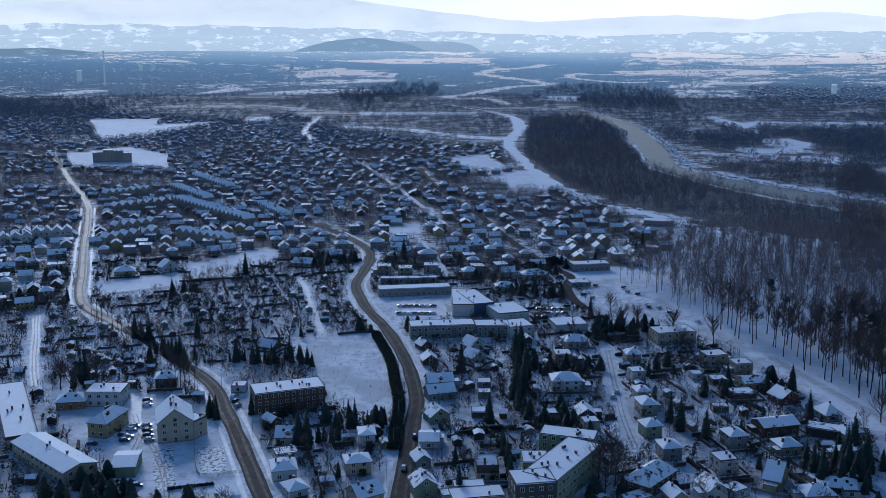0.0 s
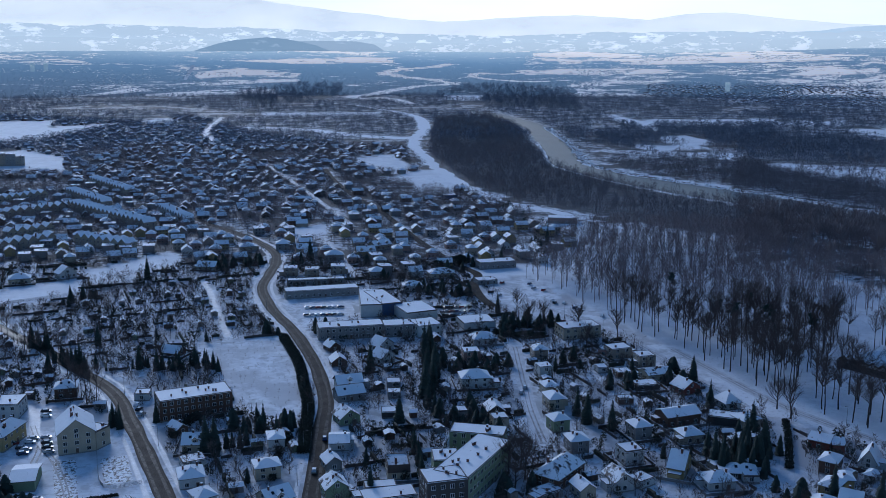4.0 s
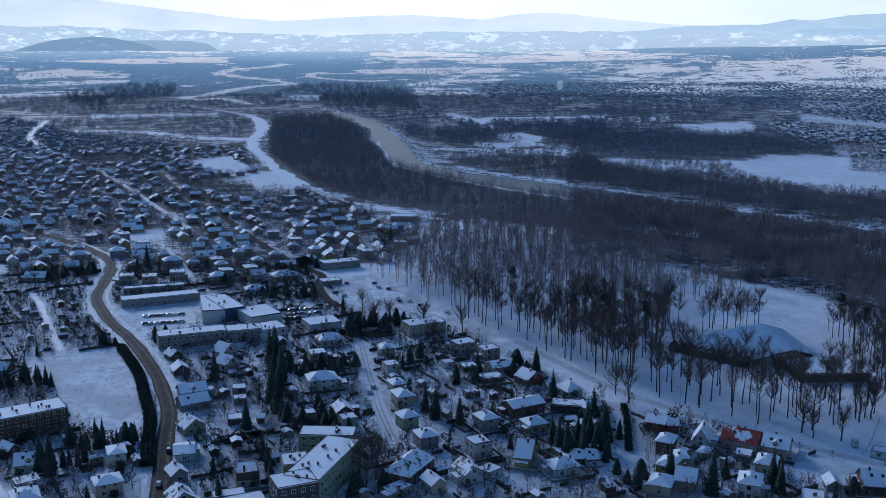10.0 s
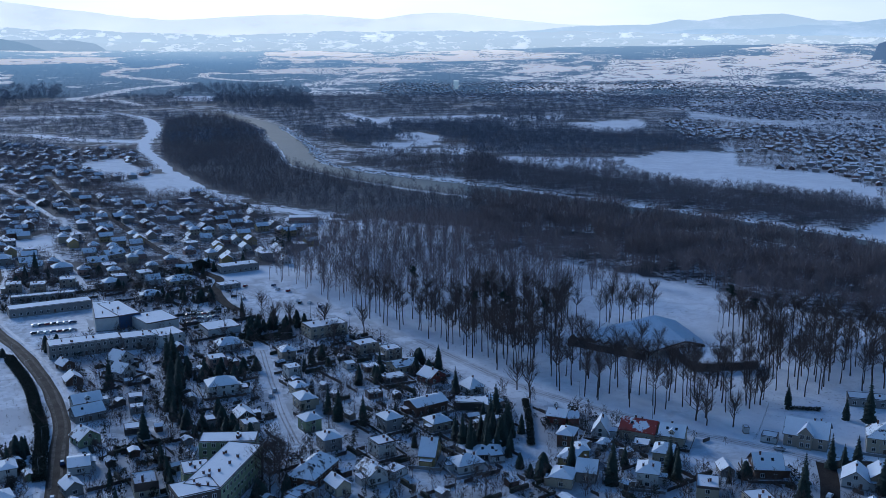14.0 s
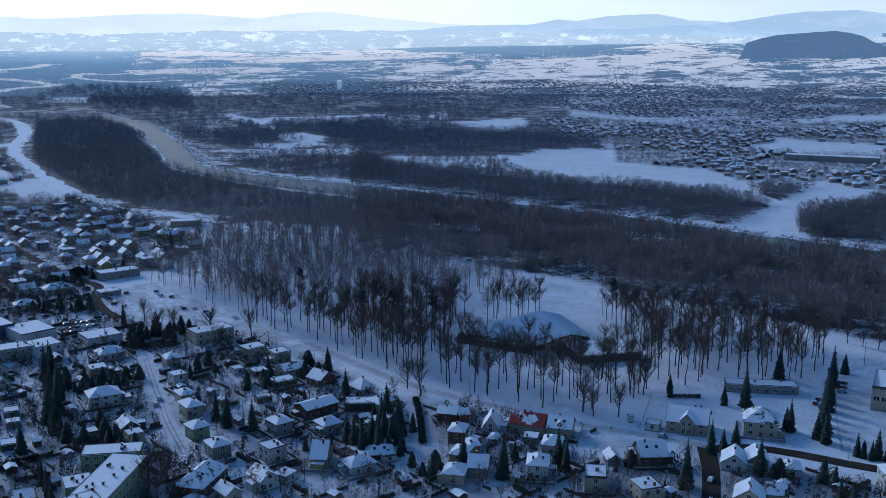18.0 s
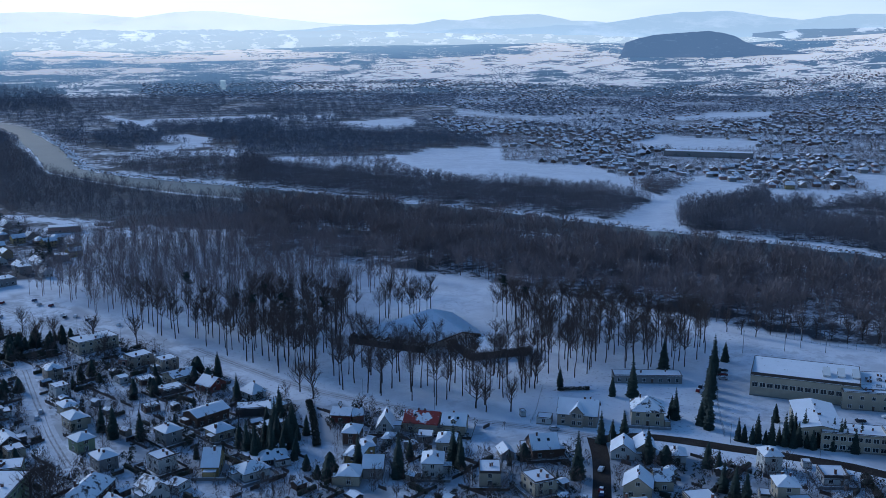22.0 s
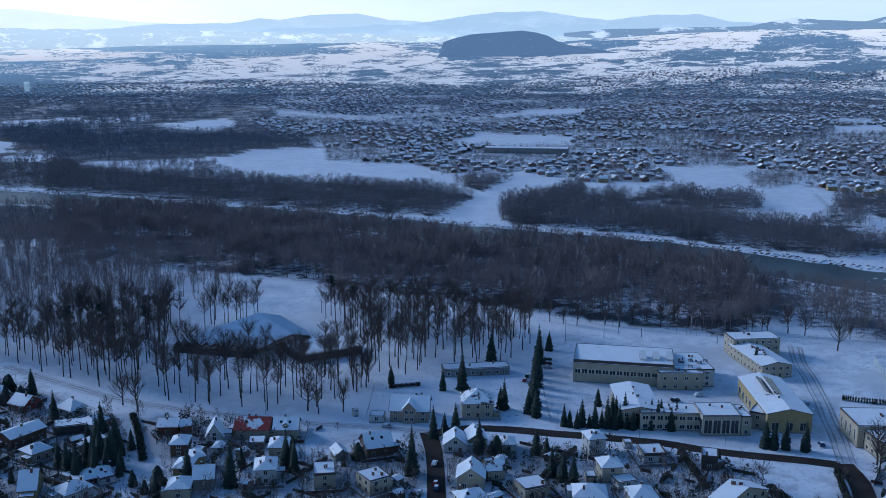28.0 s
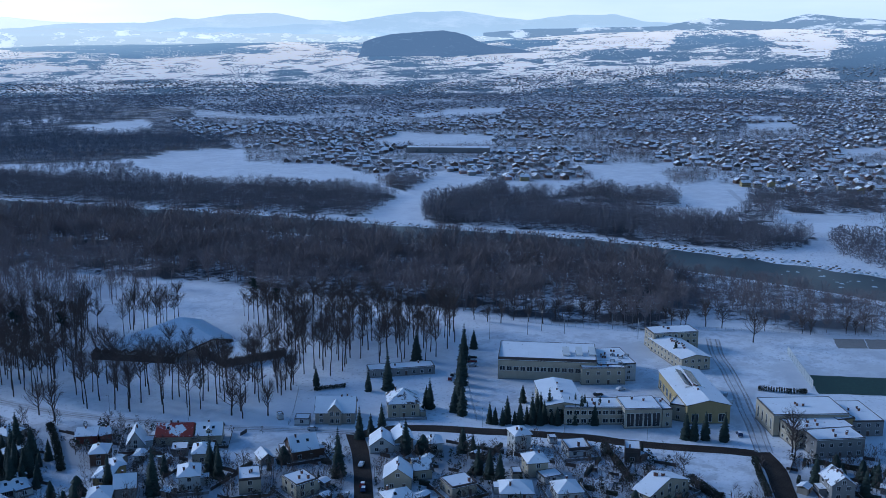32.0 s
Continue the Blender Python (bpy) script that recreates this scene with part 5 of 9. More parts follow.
house(-6.2, 317.1, 15, 9.9, 11.0, 5.5, "cross", "green", chimneys=2)
house(-6.0, 458.0, 11, 8.9, 10.0, 3.2, "cross", "brown")
house(-9.2, 481.4, 28, 8.1, 10.0, 3.2, "cross", "brown")
house(-1.2, 424.5, 13, 13.0, 9.0, 4.5, "gable", "white")
house(-1.0, 411.0, 18, 13.9, 9.0, 4.2, "gable", "grey")
house(-2.1, 384.3, 23, 11.2, 11.0, 4.0, "cross", "green")
house(-38.2, 647.7, 1, 9.6, 10.0, 6.2, "flat", "beige", chimneys=2)
house(-24.3, 643.0, 1, 9.6, 10.0, 6.2, "flat", "beige", chimneys=2)
house(-7.5, 651.3, 1, 9.7, 10.0, 6.2, "flat", "beige", chimneys=2)
house(-48.3, 732.1, 1, 10.4, 10.0, 6.0, "hip", "grey")
house(-32.5, 722.5, 10, 12.5, 9.0, 4.0, "gable", "cream")
house(-10.6, 694.2, 9, 13.6, 10.0, 5.0, "hip", "grey")
house(-94.3, 668.8, -13, 15.0, 10.0, 3.5, "gable", "cream")
house(-74.5, 732.7, 11, 11.7, 10.0, 4.0, "hip", "cream")
house(-86.3, 480.1, 66, 10.2, 14.0, 2.6, "cross", "brown")
house(-0.2, 504.7, 7, 33.6, 11.0, 6.4, "flat", "grey", name='building', chimneys=6, gap=2.8)
house(25.8, 506.5, 4, 17.7, 11.0, 6.0, "flat", "grey", name='building', chimneys=4, gap=2.8)
house(39.1, 506.3, 18, 13.3, 14.0, 6.0, "flat", "white", name='building', gap=4)
house(35.6, 537.1, 19, 17.9, 22.0, 6.0, "flat", "white", name='building', windows=False)
house(11.5, 557.6, 1, 11.9, 36.0, 7.0, "flat", "white", name='building', windows=False, chimneys=3)
house(18.6, 556.7, 18, 11.8, 32.0, 7.2, "flat", "blue", name='building', windows=False, chimneys=2)
house(-17.0, 591.8, 10, 44.0, 10.0, 4.5, "flat", "grey", name='building', chimneys=0)
house(-21.1, 622.3, 5, 36.2, 6.0, 3.0, "flat", "grey", name='building', chimneys=0)
house(38.4, 602.1, 7, 13.0, 10.0, 4.0, "hip", "white")
house(59.1, 635.3, 11, 17.7, 12.0, 4.0, "hip", "cream")
house(17.5, 636.3, 9, 10.4, 10.0, 6.0, "hip", "grey")
house(11.6, 704.0, 8, 14.3, 10.0, 5.0, "gable", "yellow")
house(22.9, 728.3, 30, 16.7, 10.0, 4.5, "gable", "cream")
house(98.9, 660.5, 12, 25.9, 11.0, 4.5, "flat", "grey", name='building', chimneys=2)
house(85.9, 615.4, 12, 15.2, 11.0, 3.0, "flat", "grey")
house(67.3, 519.1, 11, 17.8, 15.0, 3.5, "flat", "white", name='building', windows=False)
house(67.2, 487.7, 8, 14.0, 11.0, 4.0, "hip", "white")
house(57.4, 459.9, 5, 9.8, 10.0, 6.0, "flat", "pink")
house(65.0, 458.9, 9, 5.5, 8.0, 3.0, "flat", "pink", chimneys=0)
house(54.6, 423.5, 3, 14.2, 11.0, 6.0, "hip", "white")
house(64.1, 421.5, 0, 4.2, 9.0, 3.0, "flat", "white", chimneys=0)
house(44.9, 387.8, 7, 5.6, 8.0, 3.0, "flat", "grey", chimneys=0)
house(58.5, 388.7, 4, 8.8, 12.0, 3.2, "cross", "dark")
house(58.4, 374.5, 8, 8.2, 8.0, 5.0, "flat", "cream")
house(41.7, 323.3, 58, 35.9, 13.0, 10.0, "flat", "green", name='apartment_block', chimneys=9, gap=2.8)
house(29.8, 308.3, 10, 13.7, 11.0, 10.0, "flat", "dark", name='apartment_block', chimneys=5, gap=2.6)
house(32.1, 325.2, 0, 8.9, 10.0, 9.6, "flat", "green", name='apartment_block', chimneys=4, gap=2.8)
house(47.1, 351.3, -17, 20.4, 9.0, 8.0, "flat", "green", name='apartment_block', chimneys=5, gap=2.8)
house(15.9, 332.3, 3, 9.4, 15.0, 3.4, "flat", "cream", rise=3.0)
house(9.2, 319.1, 5, 11.5, 6.0, 3.0, "flat", "white", chimneys=0)
house(11.7, 311.9, 11, 19.2, 9.0, 3.2, "flat", "white")
house(16.1, 389.3, 0, 8.5, 7.0, 3.0, "flat", "dark", chimneys=0, windows=False)
house(18.7, 425.3, 0, 6.7, 7.0, 3.0, "flat", "grey", chimneys=0)
house(18.3, 411.9, 0, 6.3, 6.0, 3.0, "flat", "grey", chimneys=0)
house(15.3, 460.4, 41, 11.8, 11.0, 4.2, "cross", "white")
house(15.2, 479.5, 42, 12.5, 10.0, 4.2, "cross", "white")
house(43.3, 492.2, 10, 5.6, 8.0, 3.0, "cross", "brown", chimneys=0)
house(90.9, 461.0, 6, 9.1, 10.0, 6.0, "hip", "beige")
house(87.8, 433.2, 10, 9.0, 10.0, 6.4, "flat", "white")
house(85.7, 410.9, 10, 7.9, 10.0, 5.0, "hip", "cream")
house(84.4, 394.0, 9, 8.9, 13.0, 6.0, "hip", "cream", chimneys=2)
house(81.1, 369.2, 14, 9.3, 10.0, 6.2, "hip", "green")
house(71.8, 322.6, 49, 18.9, 9.9, 6.0, "hip", "brown", chimneys=4, rise=3.6)
house(64.7, 310.0, 31, 11.9, 8.0, 3.0, "flat", "grey")
house(83.8, 348.4, 9, 9.7, 11.0, 6.2, "hip", "grey", chimneys=2)
house(117.9, 495.3, 11, 20.8, 12.0, 6.0, "flat", "cream", name='building', chimneys=2)
house(124.5, 461.9, -39, 8.1, 9.0, 4.0, "flat", "pink")
house(129.3, 458.7, 14, 13.9, 11.0, 6.2, "flat", "beige")
house(138.5, 445.8, 9, 11.3, 11.0, 6.2, "flat", "beige")
house(138.2, 426.4, 12, 15.2, 12.0, 4.0, "gable", "cream", rise=2)
house(145.6, 406.9, 22, 12.8, 12.0, 4.0, "cross", "red", rise=4)
house(124.0, 430.4, 5, 9.3, 9.0, 3.0, "flat", "brown", chimneys=0)
house(115.9, 437.5, 7, 7.2, 8.0, 3.0, "flat", "white", chimneys=0)
house(129.4, 412.8, 7, 12.9, 9.0, 3.0, "flat", "dark")
house(115.3, 395.5, 5, 8.1, 6.0, 3.0, "flat", "brown", chimneys=0)
house(111.0, 359.6, 13, 9.6, 11.0, 6.4, "hip", "grey", chimneys=2)
house(130.7, 372.3, 15, 17.9, 11.0, 5.5, "gable", "brown", rise=2)
house(148.9, 369.0, -25, 13.1, 8.0, 4.5, "flat", "dark", chimneys=0, windows=False)
house(156.1, 364.6, 17, 11.3, 11.0, 5.5, "hip", "beige")
house(157.2, 387.7, 14, 10.1, 12.0, 4.0, "hip", "white", rise=4.5)
house(128.9, 353.4, 11, 11.0, 11.0, 4.5, "hip", "cream")
house(150.3, 350.3, 8, 12.0, 8.0, 3.0, "flat", "white")
house(100.7, 335.8, 13, 10.3, 11.0, 6.4, "flat", "white", chimneys=2, rise=0.6)
house(115.7, 324.9, 59, 12.6, 5.7, 5.0, "cross", "yellow")
house(91.0, 315.5, 13, 9.8, 13.0, 5.0, "cross", "white")
house(77.4, 310.3, 15, 7.8, 11.0, 4.5, "cross", "cream")
house(99.3, 316.7, 32, 9.8, 9.0, 3.2, "flat", "white")
house(125.2, 313.2, 6, 12.7, 11.0, 4.2, "hip", "white", chimneys=2)
house(138.2, 317.1, -6, 7.7, 9.0, 3.0, "flat", "white")
house(177.1, 343.1, -41, 9.7, 11.0, 4.5, "gable", "red", rise=2.2)
house(181.4, 339.8, -14, 5.9, 10.0, 4.2, "gable", "red", rise=2.2)
house(187.0, 325.5, -36, 7.9, 13.0, 3.0, "cross", "white", rise=6)
house(199.4, 317.7, -45, 15.0, 11.0, 5.2, "gable", "cream", chimneys=2, roof='red_tile', bare=1.0, snow='roof_bare')
house(208.6, 308.9, -42, 10.7, 11.0, 5.2, "gable", "cream")
house(169.9, 321.4, -40, 8.0, 11.0, 6.2, "hip", "brown")
house(160.7, 301.7, -47, 8.2, 12.0, 6.2, "hip", "yellow", chimneys=2)
house(168.4, 307.5, -14, 5.9, 10.0, 5.6, "hip", "yellow")
house(162.4, 291.4, -36, 8.3, 11.0, 5.0, "gable", "grey")
house(152.3, 290.2, -37, 9.1, 11.0, 5.0, "hip", "cream")
house(181.3, 313.3, -47, 4.9, 8.0, 3.0, "hip", "white", chimneys=0)
house(196.7, 296.6, -40, 8.2, 11.0, 5.0, "hip", "cream")
house(194.1, 307.7, -39, 7.3, 8.0, 3.0, "flat", "grey")
house(180.3, 280.7, -35, 8.0, 11.0, 7.0, "hip", "white", chimneys=2)
house(136.6, 320.6, -14, 11.6, 9.0, 3.2, "hip", "dark")
house(256.8, 291.0, -47, 15.6, 13.0, 5.0, "gable", "beige", chimneys=2, name='villa', bay=5.0)
house(244.4, 297.3, -47, 7.0, 7.0, 3.0, "flat", "white", chimneys=0)
house(241.1, 307.5, -22, 2.8, 4.0, 2.6, "flat", "white", chimneys=0, windows=False)
house(280.3, 276.3, -42, 12.7, 13.0, 6.2, "hip", "cream", chimneys=1, rise=4, name='villa', snow='roof_thin')
house(282.7, 268.2, -23, 3.0, 6.0, 2.8, "flat", "cream", chimneys=0)
house(315.1, 311.9, -35, 30.5, 8.0, 3.4, "flat", "grey", name='building', chimneys=2)
house(193.2, 264.2, -35, 7.9, 11.0, 6.2, "flat", "cream", chimneys=2, rise=0.5)
house(210.7, 278.5, -21, 6.5, 10.0, 3.0, "cross", "grey", chimneys=0)
house(220.4, 277.3, -31, 7.0, 9.0, 3.0, "flat", "dark", chimneys=0)
house(223.4, 272.7, -24, 12.7, 15.0, 5.0, "gable", "brown", rise=5)
house(202.9, 249.1, -9, 11.6, 13.0, 6.0, "flat", "cream", chimneys=3, rise=0.6)
house(230.0, 229.2, -47, 10.1, 16.0, 5.4, "cross", "cream", chimneys=2)
house(240.2, 228.0, -34, 8.1, 10.0, 5.0, "gable", "cream")
house(255.6, 252.4, -37, 8.5, 13.0, 5.0, "cross", "cream")
house(247.9, 255.6, -44, 9.0, 11.0, 4.0, "cross", "white")
house(219.0, 218.3, -23, 11.8, 11.0, 4.0, "hip", "white")
house(261.4, 241.3, -39, 6.8, 9.0, 4.2, "hip", "white")
house(362.4, 263.4, -54, 44.2, 25.0, 9.0, "flat", "cream", name='sports_hall', rise=1.2, chimneys=0, gap=2.9, win=(2.3, 1.9), rows=[4.3], label='cream sports hall with window band and snow-covered low roof')
house(368.6, 237.8, -45, 19.6, 10.0, 7.6, "flat", "cream", name='sports_hall', chimneys=4, gap=4)
house(380.8, 241.5, -40, 17.4, 24.0, 7.8, "flat", "white", name='sports_hall', chimneys=9, gap=5)
house(326.5, 231.0, -45, 15.6, 30.0, 7.2, "cross", "cream", rise=1.4, chimneys=4, name='school')
house(326.0, 213.9, -46, 24.1, 11.0, 7.0, "flat", "cream", chimneys=5, gap=2.8, win=(2.0, 1.6), name='school')
house(336.6, 198.8, -43, 14.9, 14.0, 8.0, "flat", "cream", chimneys=2, gap=3.2, win=(2.9, 5.4), rows=[1.0], name='school')
house(343.1, 192.2, -39, 4.0, 13.0, 7.6, "flat", "cream", chimneys=2, gap=2.8, name='school')
house(283.5, 218.1, -30, 8.8, 11.0, 8.0, "hip", "white", chimneys=2)
house(269.2, 199.9, -36, 9.7, 11.0, 7.0, "hip", "cream", chimneys=2)
house(262.1, 202.5, -42, 4.6, 7.0, 3.0, "flat", "cream", chimneys=0)
house(294.1, 199.5, -37, 11.3, 12.0, 3.0, "flat", "white", rise=1.5)
house(296.3, 212.0, -40, 4.2, 5.0, 2.6, "flat", "white", chimneys=0, windows=False)
house(303.1, 180.9, -57, 6.3, 9.0, 5.0, "flat", "dark", rise=1.5)
house(304.4, 179.0, -14, 4.6, 8.0, 3.2, "flat", "dark", chimneys=0)
house(239.8, 210.0, -21, 12.6, 12.0, 4.2, "flat", "cream", rise=0.8)
house(251.3, 194.3, -47, 12.0, 12.0, 3.2, "hip", "white")
house(261.9, 181.0, -37, 11.2, 12.0, 4.0, "hip", "white")
house(267.8, 192.2, -26, 9.7, 8.0, 3.0, "flat", "white", chimneys=0)
house(281.8, 156.6, -8, 20.5, 7.0, 6.0, "cross", "cream", chimneys=4, rise=3.5)
house(436.1, 240.9, -38, 23.4, 12.0, 9.0, "flat", "cream", name='building', chimneys=3, gap=2.8)
house(420.9, 227.8, -34, 14.4, 34.0, 6.0, "cross", "cream", rise=1.6, chimneys=14, name='school')
house(369.1, 192.4, -45, 17.4, 44.0, 8.0, "cross", "yellow", rise=2.0, chimneys=3, gap=5, win=(2.6, 3.2), rows=[1.2], name='school')
house(357.2, 190.1, -75, 6.7, 18.0, 6.5, "flat", "cream", name='school')
house(376.3, 148.5, -45, 29.8, 19.2, 8.5, "flat", "cream", name='building', chimneys=3, win=(1.2, 4.5), rows=[2.0], gap=4.5)
house(366.1, 138.0, -38, 24.1, 12.0, 7.0, "flat", "cream", name='building', chimneys=4)
house(359.8, 129.3, -40, 19.0, 11.0, 7.0, "flat", "grey", name='building', chimneys=4)
house(392.0, 132.9, -45, 12.2, 22.0, 6.0, "flat", "grey", name='building', chimneys=3)
house(381.0, 137.3, -30, 7.9, 14.0, 7.2, "flat", "yellow", name='building', windows=False, chimneys=0)
house(324.5, 114.0, -45, 10.9, 15.0, 7.0, "cross", "grey", chimneys=3)
house(-309.2, 976.6, 47, 50.3, 10.0, 6.0, "saw", "cream", name='terrace', rise=3.2, chimneys=5, windows=True, gap=3.6, label='cream terrace of row houses with snow-covered gabled roofs')
house(-273.4, 898.7, 41, 52.4, 10.0, 6.0, "saw", "beige", name='terrace', rise=3.2, chimneys=5, windows=True, gap=3.6, label='beige terrace of row houses with snow-covered gabled roofs')
house(-248.5, 798.2, 42, 37.5, 10.0, 6.0, "saw", "cream", name='terrace', rise=3.2, chimneys=5, windows=True, gap=3.6, label='cream terrace of row houses with snow-covered gabled roofs')
house(-245.9, 971.0, -56, 94.9, 10.0, 6.0, "saw", "beige", name='terrace', rise=3.2, chimneys=5, windows=True, gap=3.6, label='beige terrace of row houses with snow-covered gabled roofs')
house(-203.2, 871.0, -51, 139.9, 11.0, 6.5, "saw", "beige", name='terrace', rise=3.2, chimneys=5, windows=True, gap=3.6, label='beige terrace of row houses with snow-covered gabled roofs')
house(-242.1, 1050.7, -57, 103.9, 10.0, 6.0, "saw", "cream", name='terrace', rise=3.2, chimneys=5, windows=True, gap=3.6, label='cream terrace of row houses with snow-covered gabled roofs')
house(-148.9, 874.0, -63, 72.2, 9.0, 5.0, "saw", "white", name='terrace', rise=3.2, chimneys=5, windows=True, gap=3.6, label='white terrace of row houses with snow-covered gabled roofs')
house(-237.6, 751.9, 45, 44.2, 10.0, 6.0, "saw", "beige", name='terrace', rise=3.2, chimneys=5, windows=True, gap=3.6, label='beige terrace of row houses with snow-covered gabled roofs')
house(-179.5, 749.9, -36, 55.0, 10.0, 6.0, "saw", "cream", name='terrace', rise=3.2, chimneys=5, windows=True, gap=3.6, label='cream terrace of row houses with snow-covered gabled roofs')
house(-319.6, 737.9, 28, 23.4, 11.0, 7.0, "saw", "white", name='terrace', rise=3.2, chimneys=5, windows=True, gap=3.6, label='white terrace of row houses with snow-covered gabled roofs')
house(-304.1, 760.1, 19, 36.4, 11.0, 7.0, "saw", "white", name='terrace', rise=3.2, chimneys=5, windows=True, gap=3.6, label='white terrace of row houses with snow-covered gabled roofs')
house(-434.2, 1264.1, 16, 12.1, 15.0, 12.0, "flat", "grey", name='building', chimneys=2, gap=3, label='apartment block with a snow-covered flat roof, stepped beside its neighbours')
house(-421.6, 1266.2, 15, 12.9, 15.0, 15.0, "flat", "beige", name='building', chimneys=2, gap=3, label='apartment block with a snow-covered flat roof, stepped beside its neighbours')
house(-409.7, 1268.2, 16, 11.5, 15.0, 14.0, "flat", "grey", name='building', chimneys=2, gap=3, label='apartment block with a snow-covered flat roof, stepped beside its neighbours')
house(-399.2, 1270.2, 19, 10.2, 15.0, 11.0, "flat", "beige", name='building', chimneys=2, gap=3, label='apartment block with a snow-covered flat roof, stepped beside its neighbours')
house(-379.7, 1199.0, -2, 85.7, 5.0, 2.6, "flat", "grey", name='garage_row', chimneys=0, windows=False, label='long row of garages under snow')
house(-371.4, 1183.0, -3, 80.6, 5.0, 2.6, "flat", "grey", name='garage_row', chimneys=0, windows=False, label='long row of garages under snow')
house(-363.3, 1167.5, -3, 75.6, 5.0, 2.6, "flat", "grey", name='garage_row', chimneys=0, windows=False, label='long row of garages under snow')
house(-355.5, 1152.3, -3, 70.7, 5.0, 2.6, "flat", "grey", name='garage_row', chimneys=0, windows=False, label='long row of garages under snow')
house(1035.0, 929.7, -50, 115.1, 22.0, 7.0, "flat", "grey", name='building', windows=False, chimneys=0, label='long grey warehouse with a snow-covered roof')
house(180.7, 827.5, -12, 24.3, 14.0, 4.5, "flat", "pink", name='building', chimneys=0, label='low pavilion with a snow-covered flat roof')
house(98.4, 964.0, 16, 13.5, 8.0, 4.0, "flat", "blue", name='building', chimneys=0, windows=False)

# ---- ice rink in the park ----
def ice_rink():
    """A fan-shaped hall: two folded roof slopes meet in a ridge; the gable end looks towards the annex."""
    ob = thing("ice_rink", "open ice rink hall under a folded white roof in the park", "sports hall", pose(262, 418, 0))
    steps = 18
    left = ((-8, -18, 5.0), (-32, 18, 5.0))
    crest = ((9.5, -22, 9.5), (15.5, 17, 11.5))
    right = ((25, -15.5, 5.0), (33, 22, 5.0))

    def along(line, s, lift):
        a, b = line
        return tuple(a[k] + (b[k] - a[k]) * s for k in range(2)) + (a[2] + (b[2] - a[2]) * s + lift,)

    v, f = [], []
    for i in range(steps + 1):
        s = i / steps
        z = 1 if i % 2 else -1  # folds
        v += [along(left, s, 0.95 * z), along(crest, s, 0.5 * z), along(right, s, 0.95 * z)]
    for i in range(steps):
        f += [(i * 3 + j, i * 3 + j + 1, i * 3 + j + 4, i * 3 + j + 3)[::-1] for j in range(2)]
    m = len(v)
    g = Geo()
    # Every second fold face takes the painted shade colour.
    for q, face in enumerate(f):
        g.add([v[k] for k in face], [tuple(range(4))], 2 if (q // 2) % 2 else 0)
    g.add([(a, b, c - 0.7) for a, b, c in v], [q[::-1] for q in f], 1)
    rim = [i * 3 for i in range(steps + 1)] + [steps * 3 + 1, steps * 3 + 2] + [i * 3 + 2 for i in range(steps - 1, -1, -1)] + [1]
    g.add(v + [(a, b, c - 0.7) for a, b, c in v], [(rim[k], rim[(k + 1) % len(rim)], m + rim[(k + 1) % len(rim)], m + rim[k]) for k in range(len(rim))], 1)
    part("roof", g.mesh("roof", ["roof_snow", "timber", "fold_shade"]), ob, "white folded roof under smooth snow")
    for a, b in (((-10, -18), (-33, 17)), ((26, -15), (33, 21)), ((-32, 19), (32, 21))):
        g = Geo()
        d = Vector((b[0] - a[0], b[1] - a[1], 0)).normalized()
        q = Vector((-d.y, d.x, 0)) * 0.15
        g.add([(a[0] - q.x, a[1] - q.y, -0.3), (b[0] - q.x, b[1] - q.y, -0.3), (b[0] + q.x, b[1] + q.y, -0.3), (a[0] + q.x, a[1] + q.y, -0.3), (a[0] - q.x, a[1] - q.y, 3.2), (b[0] - q.x, b[1] - q.y, 3.2), (b[0] + q.x, b[1] + q.y, 3.2), (a[0] + q.x, a[1] + q.y, 3.2)], [(3, 2, 1, 0), (4, 5, 6, 7), (0, 1, 5, 4), (1, 2, 6, 5), (2, 3, 7, 6), (3, 0, 4, 7)])
        part("side_wall", g.mesh("side_wall", ["wall_dark"]), ob, "dark boarded side wall")
    post = Geo().box(-0.2, 0.2, -0.2, 0.2, -0.3, 3.9).mesh("column", ["metal"])
    for i in range(0, steps + 1, 2):
        for line in (left, right):
            x, y, _ = along(line, i / steps, 0)
            part("column", post, ob, "", pose(x, y, 0))


ice_rink()
house(282, 385.4, -12.7, 32, 24, 3.8, "flat", "dark", name="rink_annex", label="low dark-walled rink annex with a snowy flat roof", chimneys=0, windows=False)
FOOTPRINTS.append((262, 416, 0, 76, 46))

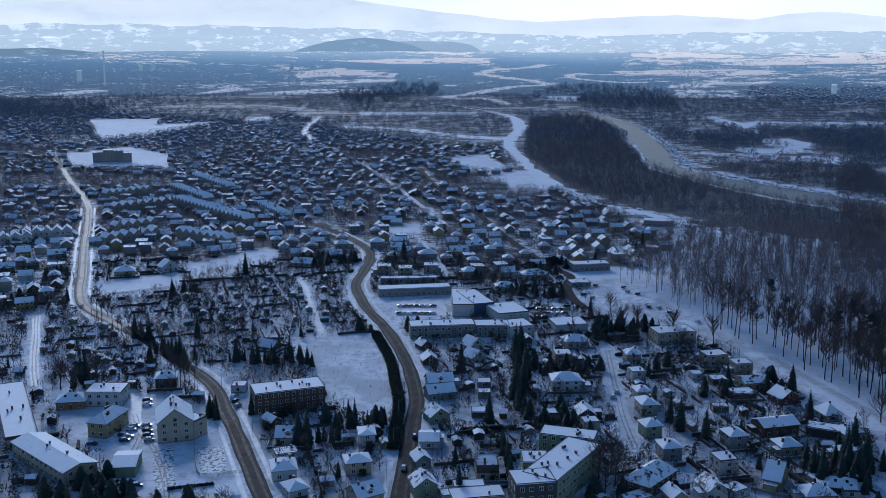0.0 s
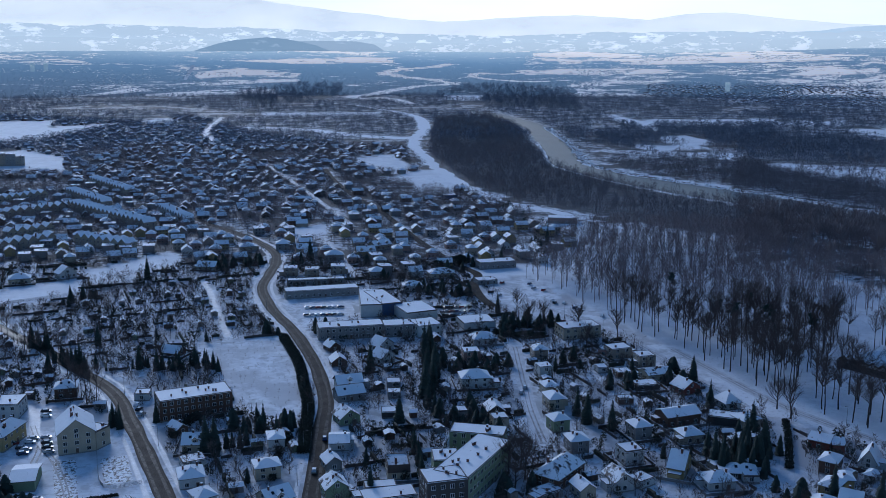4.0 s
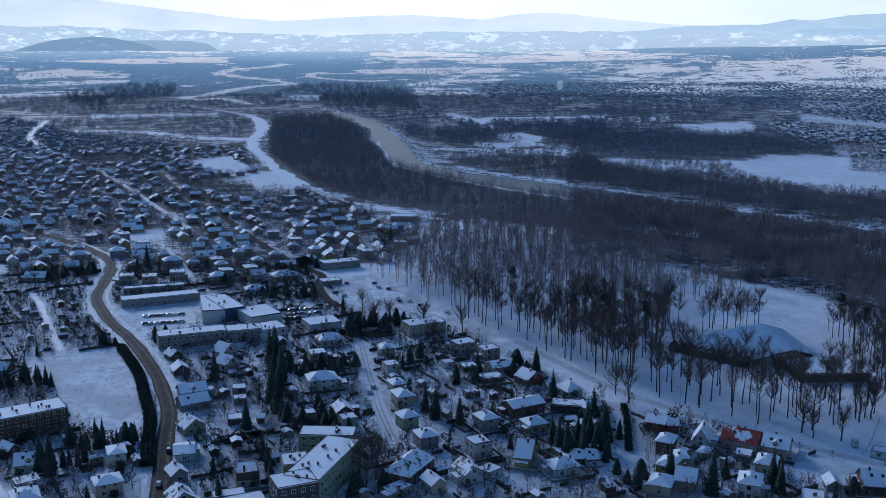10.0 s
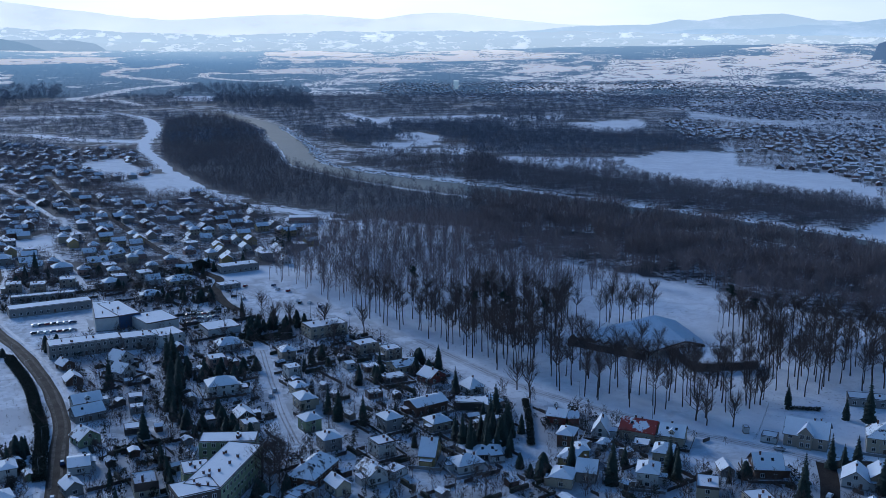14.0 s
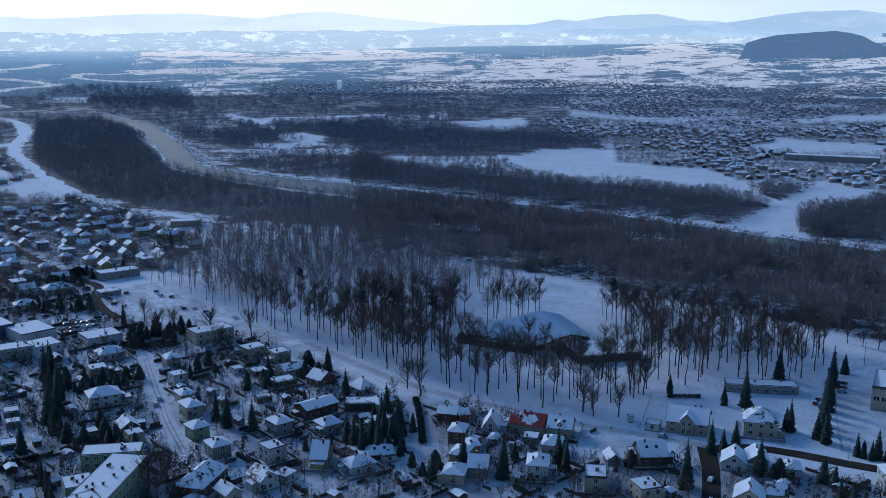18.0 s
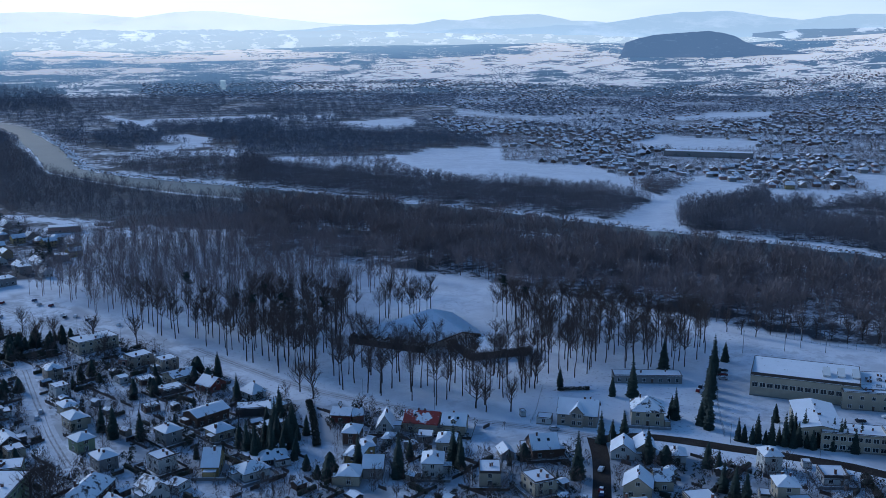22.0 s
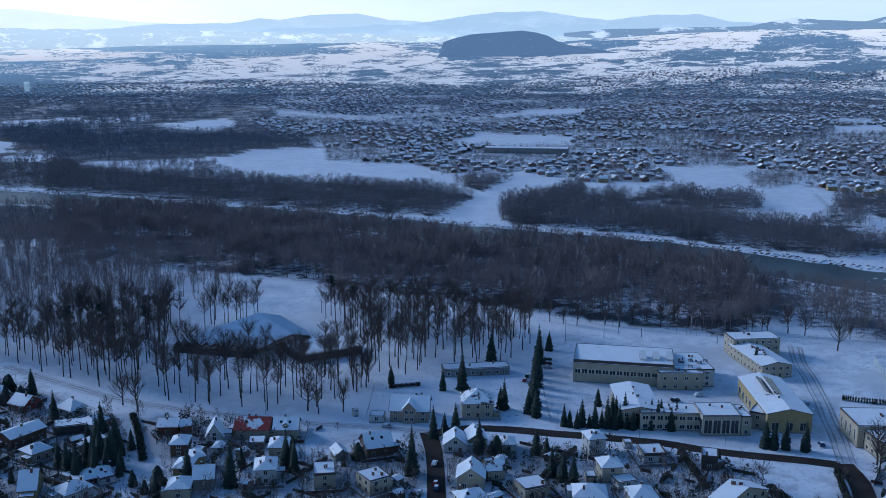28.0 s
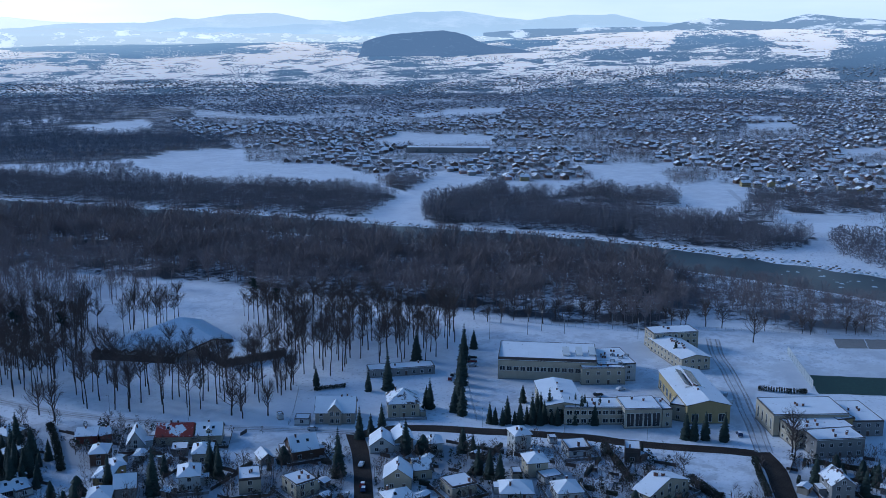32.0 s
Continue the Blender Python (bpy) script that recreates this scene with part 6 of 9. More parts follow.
# ---- trees ----
def bare_tree_meshes(seed, height, spread, limbs=15, twigs=800, trunk_r=0.34, low=0.34, steep=0.95):
    """Trunk and crown of a leafless tree."""
    rnd = random.Random(seed)
    g = Geo()
    bend = Vector((rnd.uniform(-0.05, 0.05), rnd.uniform(-0.05, 0.05), 0))
    pts = [Vector((0, 0, -0.3))]
    for k in range(1, 6):
        q = height * 0.8 * k / 5
        pts.append(Vector((bend.x * q + rnd.uniform(-0.2, 0.2), bend.y * q + rnd.uniform(-0.2, 0.2), q)))
    for k in range(5):
        g.tube(pts[k], pts[k + 1], trunk_r * (1 - 0.17 * k), trunk_r * (1 - 0.17 * (k + 1)), 6)
    trunk = g.mesh("trunk", ["bark"], True)
    c = Geo()
    tips = []
    for k in range(limbs):
        u = rnd.uniform(low, 0.98)
        base = pts[0].lerp(pts[5], u)
        a = 2.4 * k + rnd.uniform(-0.5, 0.5)
        up = rnd.uniform(0.55, 1.5) * steep
        ln = spread * rnd.uniform(0.6, 1.0) * (1.25 - 0.5 * u)
        d = Vector((math.cos(a), math.sin(a), up)).normalized()
        mid = base + d * ln * 0.5
        end = mid + (d + Vector((rnd.uniform(-0.3, 0.3), rnd.uniform(-0.3, 0.3), 0.45))).normalized() * ln * 0.6
        c.tube(base, mid, trunk_r * 0.5, trunk_r * 0.3, 4)
        c.tube(mid, end, trunk_r * 0.3, 0.03, 3)
        for s in range(5):
            st = base.lerp(mid, rnd.uniform(0.4, 1)) if s < 2 else mid.lerp(end, rnd.uniform(0.1, 0.9))
            d2 = (d + Vector((rnd.uniform(-1, 1), rnd.uniform(-1, 1), rnd.uniform(0, 0.8)))).normalized()
            tip = st + d2 * ln * rnd.uniform(0.35, 0.75)
            c.tube(st, tip, 0.045, 0.02, 3)
            tips.append((st, tip))
        tips.append((mid, end))
    tips.append((pts[4], pts[5] + Vector((0, 0, height * 0.14))))
    for k in range(twigs):
        st, tip = rnd.choice(tips)
        p = st.lerp(tip, rnd.uniform(0.15, 1.0))
        d = ((tip - st).normalized() * 0.9 + Vector((rnd.gauss(0, 0.7), rnd.gauss(0, 0.7), rnd.gauss(0.3, 0.6)))).normalized()
        side = d.orthogonal().normalized()
        side.rotate(Matrix.Rotation(rnd.uniform(0, 6.28), 3, d))
        q = p + d * rnd.uniform(0.06, 0.13) * (height * 0.75 + 4)
        wd = rnd.uniform(0.012, 0.028)
        c.add([p - side * wd, p + side * wd, q], [(0, 1, 2)])
    return trunk, c.mesh("crown", ["twig"])


def conifer_meshes(seed, height, radius, tiers=22, bare=0.05):
    """A spruce: a trunk with whorls of drooping, ragged boughs."""
    rnd = random.Random(seed)
    trunk = Geo().tube((0, 0, -0.3), (0, 0, height * 0.97), 0.2, 0.03, 6).mesh("trunk", ["bark"], True)
    g = Geo()
    for k in range(tiers):
        u = bare + (1 - bare) * k / tiers
        z = height * u
        r = (radius * 1.12 * (1 - u) ** 0.8 + 0.2) * rnd.uniform(0.85, 1.12)
        n = max(6, int(13 * (1 - u) + 6))
        for b in range(n):
            a = 2 * math.pi * (b + rnd.random() * 0.7) / n
            rr = r * rnd.uniform(0.72, 1.12)
            dz = -rr * rnd.uniform(0.15, 0.42)
            w = rr * rnd.uniform(0.3, 0.48)
            ca, sa = math.cos(a), math.sin(a)
            root, tip = (0, 0, z + 0.25 * rr), (ca * rr, sa * rr, z + dz)
            m = 0.62
            l = (ca * rr * m - sa * w, sa * rr * m + ca * w, z + dz * 0.75 - 0.1)
            q = (ca * rr * m + sa * w, sa * rr * m - ca * w, z + dz * 0.75 - 0.1)
            low = (ca * rr * 0.6, sa * rr * 0.6, z + dz - 0.45 * w)
            g.add([root, l, tip, q, low], [(0, 1, 2), (0, 2, 3), (1, 4, 2), (4, 3, 2)])
    g.tube((0, 0, height * 0.93), (0, 0, height * 1.02), 0.18, 0.02, 4)
    return trunk, g.mesh("crown", ["needles"])


def pine_meshes(seed, height):
    """A pine: a tall bare stem with a few uneven dark clumps of needles."""
    rnd = random.Random(seed)
    g = Geo()
    g.tube((0, 0, -0.3), (0.3, 0.1, height * 0.6), 0.26, 0.18, 6).tube((0.3, 0.1, height * 0.6), (0.1, 0.4, height * 0.97), 0.18, 0.05, 5)
    trunk = g.mesh("trunk", ["bark"], True)
    c = Geo()
    for k in range(15):
        u = rnd.uniform(0.52, 1.0)
        a = rnd.uniform(0, 6.28)
        r = rnd.uniform(0.6, 3.4) * (1.35 - u)
        centre = Vector((math.cos(a) * r * 1.5, math.sin(a) * r * 1.5, height * u))
        c.tube((0.2, 0.2, centre.z - 0.8), centre, 0.06, 0.03, 3)
        for _ in range(46):
            d = Vector((rnd.gauss(0, 1.0), rnd.gauss(0, 1.0), rnd.gauss(0, 0.5)))
            p = centre + d * 0.75
            n = Vector((rnd.gauss(0, 1), rnd.gauss(0, 1), rnd.gauss(0.3, 1))).normalized()
            s = n.orthogonal().normalized()
            t = n.cross(s)
            w = rnd.uniform(0.25, 0.5)
            c.add([p - s * w, p + s * w, p + t * w * 1.6], [(0, 1, 2)])
    return trunk, c.mesh("crown", ["needles"])


def planter(name, label, category, meshes, group):
    protos = []

    def place(x, y, size=1.0, turn=None, pick=None, words=""):
        rnd = random.Random(int(x * 97 + y * 57))
        k = rnd.randrange(len(meshes)) if pick is None else pick % len(meshes)
        ob = thing(name, words or label, category, pose(x, y, 0, 0, 0, rnd.uniform(0, 360) if turn is None else turn), group)
        ob.scale = (size, size, size * rnd.uniform(0.92, 1.08))
        part("trunk", meshes[k][0], ob)
        part("crown", meshes[k][1], ob)
        return ob

    return place


PARK_TREES = [bare_tree_meshes(s, h, w, 19, 1100, 0.28, 0.50, 1.0) for s, h, w in ((1, 24, 6.4), (2, 27, 6.8), (3, 22, 6.0), (4, 26, 5.6), (5, 21, 6.2), (6, 24, 5.2), (7, 25, 6.4), (8, 20, 5.0))]
GARDEN_TREES = [bare_tree_meshes(s, h, w, 11, 380, 0.14, 0.22, 0.8) for s, h, w in ((11, 6.5, 2.6), (12, 8.0, 3.0), (13, 5.0, 2.4), (14, 9.5, 3.4))]
BROAD_TREES = [bare_tree_meshes(s, h, w, 24, 1500, 0.40, 0.28, 1.2) for s, h, w in ((21, 15, 7.5), (22, 17, 8.0))]
SPRUCES = [conifer_meshes(s, h, r) for s, h, r in ((31, 14, 2.5), (32, 12, 2.2), (33, 16, 2.4), (34, 10, 2.1))]
THUJAS = [conifer_meshes(s, h, r, 18, 0.0) for s, h, r in ((41, 8, 1.2), (42, 6.5, 1.1))]
PINES = [pine_meshes(s, h) for s, h in ((51, 21), (52, 18), (53, 23))]
park_tree = planter("bare_tree", "tall leafless dark-barked park tree standing in snow", "tree", PARK_TREES, "trees of the park")
garden_tree = planter("fruit_tree", "small leafless garden tree with snow round it", "tree", GARDEN_TREES, "garden trees")
broad_tree = planter("broad_tree", "broad leafless tree with a spreading crown", "tree", BROAD_TREES, "broad trees")
spruce = planter("spruce", "dark green spruce with drooping boughs", "tree", SPRUCES, "spruces")
thuja = planter("thuja", "slim dark evergreen thuja in a garden", "tree", THUJAS, "thujas")
pine = planter("pine", "tall pine with a bare stem and dark uneven crown", "tree", PINES, "pines of the park")


def scatter(poly, spacing, seed, jitter=0.45):
    """Uneven points over a polygon."""
    xs, ys = zip(*poly)
    rng = np.random.default_rng(seed)
    gx, gy = np.meshgrid(np.arange(min(xs), max(xs), spacing), np.arange(min(ys), max(ys), spacing))
    gx = gx.ravel() + rng.uniform(-jitter, jitter, gx.size) * spacing
    gy = gy.ravel() + rng.uniform(-jitter, jitter, gy.size) * spacing
    keep = inside(poly, gx, gy)
    return gx[keep], gy[keep], rng


def stuff_of(name, label, category, v, tri, x, y, size, turn, mats, index=None, tall=None):
    """Many copies of one small shape (v, tri) joined into one mesh of kind stuff."""
    n, m = len(x), len(v)
    ca, sa = np.cos(turn), np.sin(turn)
    tall = size if tall is None else tall
    vx = (v[None, :, 0] * ca[:, None] - v[None, :, 1] * sa[:, None]) * size[:, None] + x[:, None]
    vy = (v[None, :, 0] * sa[:, None] + v[None, :, 1] * ca[:, None]) * size[:, None] + y[:, None]
    vz = v[None, :, 2] * tall[:, None] + np.array([land_at(a, b) for a, b in zip(x, y)])[:, None]
    vv = np.stack([vx, vy, vz + np.zeros_like(vx)], 2).reshape(-1, 3)
    tt = (tri[None] + (np.arange(n) * m)[:, None, None]).reshape(-1, 3)
    me = mesh_of_arrays(name, vv, tt, mats, None if index is None else np.tile(index, n))
    return tagged(new(name, me), label, category, kind="stuff")


def brush_shape(seed, twigs, trunks, flat=1.0, wide=1.0, coarse=1.0, limbs=0, crown=False):
    """One bare wood tree in few triangles: a stem and a haze of twigs."""
    rnd = random.Random(seed)
    v, t = [], []

    def tri(a, b, c):
        o = len(v)
        v.extend((a, b, c))
        t.append((o, o + 1, o + 2))

    for _ in range(trunks):
        x, y = rnd.uniform(-1.0, 1.0), rnd.uniform(-1.0, 1.0)
        tri((x - 0.22, y, 0), (x + 0.22, y, 0), (x * 1.4, y * 1.4, 15 * flat))
        tri((x, y - 0.22, 0), (x, y + 0.22, 0), (x * 1.4, y * 1.4, 15 * flat))
        for _ in range(limbs):
            z0, a = rnd.uniform(3.5, 10) * flat, rnd.uniform(0, 6.28)
            ln = rnd.uniform(1.6, 3.2) * wide
            tri((x, y, z0 - 0.14), (x, y, z0 + 0.14), (x + ln * math.cos(a), y + ln * math.sin(a), z0 + rnd.uniform(2.0, 4.5) * flat))
    for _ in range(twigs):
        r, a = 3.6 * wide * math.sqrt(rnd.random()), rnd.uniform(0, 6.28)
        z = rnd.uniform(2.0 if wide > 1 else 3.5, 15.0) * flat
        r *= 1.0 - 0.6 * max(0, z / flat - 9) / 6
        if crown:
            z = flat * (6.0 + 8.5 * rnd.random() ** 0.8)
            r *= min(1.0, (z / flat - 4.5) / 4.0)
        x, y = r * math.cos(a), r * math.sin(a)
        d = Vector((rnd.gauss(x * 0.2, 0.5), rnd.gauss(y * 0.2, 0.5), rnd.uniform(0.4, 1.4) if coarse < 1.4 else rnd.uniform(-0.2, 0.9))).normalized() * (rnd.uniform(2.4, 4.6) if coarse < 1.4 else rnd.uniform(1.6, 3.2))
        s = d.orthogonal().normalized()
        s.rotate(Matrix.Rotation(rnd.uniform(0, 6.28), 3, d))
        s *= rnd.uniform(0.10, 0.22) * coarse if coarse < 1.4 else rnd.uniform(0.22, 0.5) * coarse
        tri((x - s.x, y - s.y, z - s.z), (x + s.x, y + s.y, z + s.z), (x + d.x, y + d.y, z + d.z))
    return np.array(v, float), np.array(t, int)


def woods(name, poly, spacing, seed, scale, label, twigs=44, mat="wood_far", thin=0.0, wide=1.0, coarse=1.0, crown=False):
    for k in range(2):
        x, y, rng = scatter(poly, spacing * 1.414, seed + k * 50)
        gap = np.array([noise.noise((a * 0.014, b * 0.014, seed)) + 0.5 * noise.noise((a * 0.05, b * 0.05, seed)) for a, b in zip(x, y)])
        keep = (gap > -0.6 + thin) & np.array([off_road(a, b) for a, b in zip(x, y)], bool)
        for meadow in MEADOWS:
            keep &= ~inside(meadow, x, y)
        x, y = x[keep], y[keep]
        v, t = brush_shape(seed + k, twigs, 1, 1.0, wide, coarse, 5, crown)
        s = (rng.uniform(0.62, 1.05, len(x)) + 0.35 * np.array([noise.noise((a * 0.03, b * 0.03, seed + 3.0)) for a, b in zip(x, y)])) * scale
        if len(x):
            stuff_of(name, label, "woodland", v, t, x, y, s, rng.uniform(0, 6.28, len(x)), [mat])

# ---- woods ----
riverside = "dense leafless riverside woodland with snow between the stems"
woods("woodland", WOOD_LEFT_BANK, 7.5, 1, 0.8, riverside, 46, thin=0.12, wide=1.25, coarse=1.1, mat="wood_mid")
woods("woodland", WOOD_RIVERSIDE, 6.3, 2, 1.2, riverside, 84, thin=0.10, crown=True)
woods("woodland", WOOD_BANK_RIGHT, 6.0, 3, 0.78, "leafless riverside trees along the near bank", 64, thin=0.12, wide=1.2, crown=True)
scrub = "leafless brown scrub along the far bank"
woods("scrub", WOOD_OPPOSITE, 5.4, 4, 0.72, scrub, 60, thin=0.0, wide=1.5, coarse=1.2, mat="wood_mid")
woods("scrub", WOOD_OPPOSITE_RIGHT, 5.0, 5, 0.85, scrub, 60, thin=0.0, wide=1.5, coarse=1.2, mat="wood_mid")
woods("scrub", WOOD_OPPOSITE_FAR, 8.0, 6, 0.7, "leafless scrub beside the dyke road", 48, wide=1.6, coarse=1.6, mat="wood_mid")
woods("scrub", WOOD_OPPOSITE_UP, 6.5, 12, 0.75, scrub, 52, wide=1.6, coarse=1.5, mat="wood_mid")
woods("scrub", WOOD_GAP, 9.0, 14, 0.6, scrub, 50, thin=0.25, wide=1.6, coarse=1.5, mat="wood_mid")
woods("scrub", WOOD_THICKET, 6.5, 13, 0.7, scrub, 52, wide=1.6, coarse=1.5, mat="wood_mid")
woods("scrub", WOOD_CORNER, 6.5, 7, 0.7, scrub, 52, wide=1.6, coarse=1.5, mat="wood_mid")
woods("woodland", WOOD_MEADOW, 11.0, 8, 0.9, "dark leafless wood between snowy meadows", 36, wide=1.7, coarse=1.6, mat="wood_haze")
woods("woodland", WOOD_MEADOW_UP, 15.0, 9, 1.0, "dark leafless wood between snowy meadows", 30, wide=2.0, coarse=2.2, mat="wood_haze")
woods("woodland", WOOD_OPPOSITE_LEFT, 12.0, 10, 0.95, "dark leafless wood beyond the river", 34, wide=1.8, coarse=1.8, mat="wood_haze")
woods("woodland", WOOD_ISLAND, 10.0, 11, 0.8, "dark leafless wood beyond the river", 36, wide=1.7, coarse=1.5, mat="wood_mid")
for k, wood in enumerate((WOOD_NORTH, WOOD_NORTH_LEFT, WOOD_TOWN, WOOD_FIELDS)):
    woods("woodland", wood, 20.0, 20 + k, 1.1, "distant dark leafless woodland", 26, wide=2.4, coarse=3.0, mat="wood_haze")

# ---- park ----
park_spots = []
for poly, gap, seed in ((PARK, 8.6, 60), (PARK_RIGHT, 8.6, 61)):
    px, py, prng = scatter(poly, gap, seed)
    park_spots += [(a, b) for a, b in zip(px, py) if all(math.hypot(a - q[0], b - q[1]) > 4.6 for q in park_spots)]
px, py = np.array([p[0] for p in park_spots]), np.array([p[1] for p in park_spots])
BLOCKED = np.array([(f[0], f[1], math.cos(radians(f[2])), math.sin(radians(f[2])), f[3], f[4]) for f in FOOTPRINTS])


def clear_spot(a, b):
    dx, dy = a - BLOCKED[:, 0], b - BLOCKED[:, 1]
    u, w = dx * BLOCKED[:, 2] + dy * BLOCKED[:, 3], -dx * BLOCKED[:, 3] + dy * BLOCKED[:, 2]
    return bool(np.all((np.abs(u) > BLOCKED[:, 4] / 2 + 2.0) | (np.abs(w) > BLOCKED[:, 5] / 2 + 2.0))) and off_road(a, b, 1.0)


open_part = inside(CLEARING, px, py)
order = np.argsort(np.hypot(px, py))
rest, planted = [], 0
for a, b, o in zip(px[order], py[order], open_part[order]):
    dense = noise.noise((a * 0.02, b * 0.02, 5.0))
    if (o and dense < 0.2) or dense < -0.42 or not clear_spot(a, b):
        continue
    if planted < 300:
        park_tree(a, b, 0.85 + 0.3 * random.random())
        planted += 1
    else:
        rest.append((a, b))
joined = np.array(rest)
for k in range(3):
    v, t = brush_shape(70 + k, 120, 1, 1.4, 0.95, 0.7, 10, True)
    sel = joined[k::3]
    rng = np.random.default_rng(80 + k)
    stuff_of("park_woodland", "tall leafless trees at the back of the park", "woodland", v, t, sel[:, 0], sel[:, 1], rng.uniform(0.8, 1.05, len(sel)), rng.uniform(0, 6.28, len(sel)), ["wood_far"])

# ---- mid-distance town ----
def simple_house(w, d, h, rise, kind):
    planes, gables = roof_geo(kind, w, d, h, 0.5, rise)
    body = Geo()
    zs, glass = [-0.5], []
    for lv in range(max(1, round(h / 3))):
        zs += [0.9 + lv * 3, 2.3 + lv * 3]
    zs.append(h)
    n = int(w / 3)
    xs = [-w / 2]
    for k in range(n):
        c = (k - (n - 1) / 2) * w / n
        xs += [c - 0.6, c + 0.6]
    xs.append(w / 2)
    m = len(xs)
    for s in (-1, 1):
        o = [(x * -s, s * d / 2, z) for z in zs for x in xs]
        cells = [(r, c) for r in range(len(zs) - 1) for c in range(m - 1)]
        base = len(body.v)
        body.v += o
        body.f += [(base + r * m + c, base + r * m + c + 1, base + r * m + c + m + 1, base + r * m + c + m) for r, c in cells]
        body.i += [1 if r % 2 and c % 2 else 0 for r, c in cells]
    e = m * len(zs)
    left, right = [r * m for r in range(len(zs))], [r * m + m - 1 for r in range(len(zs))]
    body.f += [tuple([e + k for k in left] + [k for k in right[::-1]]), tuple([k for k in left] + [e + k for k in right[::-1]])]
    body.i += [0, 0]
    for t in gables:
        body.add(t, [(0, 1, 2)])
    roof = Geo()
    for p in planes:
        roof.slab([(a, b, c + 0.01) for a, b, c in p], 0.25, 0, 1)
    chim = Geo().box(0.8, 1.6, -0.4, 0.4, h, h + rise + 0.9).box(0.75, 1.65, -0.45, 0.45, h + rise + 0.9, h + rise + 1.05, 1)
    return body, roof, chim


TOWN = []
for k, (w, d, h, rise, kind, wall) in enumerate(((10, 9, 6, 2.6, "hip", "cream"), (11, 9, 4, 3.4, "gable", "beige"), (9, 11, 4, 3.4, "cross", "white"), (10, 10, 6, 0.3, "flat", "grey"), (12, 9, 5.5, 2.8, "gable", "yellow"), (10, 9, 4.5, 3.0, "hip", "pink"))):
    b, r, c = simple_house(w, d, h, rise, kind)
    TOWN.append((b.mesh("wall", ["wall_" + wall, "glass"]), r.mesh("roof", ["roof_snow", "roof_edge"]), c.mesh("chimney", ["brick", "roof_snow"]), f"{wall} family house with snow-covered {KIND_WORDS[kind]} roof"))


def town_house(x, y, rot, k):
    body, roof, chim, label = TOWN[k]
    ob = thing("house", label, "house", pose(x, y, 0, 0, 0, rot), "houses of the town")
    ob.scale = (0.8, 0.8, 0.82)
    part("wall", body, ob)
    part("roof", roof, ob)
    part("chimney", chim, ob)


def as_arrays(*geos):
    v, t, idx = [], [], []
    for q, g in enumerate(geos):
        o = len(v)
        v += g.v
        for f, i in zip(g.f, g.i):
            for k in range(1, len(f) - 1):
                t.append((o + f[0], o + f[k], o + f[k + 1]))
                idx.append(q)
    return np.array(v, float), np.array(t, int), np.array(idx, int)


from mathutils import kdtree

taken = [(o.location.x, o.location.y) for o in scene.objects if o.parent is None and o.type == "EMPTY" and o.get("category") in ("house", "building", "block", "school", "hall", "villa")]
tree_of_houses = kdtree.KDTree(len(taken))
for k, (a, b) in enumerate(taken):
    tree_of_houses.insert((a, b, 0), k)
tree_of_houses.balance()


def free_of(x, y, dist):
    return tree_of_houses.find((x, y, 0))[2] > dist


def outside_lots(x, y):
    keep = np.ones(len(x), bool)
    for p in LOTS:
        keep &= ~inside(p, x, y)
    return x[keep], y[keep]


def town(poly, spacing, seed, near_count, base_turn, far_label, thin=-0.25, size=1.0):
    x, y, rng = scatter(poly, spacing, seed, 0.42)
    x, y = outside_lots(x, y)
    order = np.argsort(np.hypot(x, y))
    x, y = x[order], y[order]
    far = [[] for _ in TOWN]
    made = 0
    for a, b in zip(x, y):
        if noise.noise((a * 0.006, b * 0.006, seed)) < thin or not free_of(a, b, 15) or not off_road(a, b, 5.0):
            continue
        rot = base_turn + 25 * noise.noise((a * 0.002, b * 0.002, 1.0)) + 90 * rng.integers(0, 2) + rng.uniform(-6, 6)
        k = int(rng.integers(0, len(TOWN)))
        if made < near_count:
            town_house(a, b, rot, k)
            made += 1
        else:
            far[k].append((a, b, radians(rot), size * rng.uniform(0.62, 0.9)))
    for k, spots in enumerate(far):
        if spots:
            s = np.array(spots)
            w, d, h, rise, kind = ((10, 9, 6, 2.6, "hip"), (11, 9, 4, 3.4, "gable"), (9, 11, 4, 3.4, "cross"), (10, 10, 6, 0.3, "flat"), (12, 9, 5.5, 2.8, "gable"), (10, 9, 4.5, 3.0, "hip"))[k]
            if near_count:
                bb, rr, cc = simple_house(w, d, h, rise, kind)
            else:
                planes, gables = roof_geo(kind, w, d, h, 0.5, rise)
                bb, rr = Geo().box(-w / 2, w / 2, -d / 2, d / 2, -0.5, h), Geo()
                for q in gables:
                    bb.add(q, [(0, 1, 2)])
                for q in planes:
                    rr.add([(a, b, c + 0.3) for a, b, c in q], [tuple(range(len(q)))])
            v, t, i = as_arrays(bb, rr)
            # The smallest far houses take the rim's materials, with their painted haze and glow.
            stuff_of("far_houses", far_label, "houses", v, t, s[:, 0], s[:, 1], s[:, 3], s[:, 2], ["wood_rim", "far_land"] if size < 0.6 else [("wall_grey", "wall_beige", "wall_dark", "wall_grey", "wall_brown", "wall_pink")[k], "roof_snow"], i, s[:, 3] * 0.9)


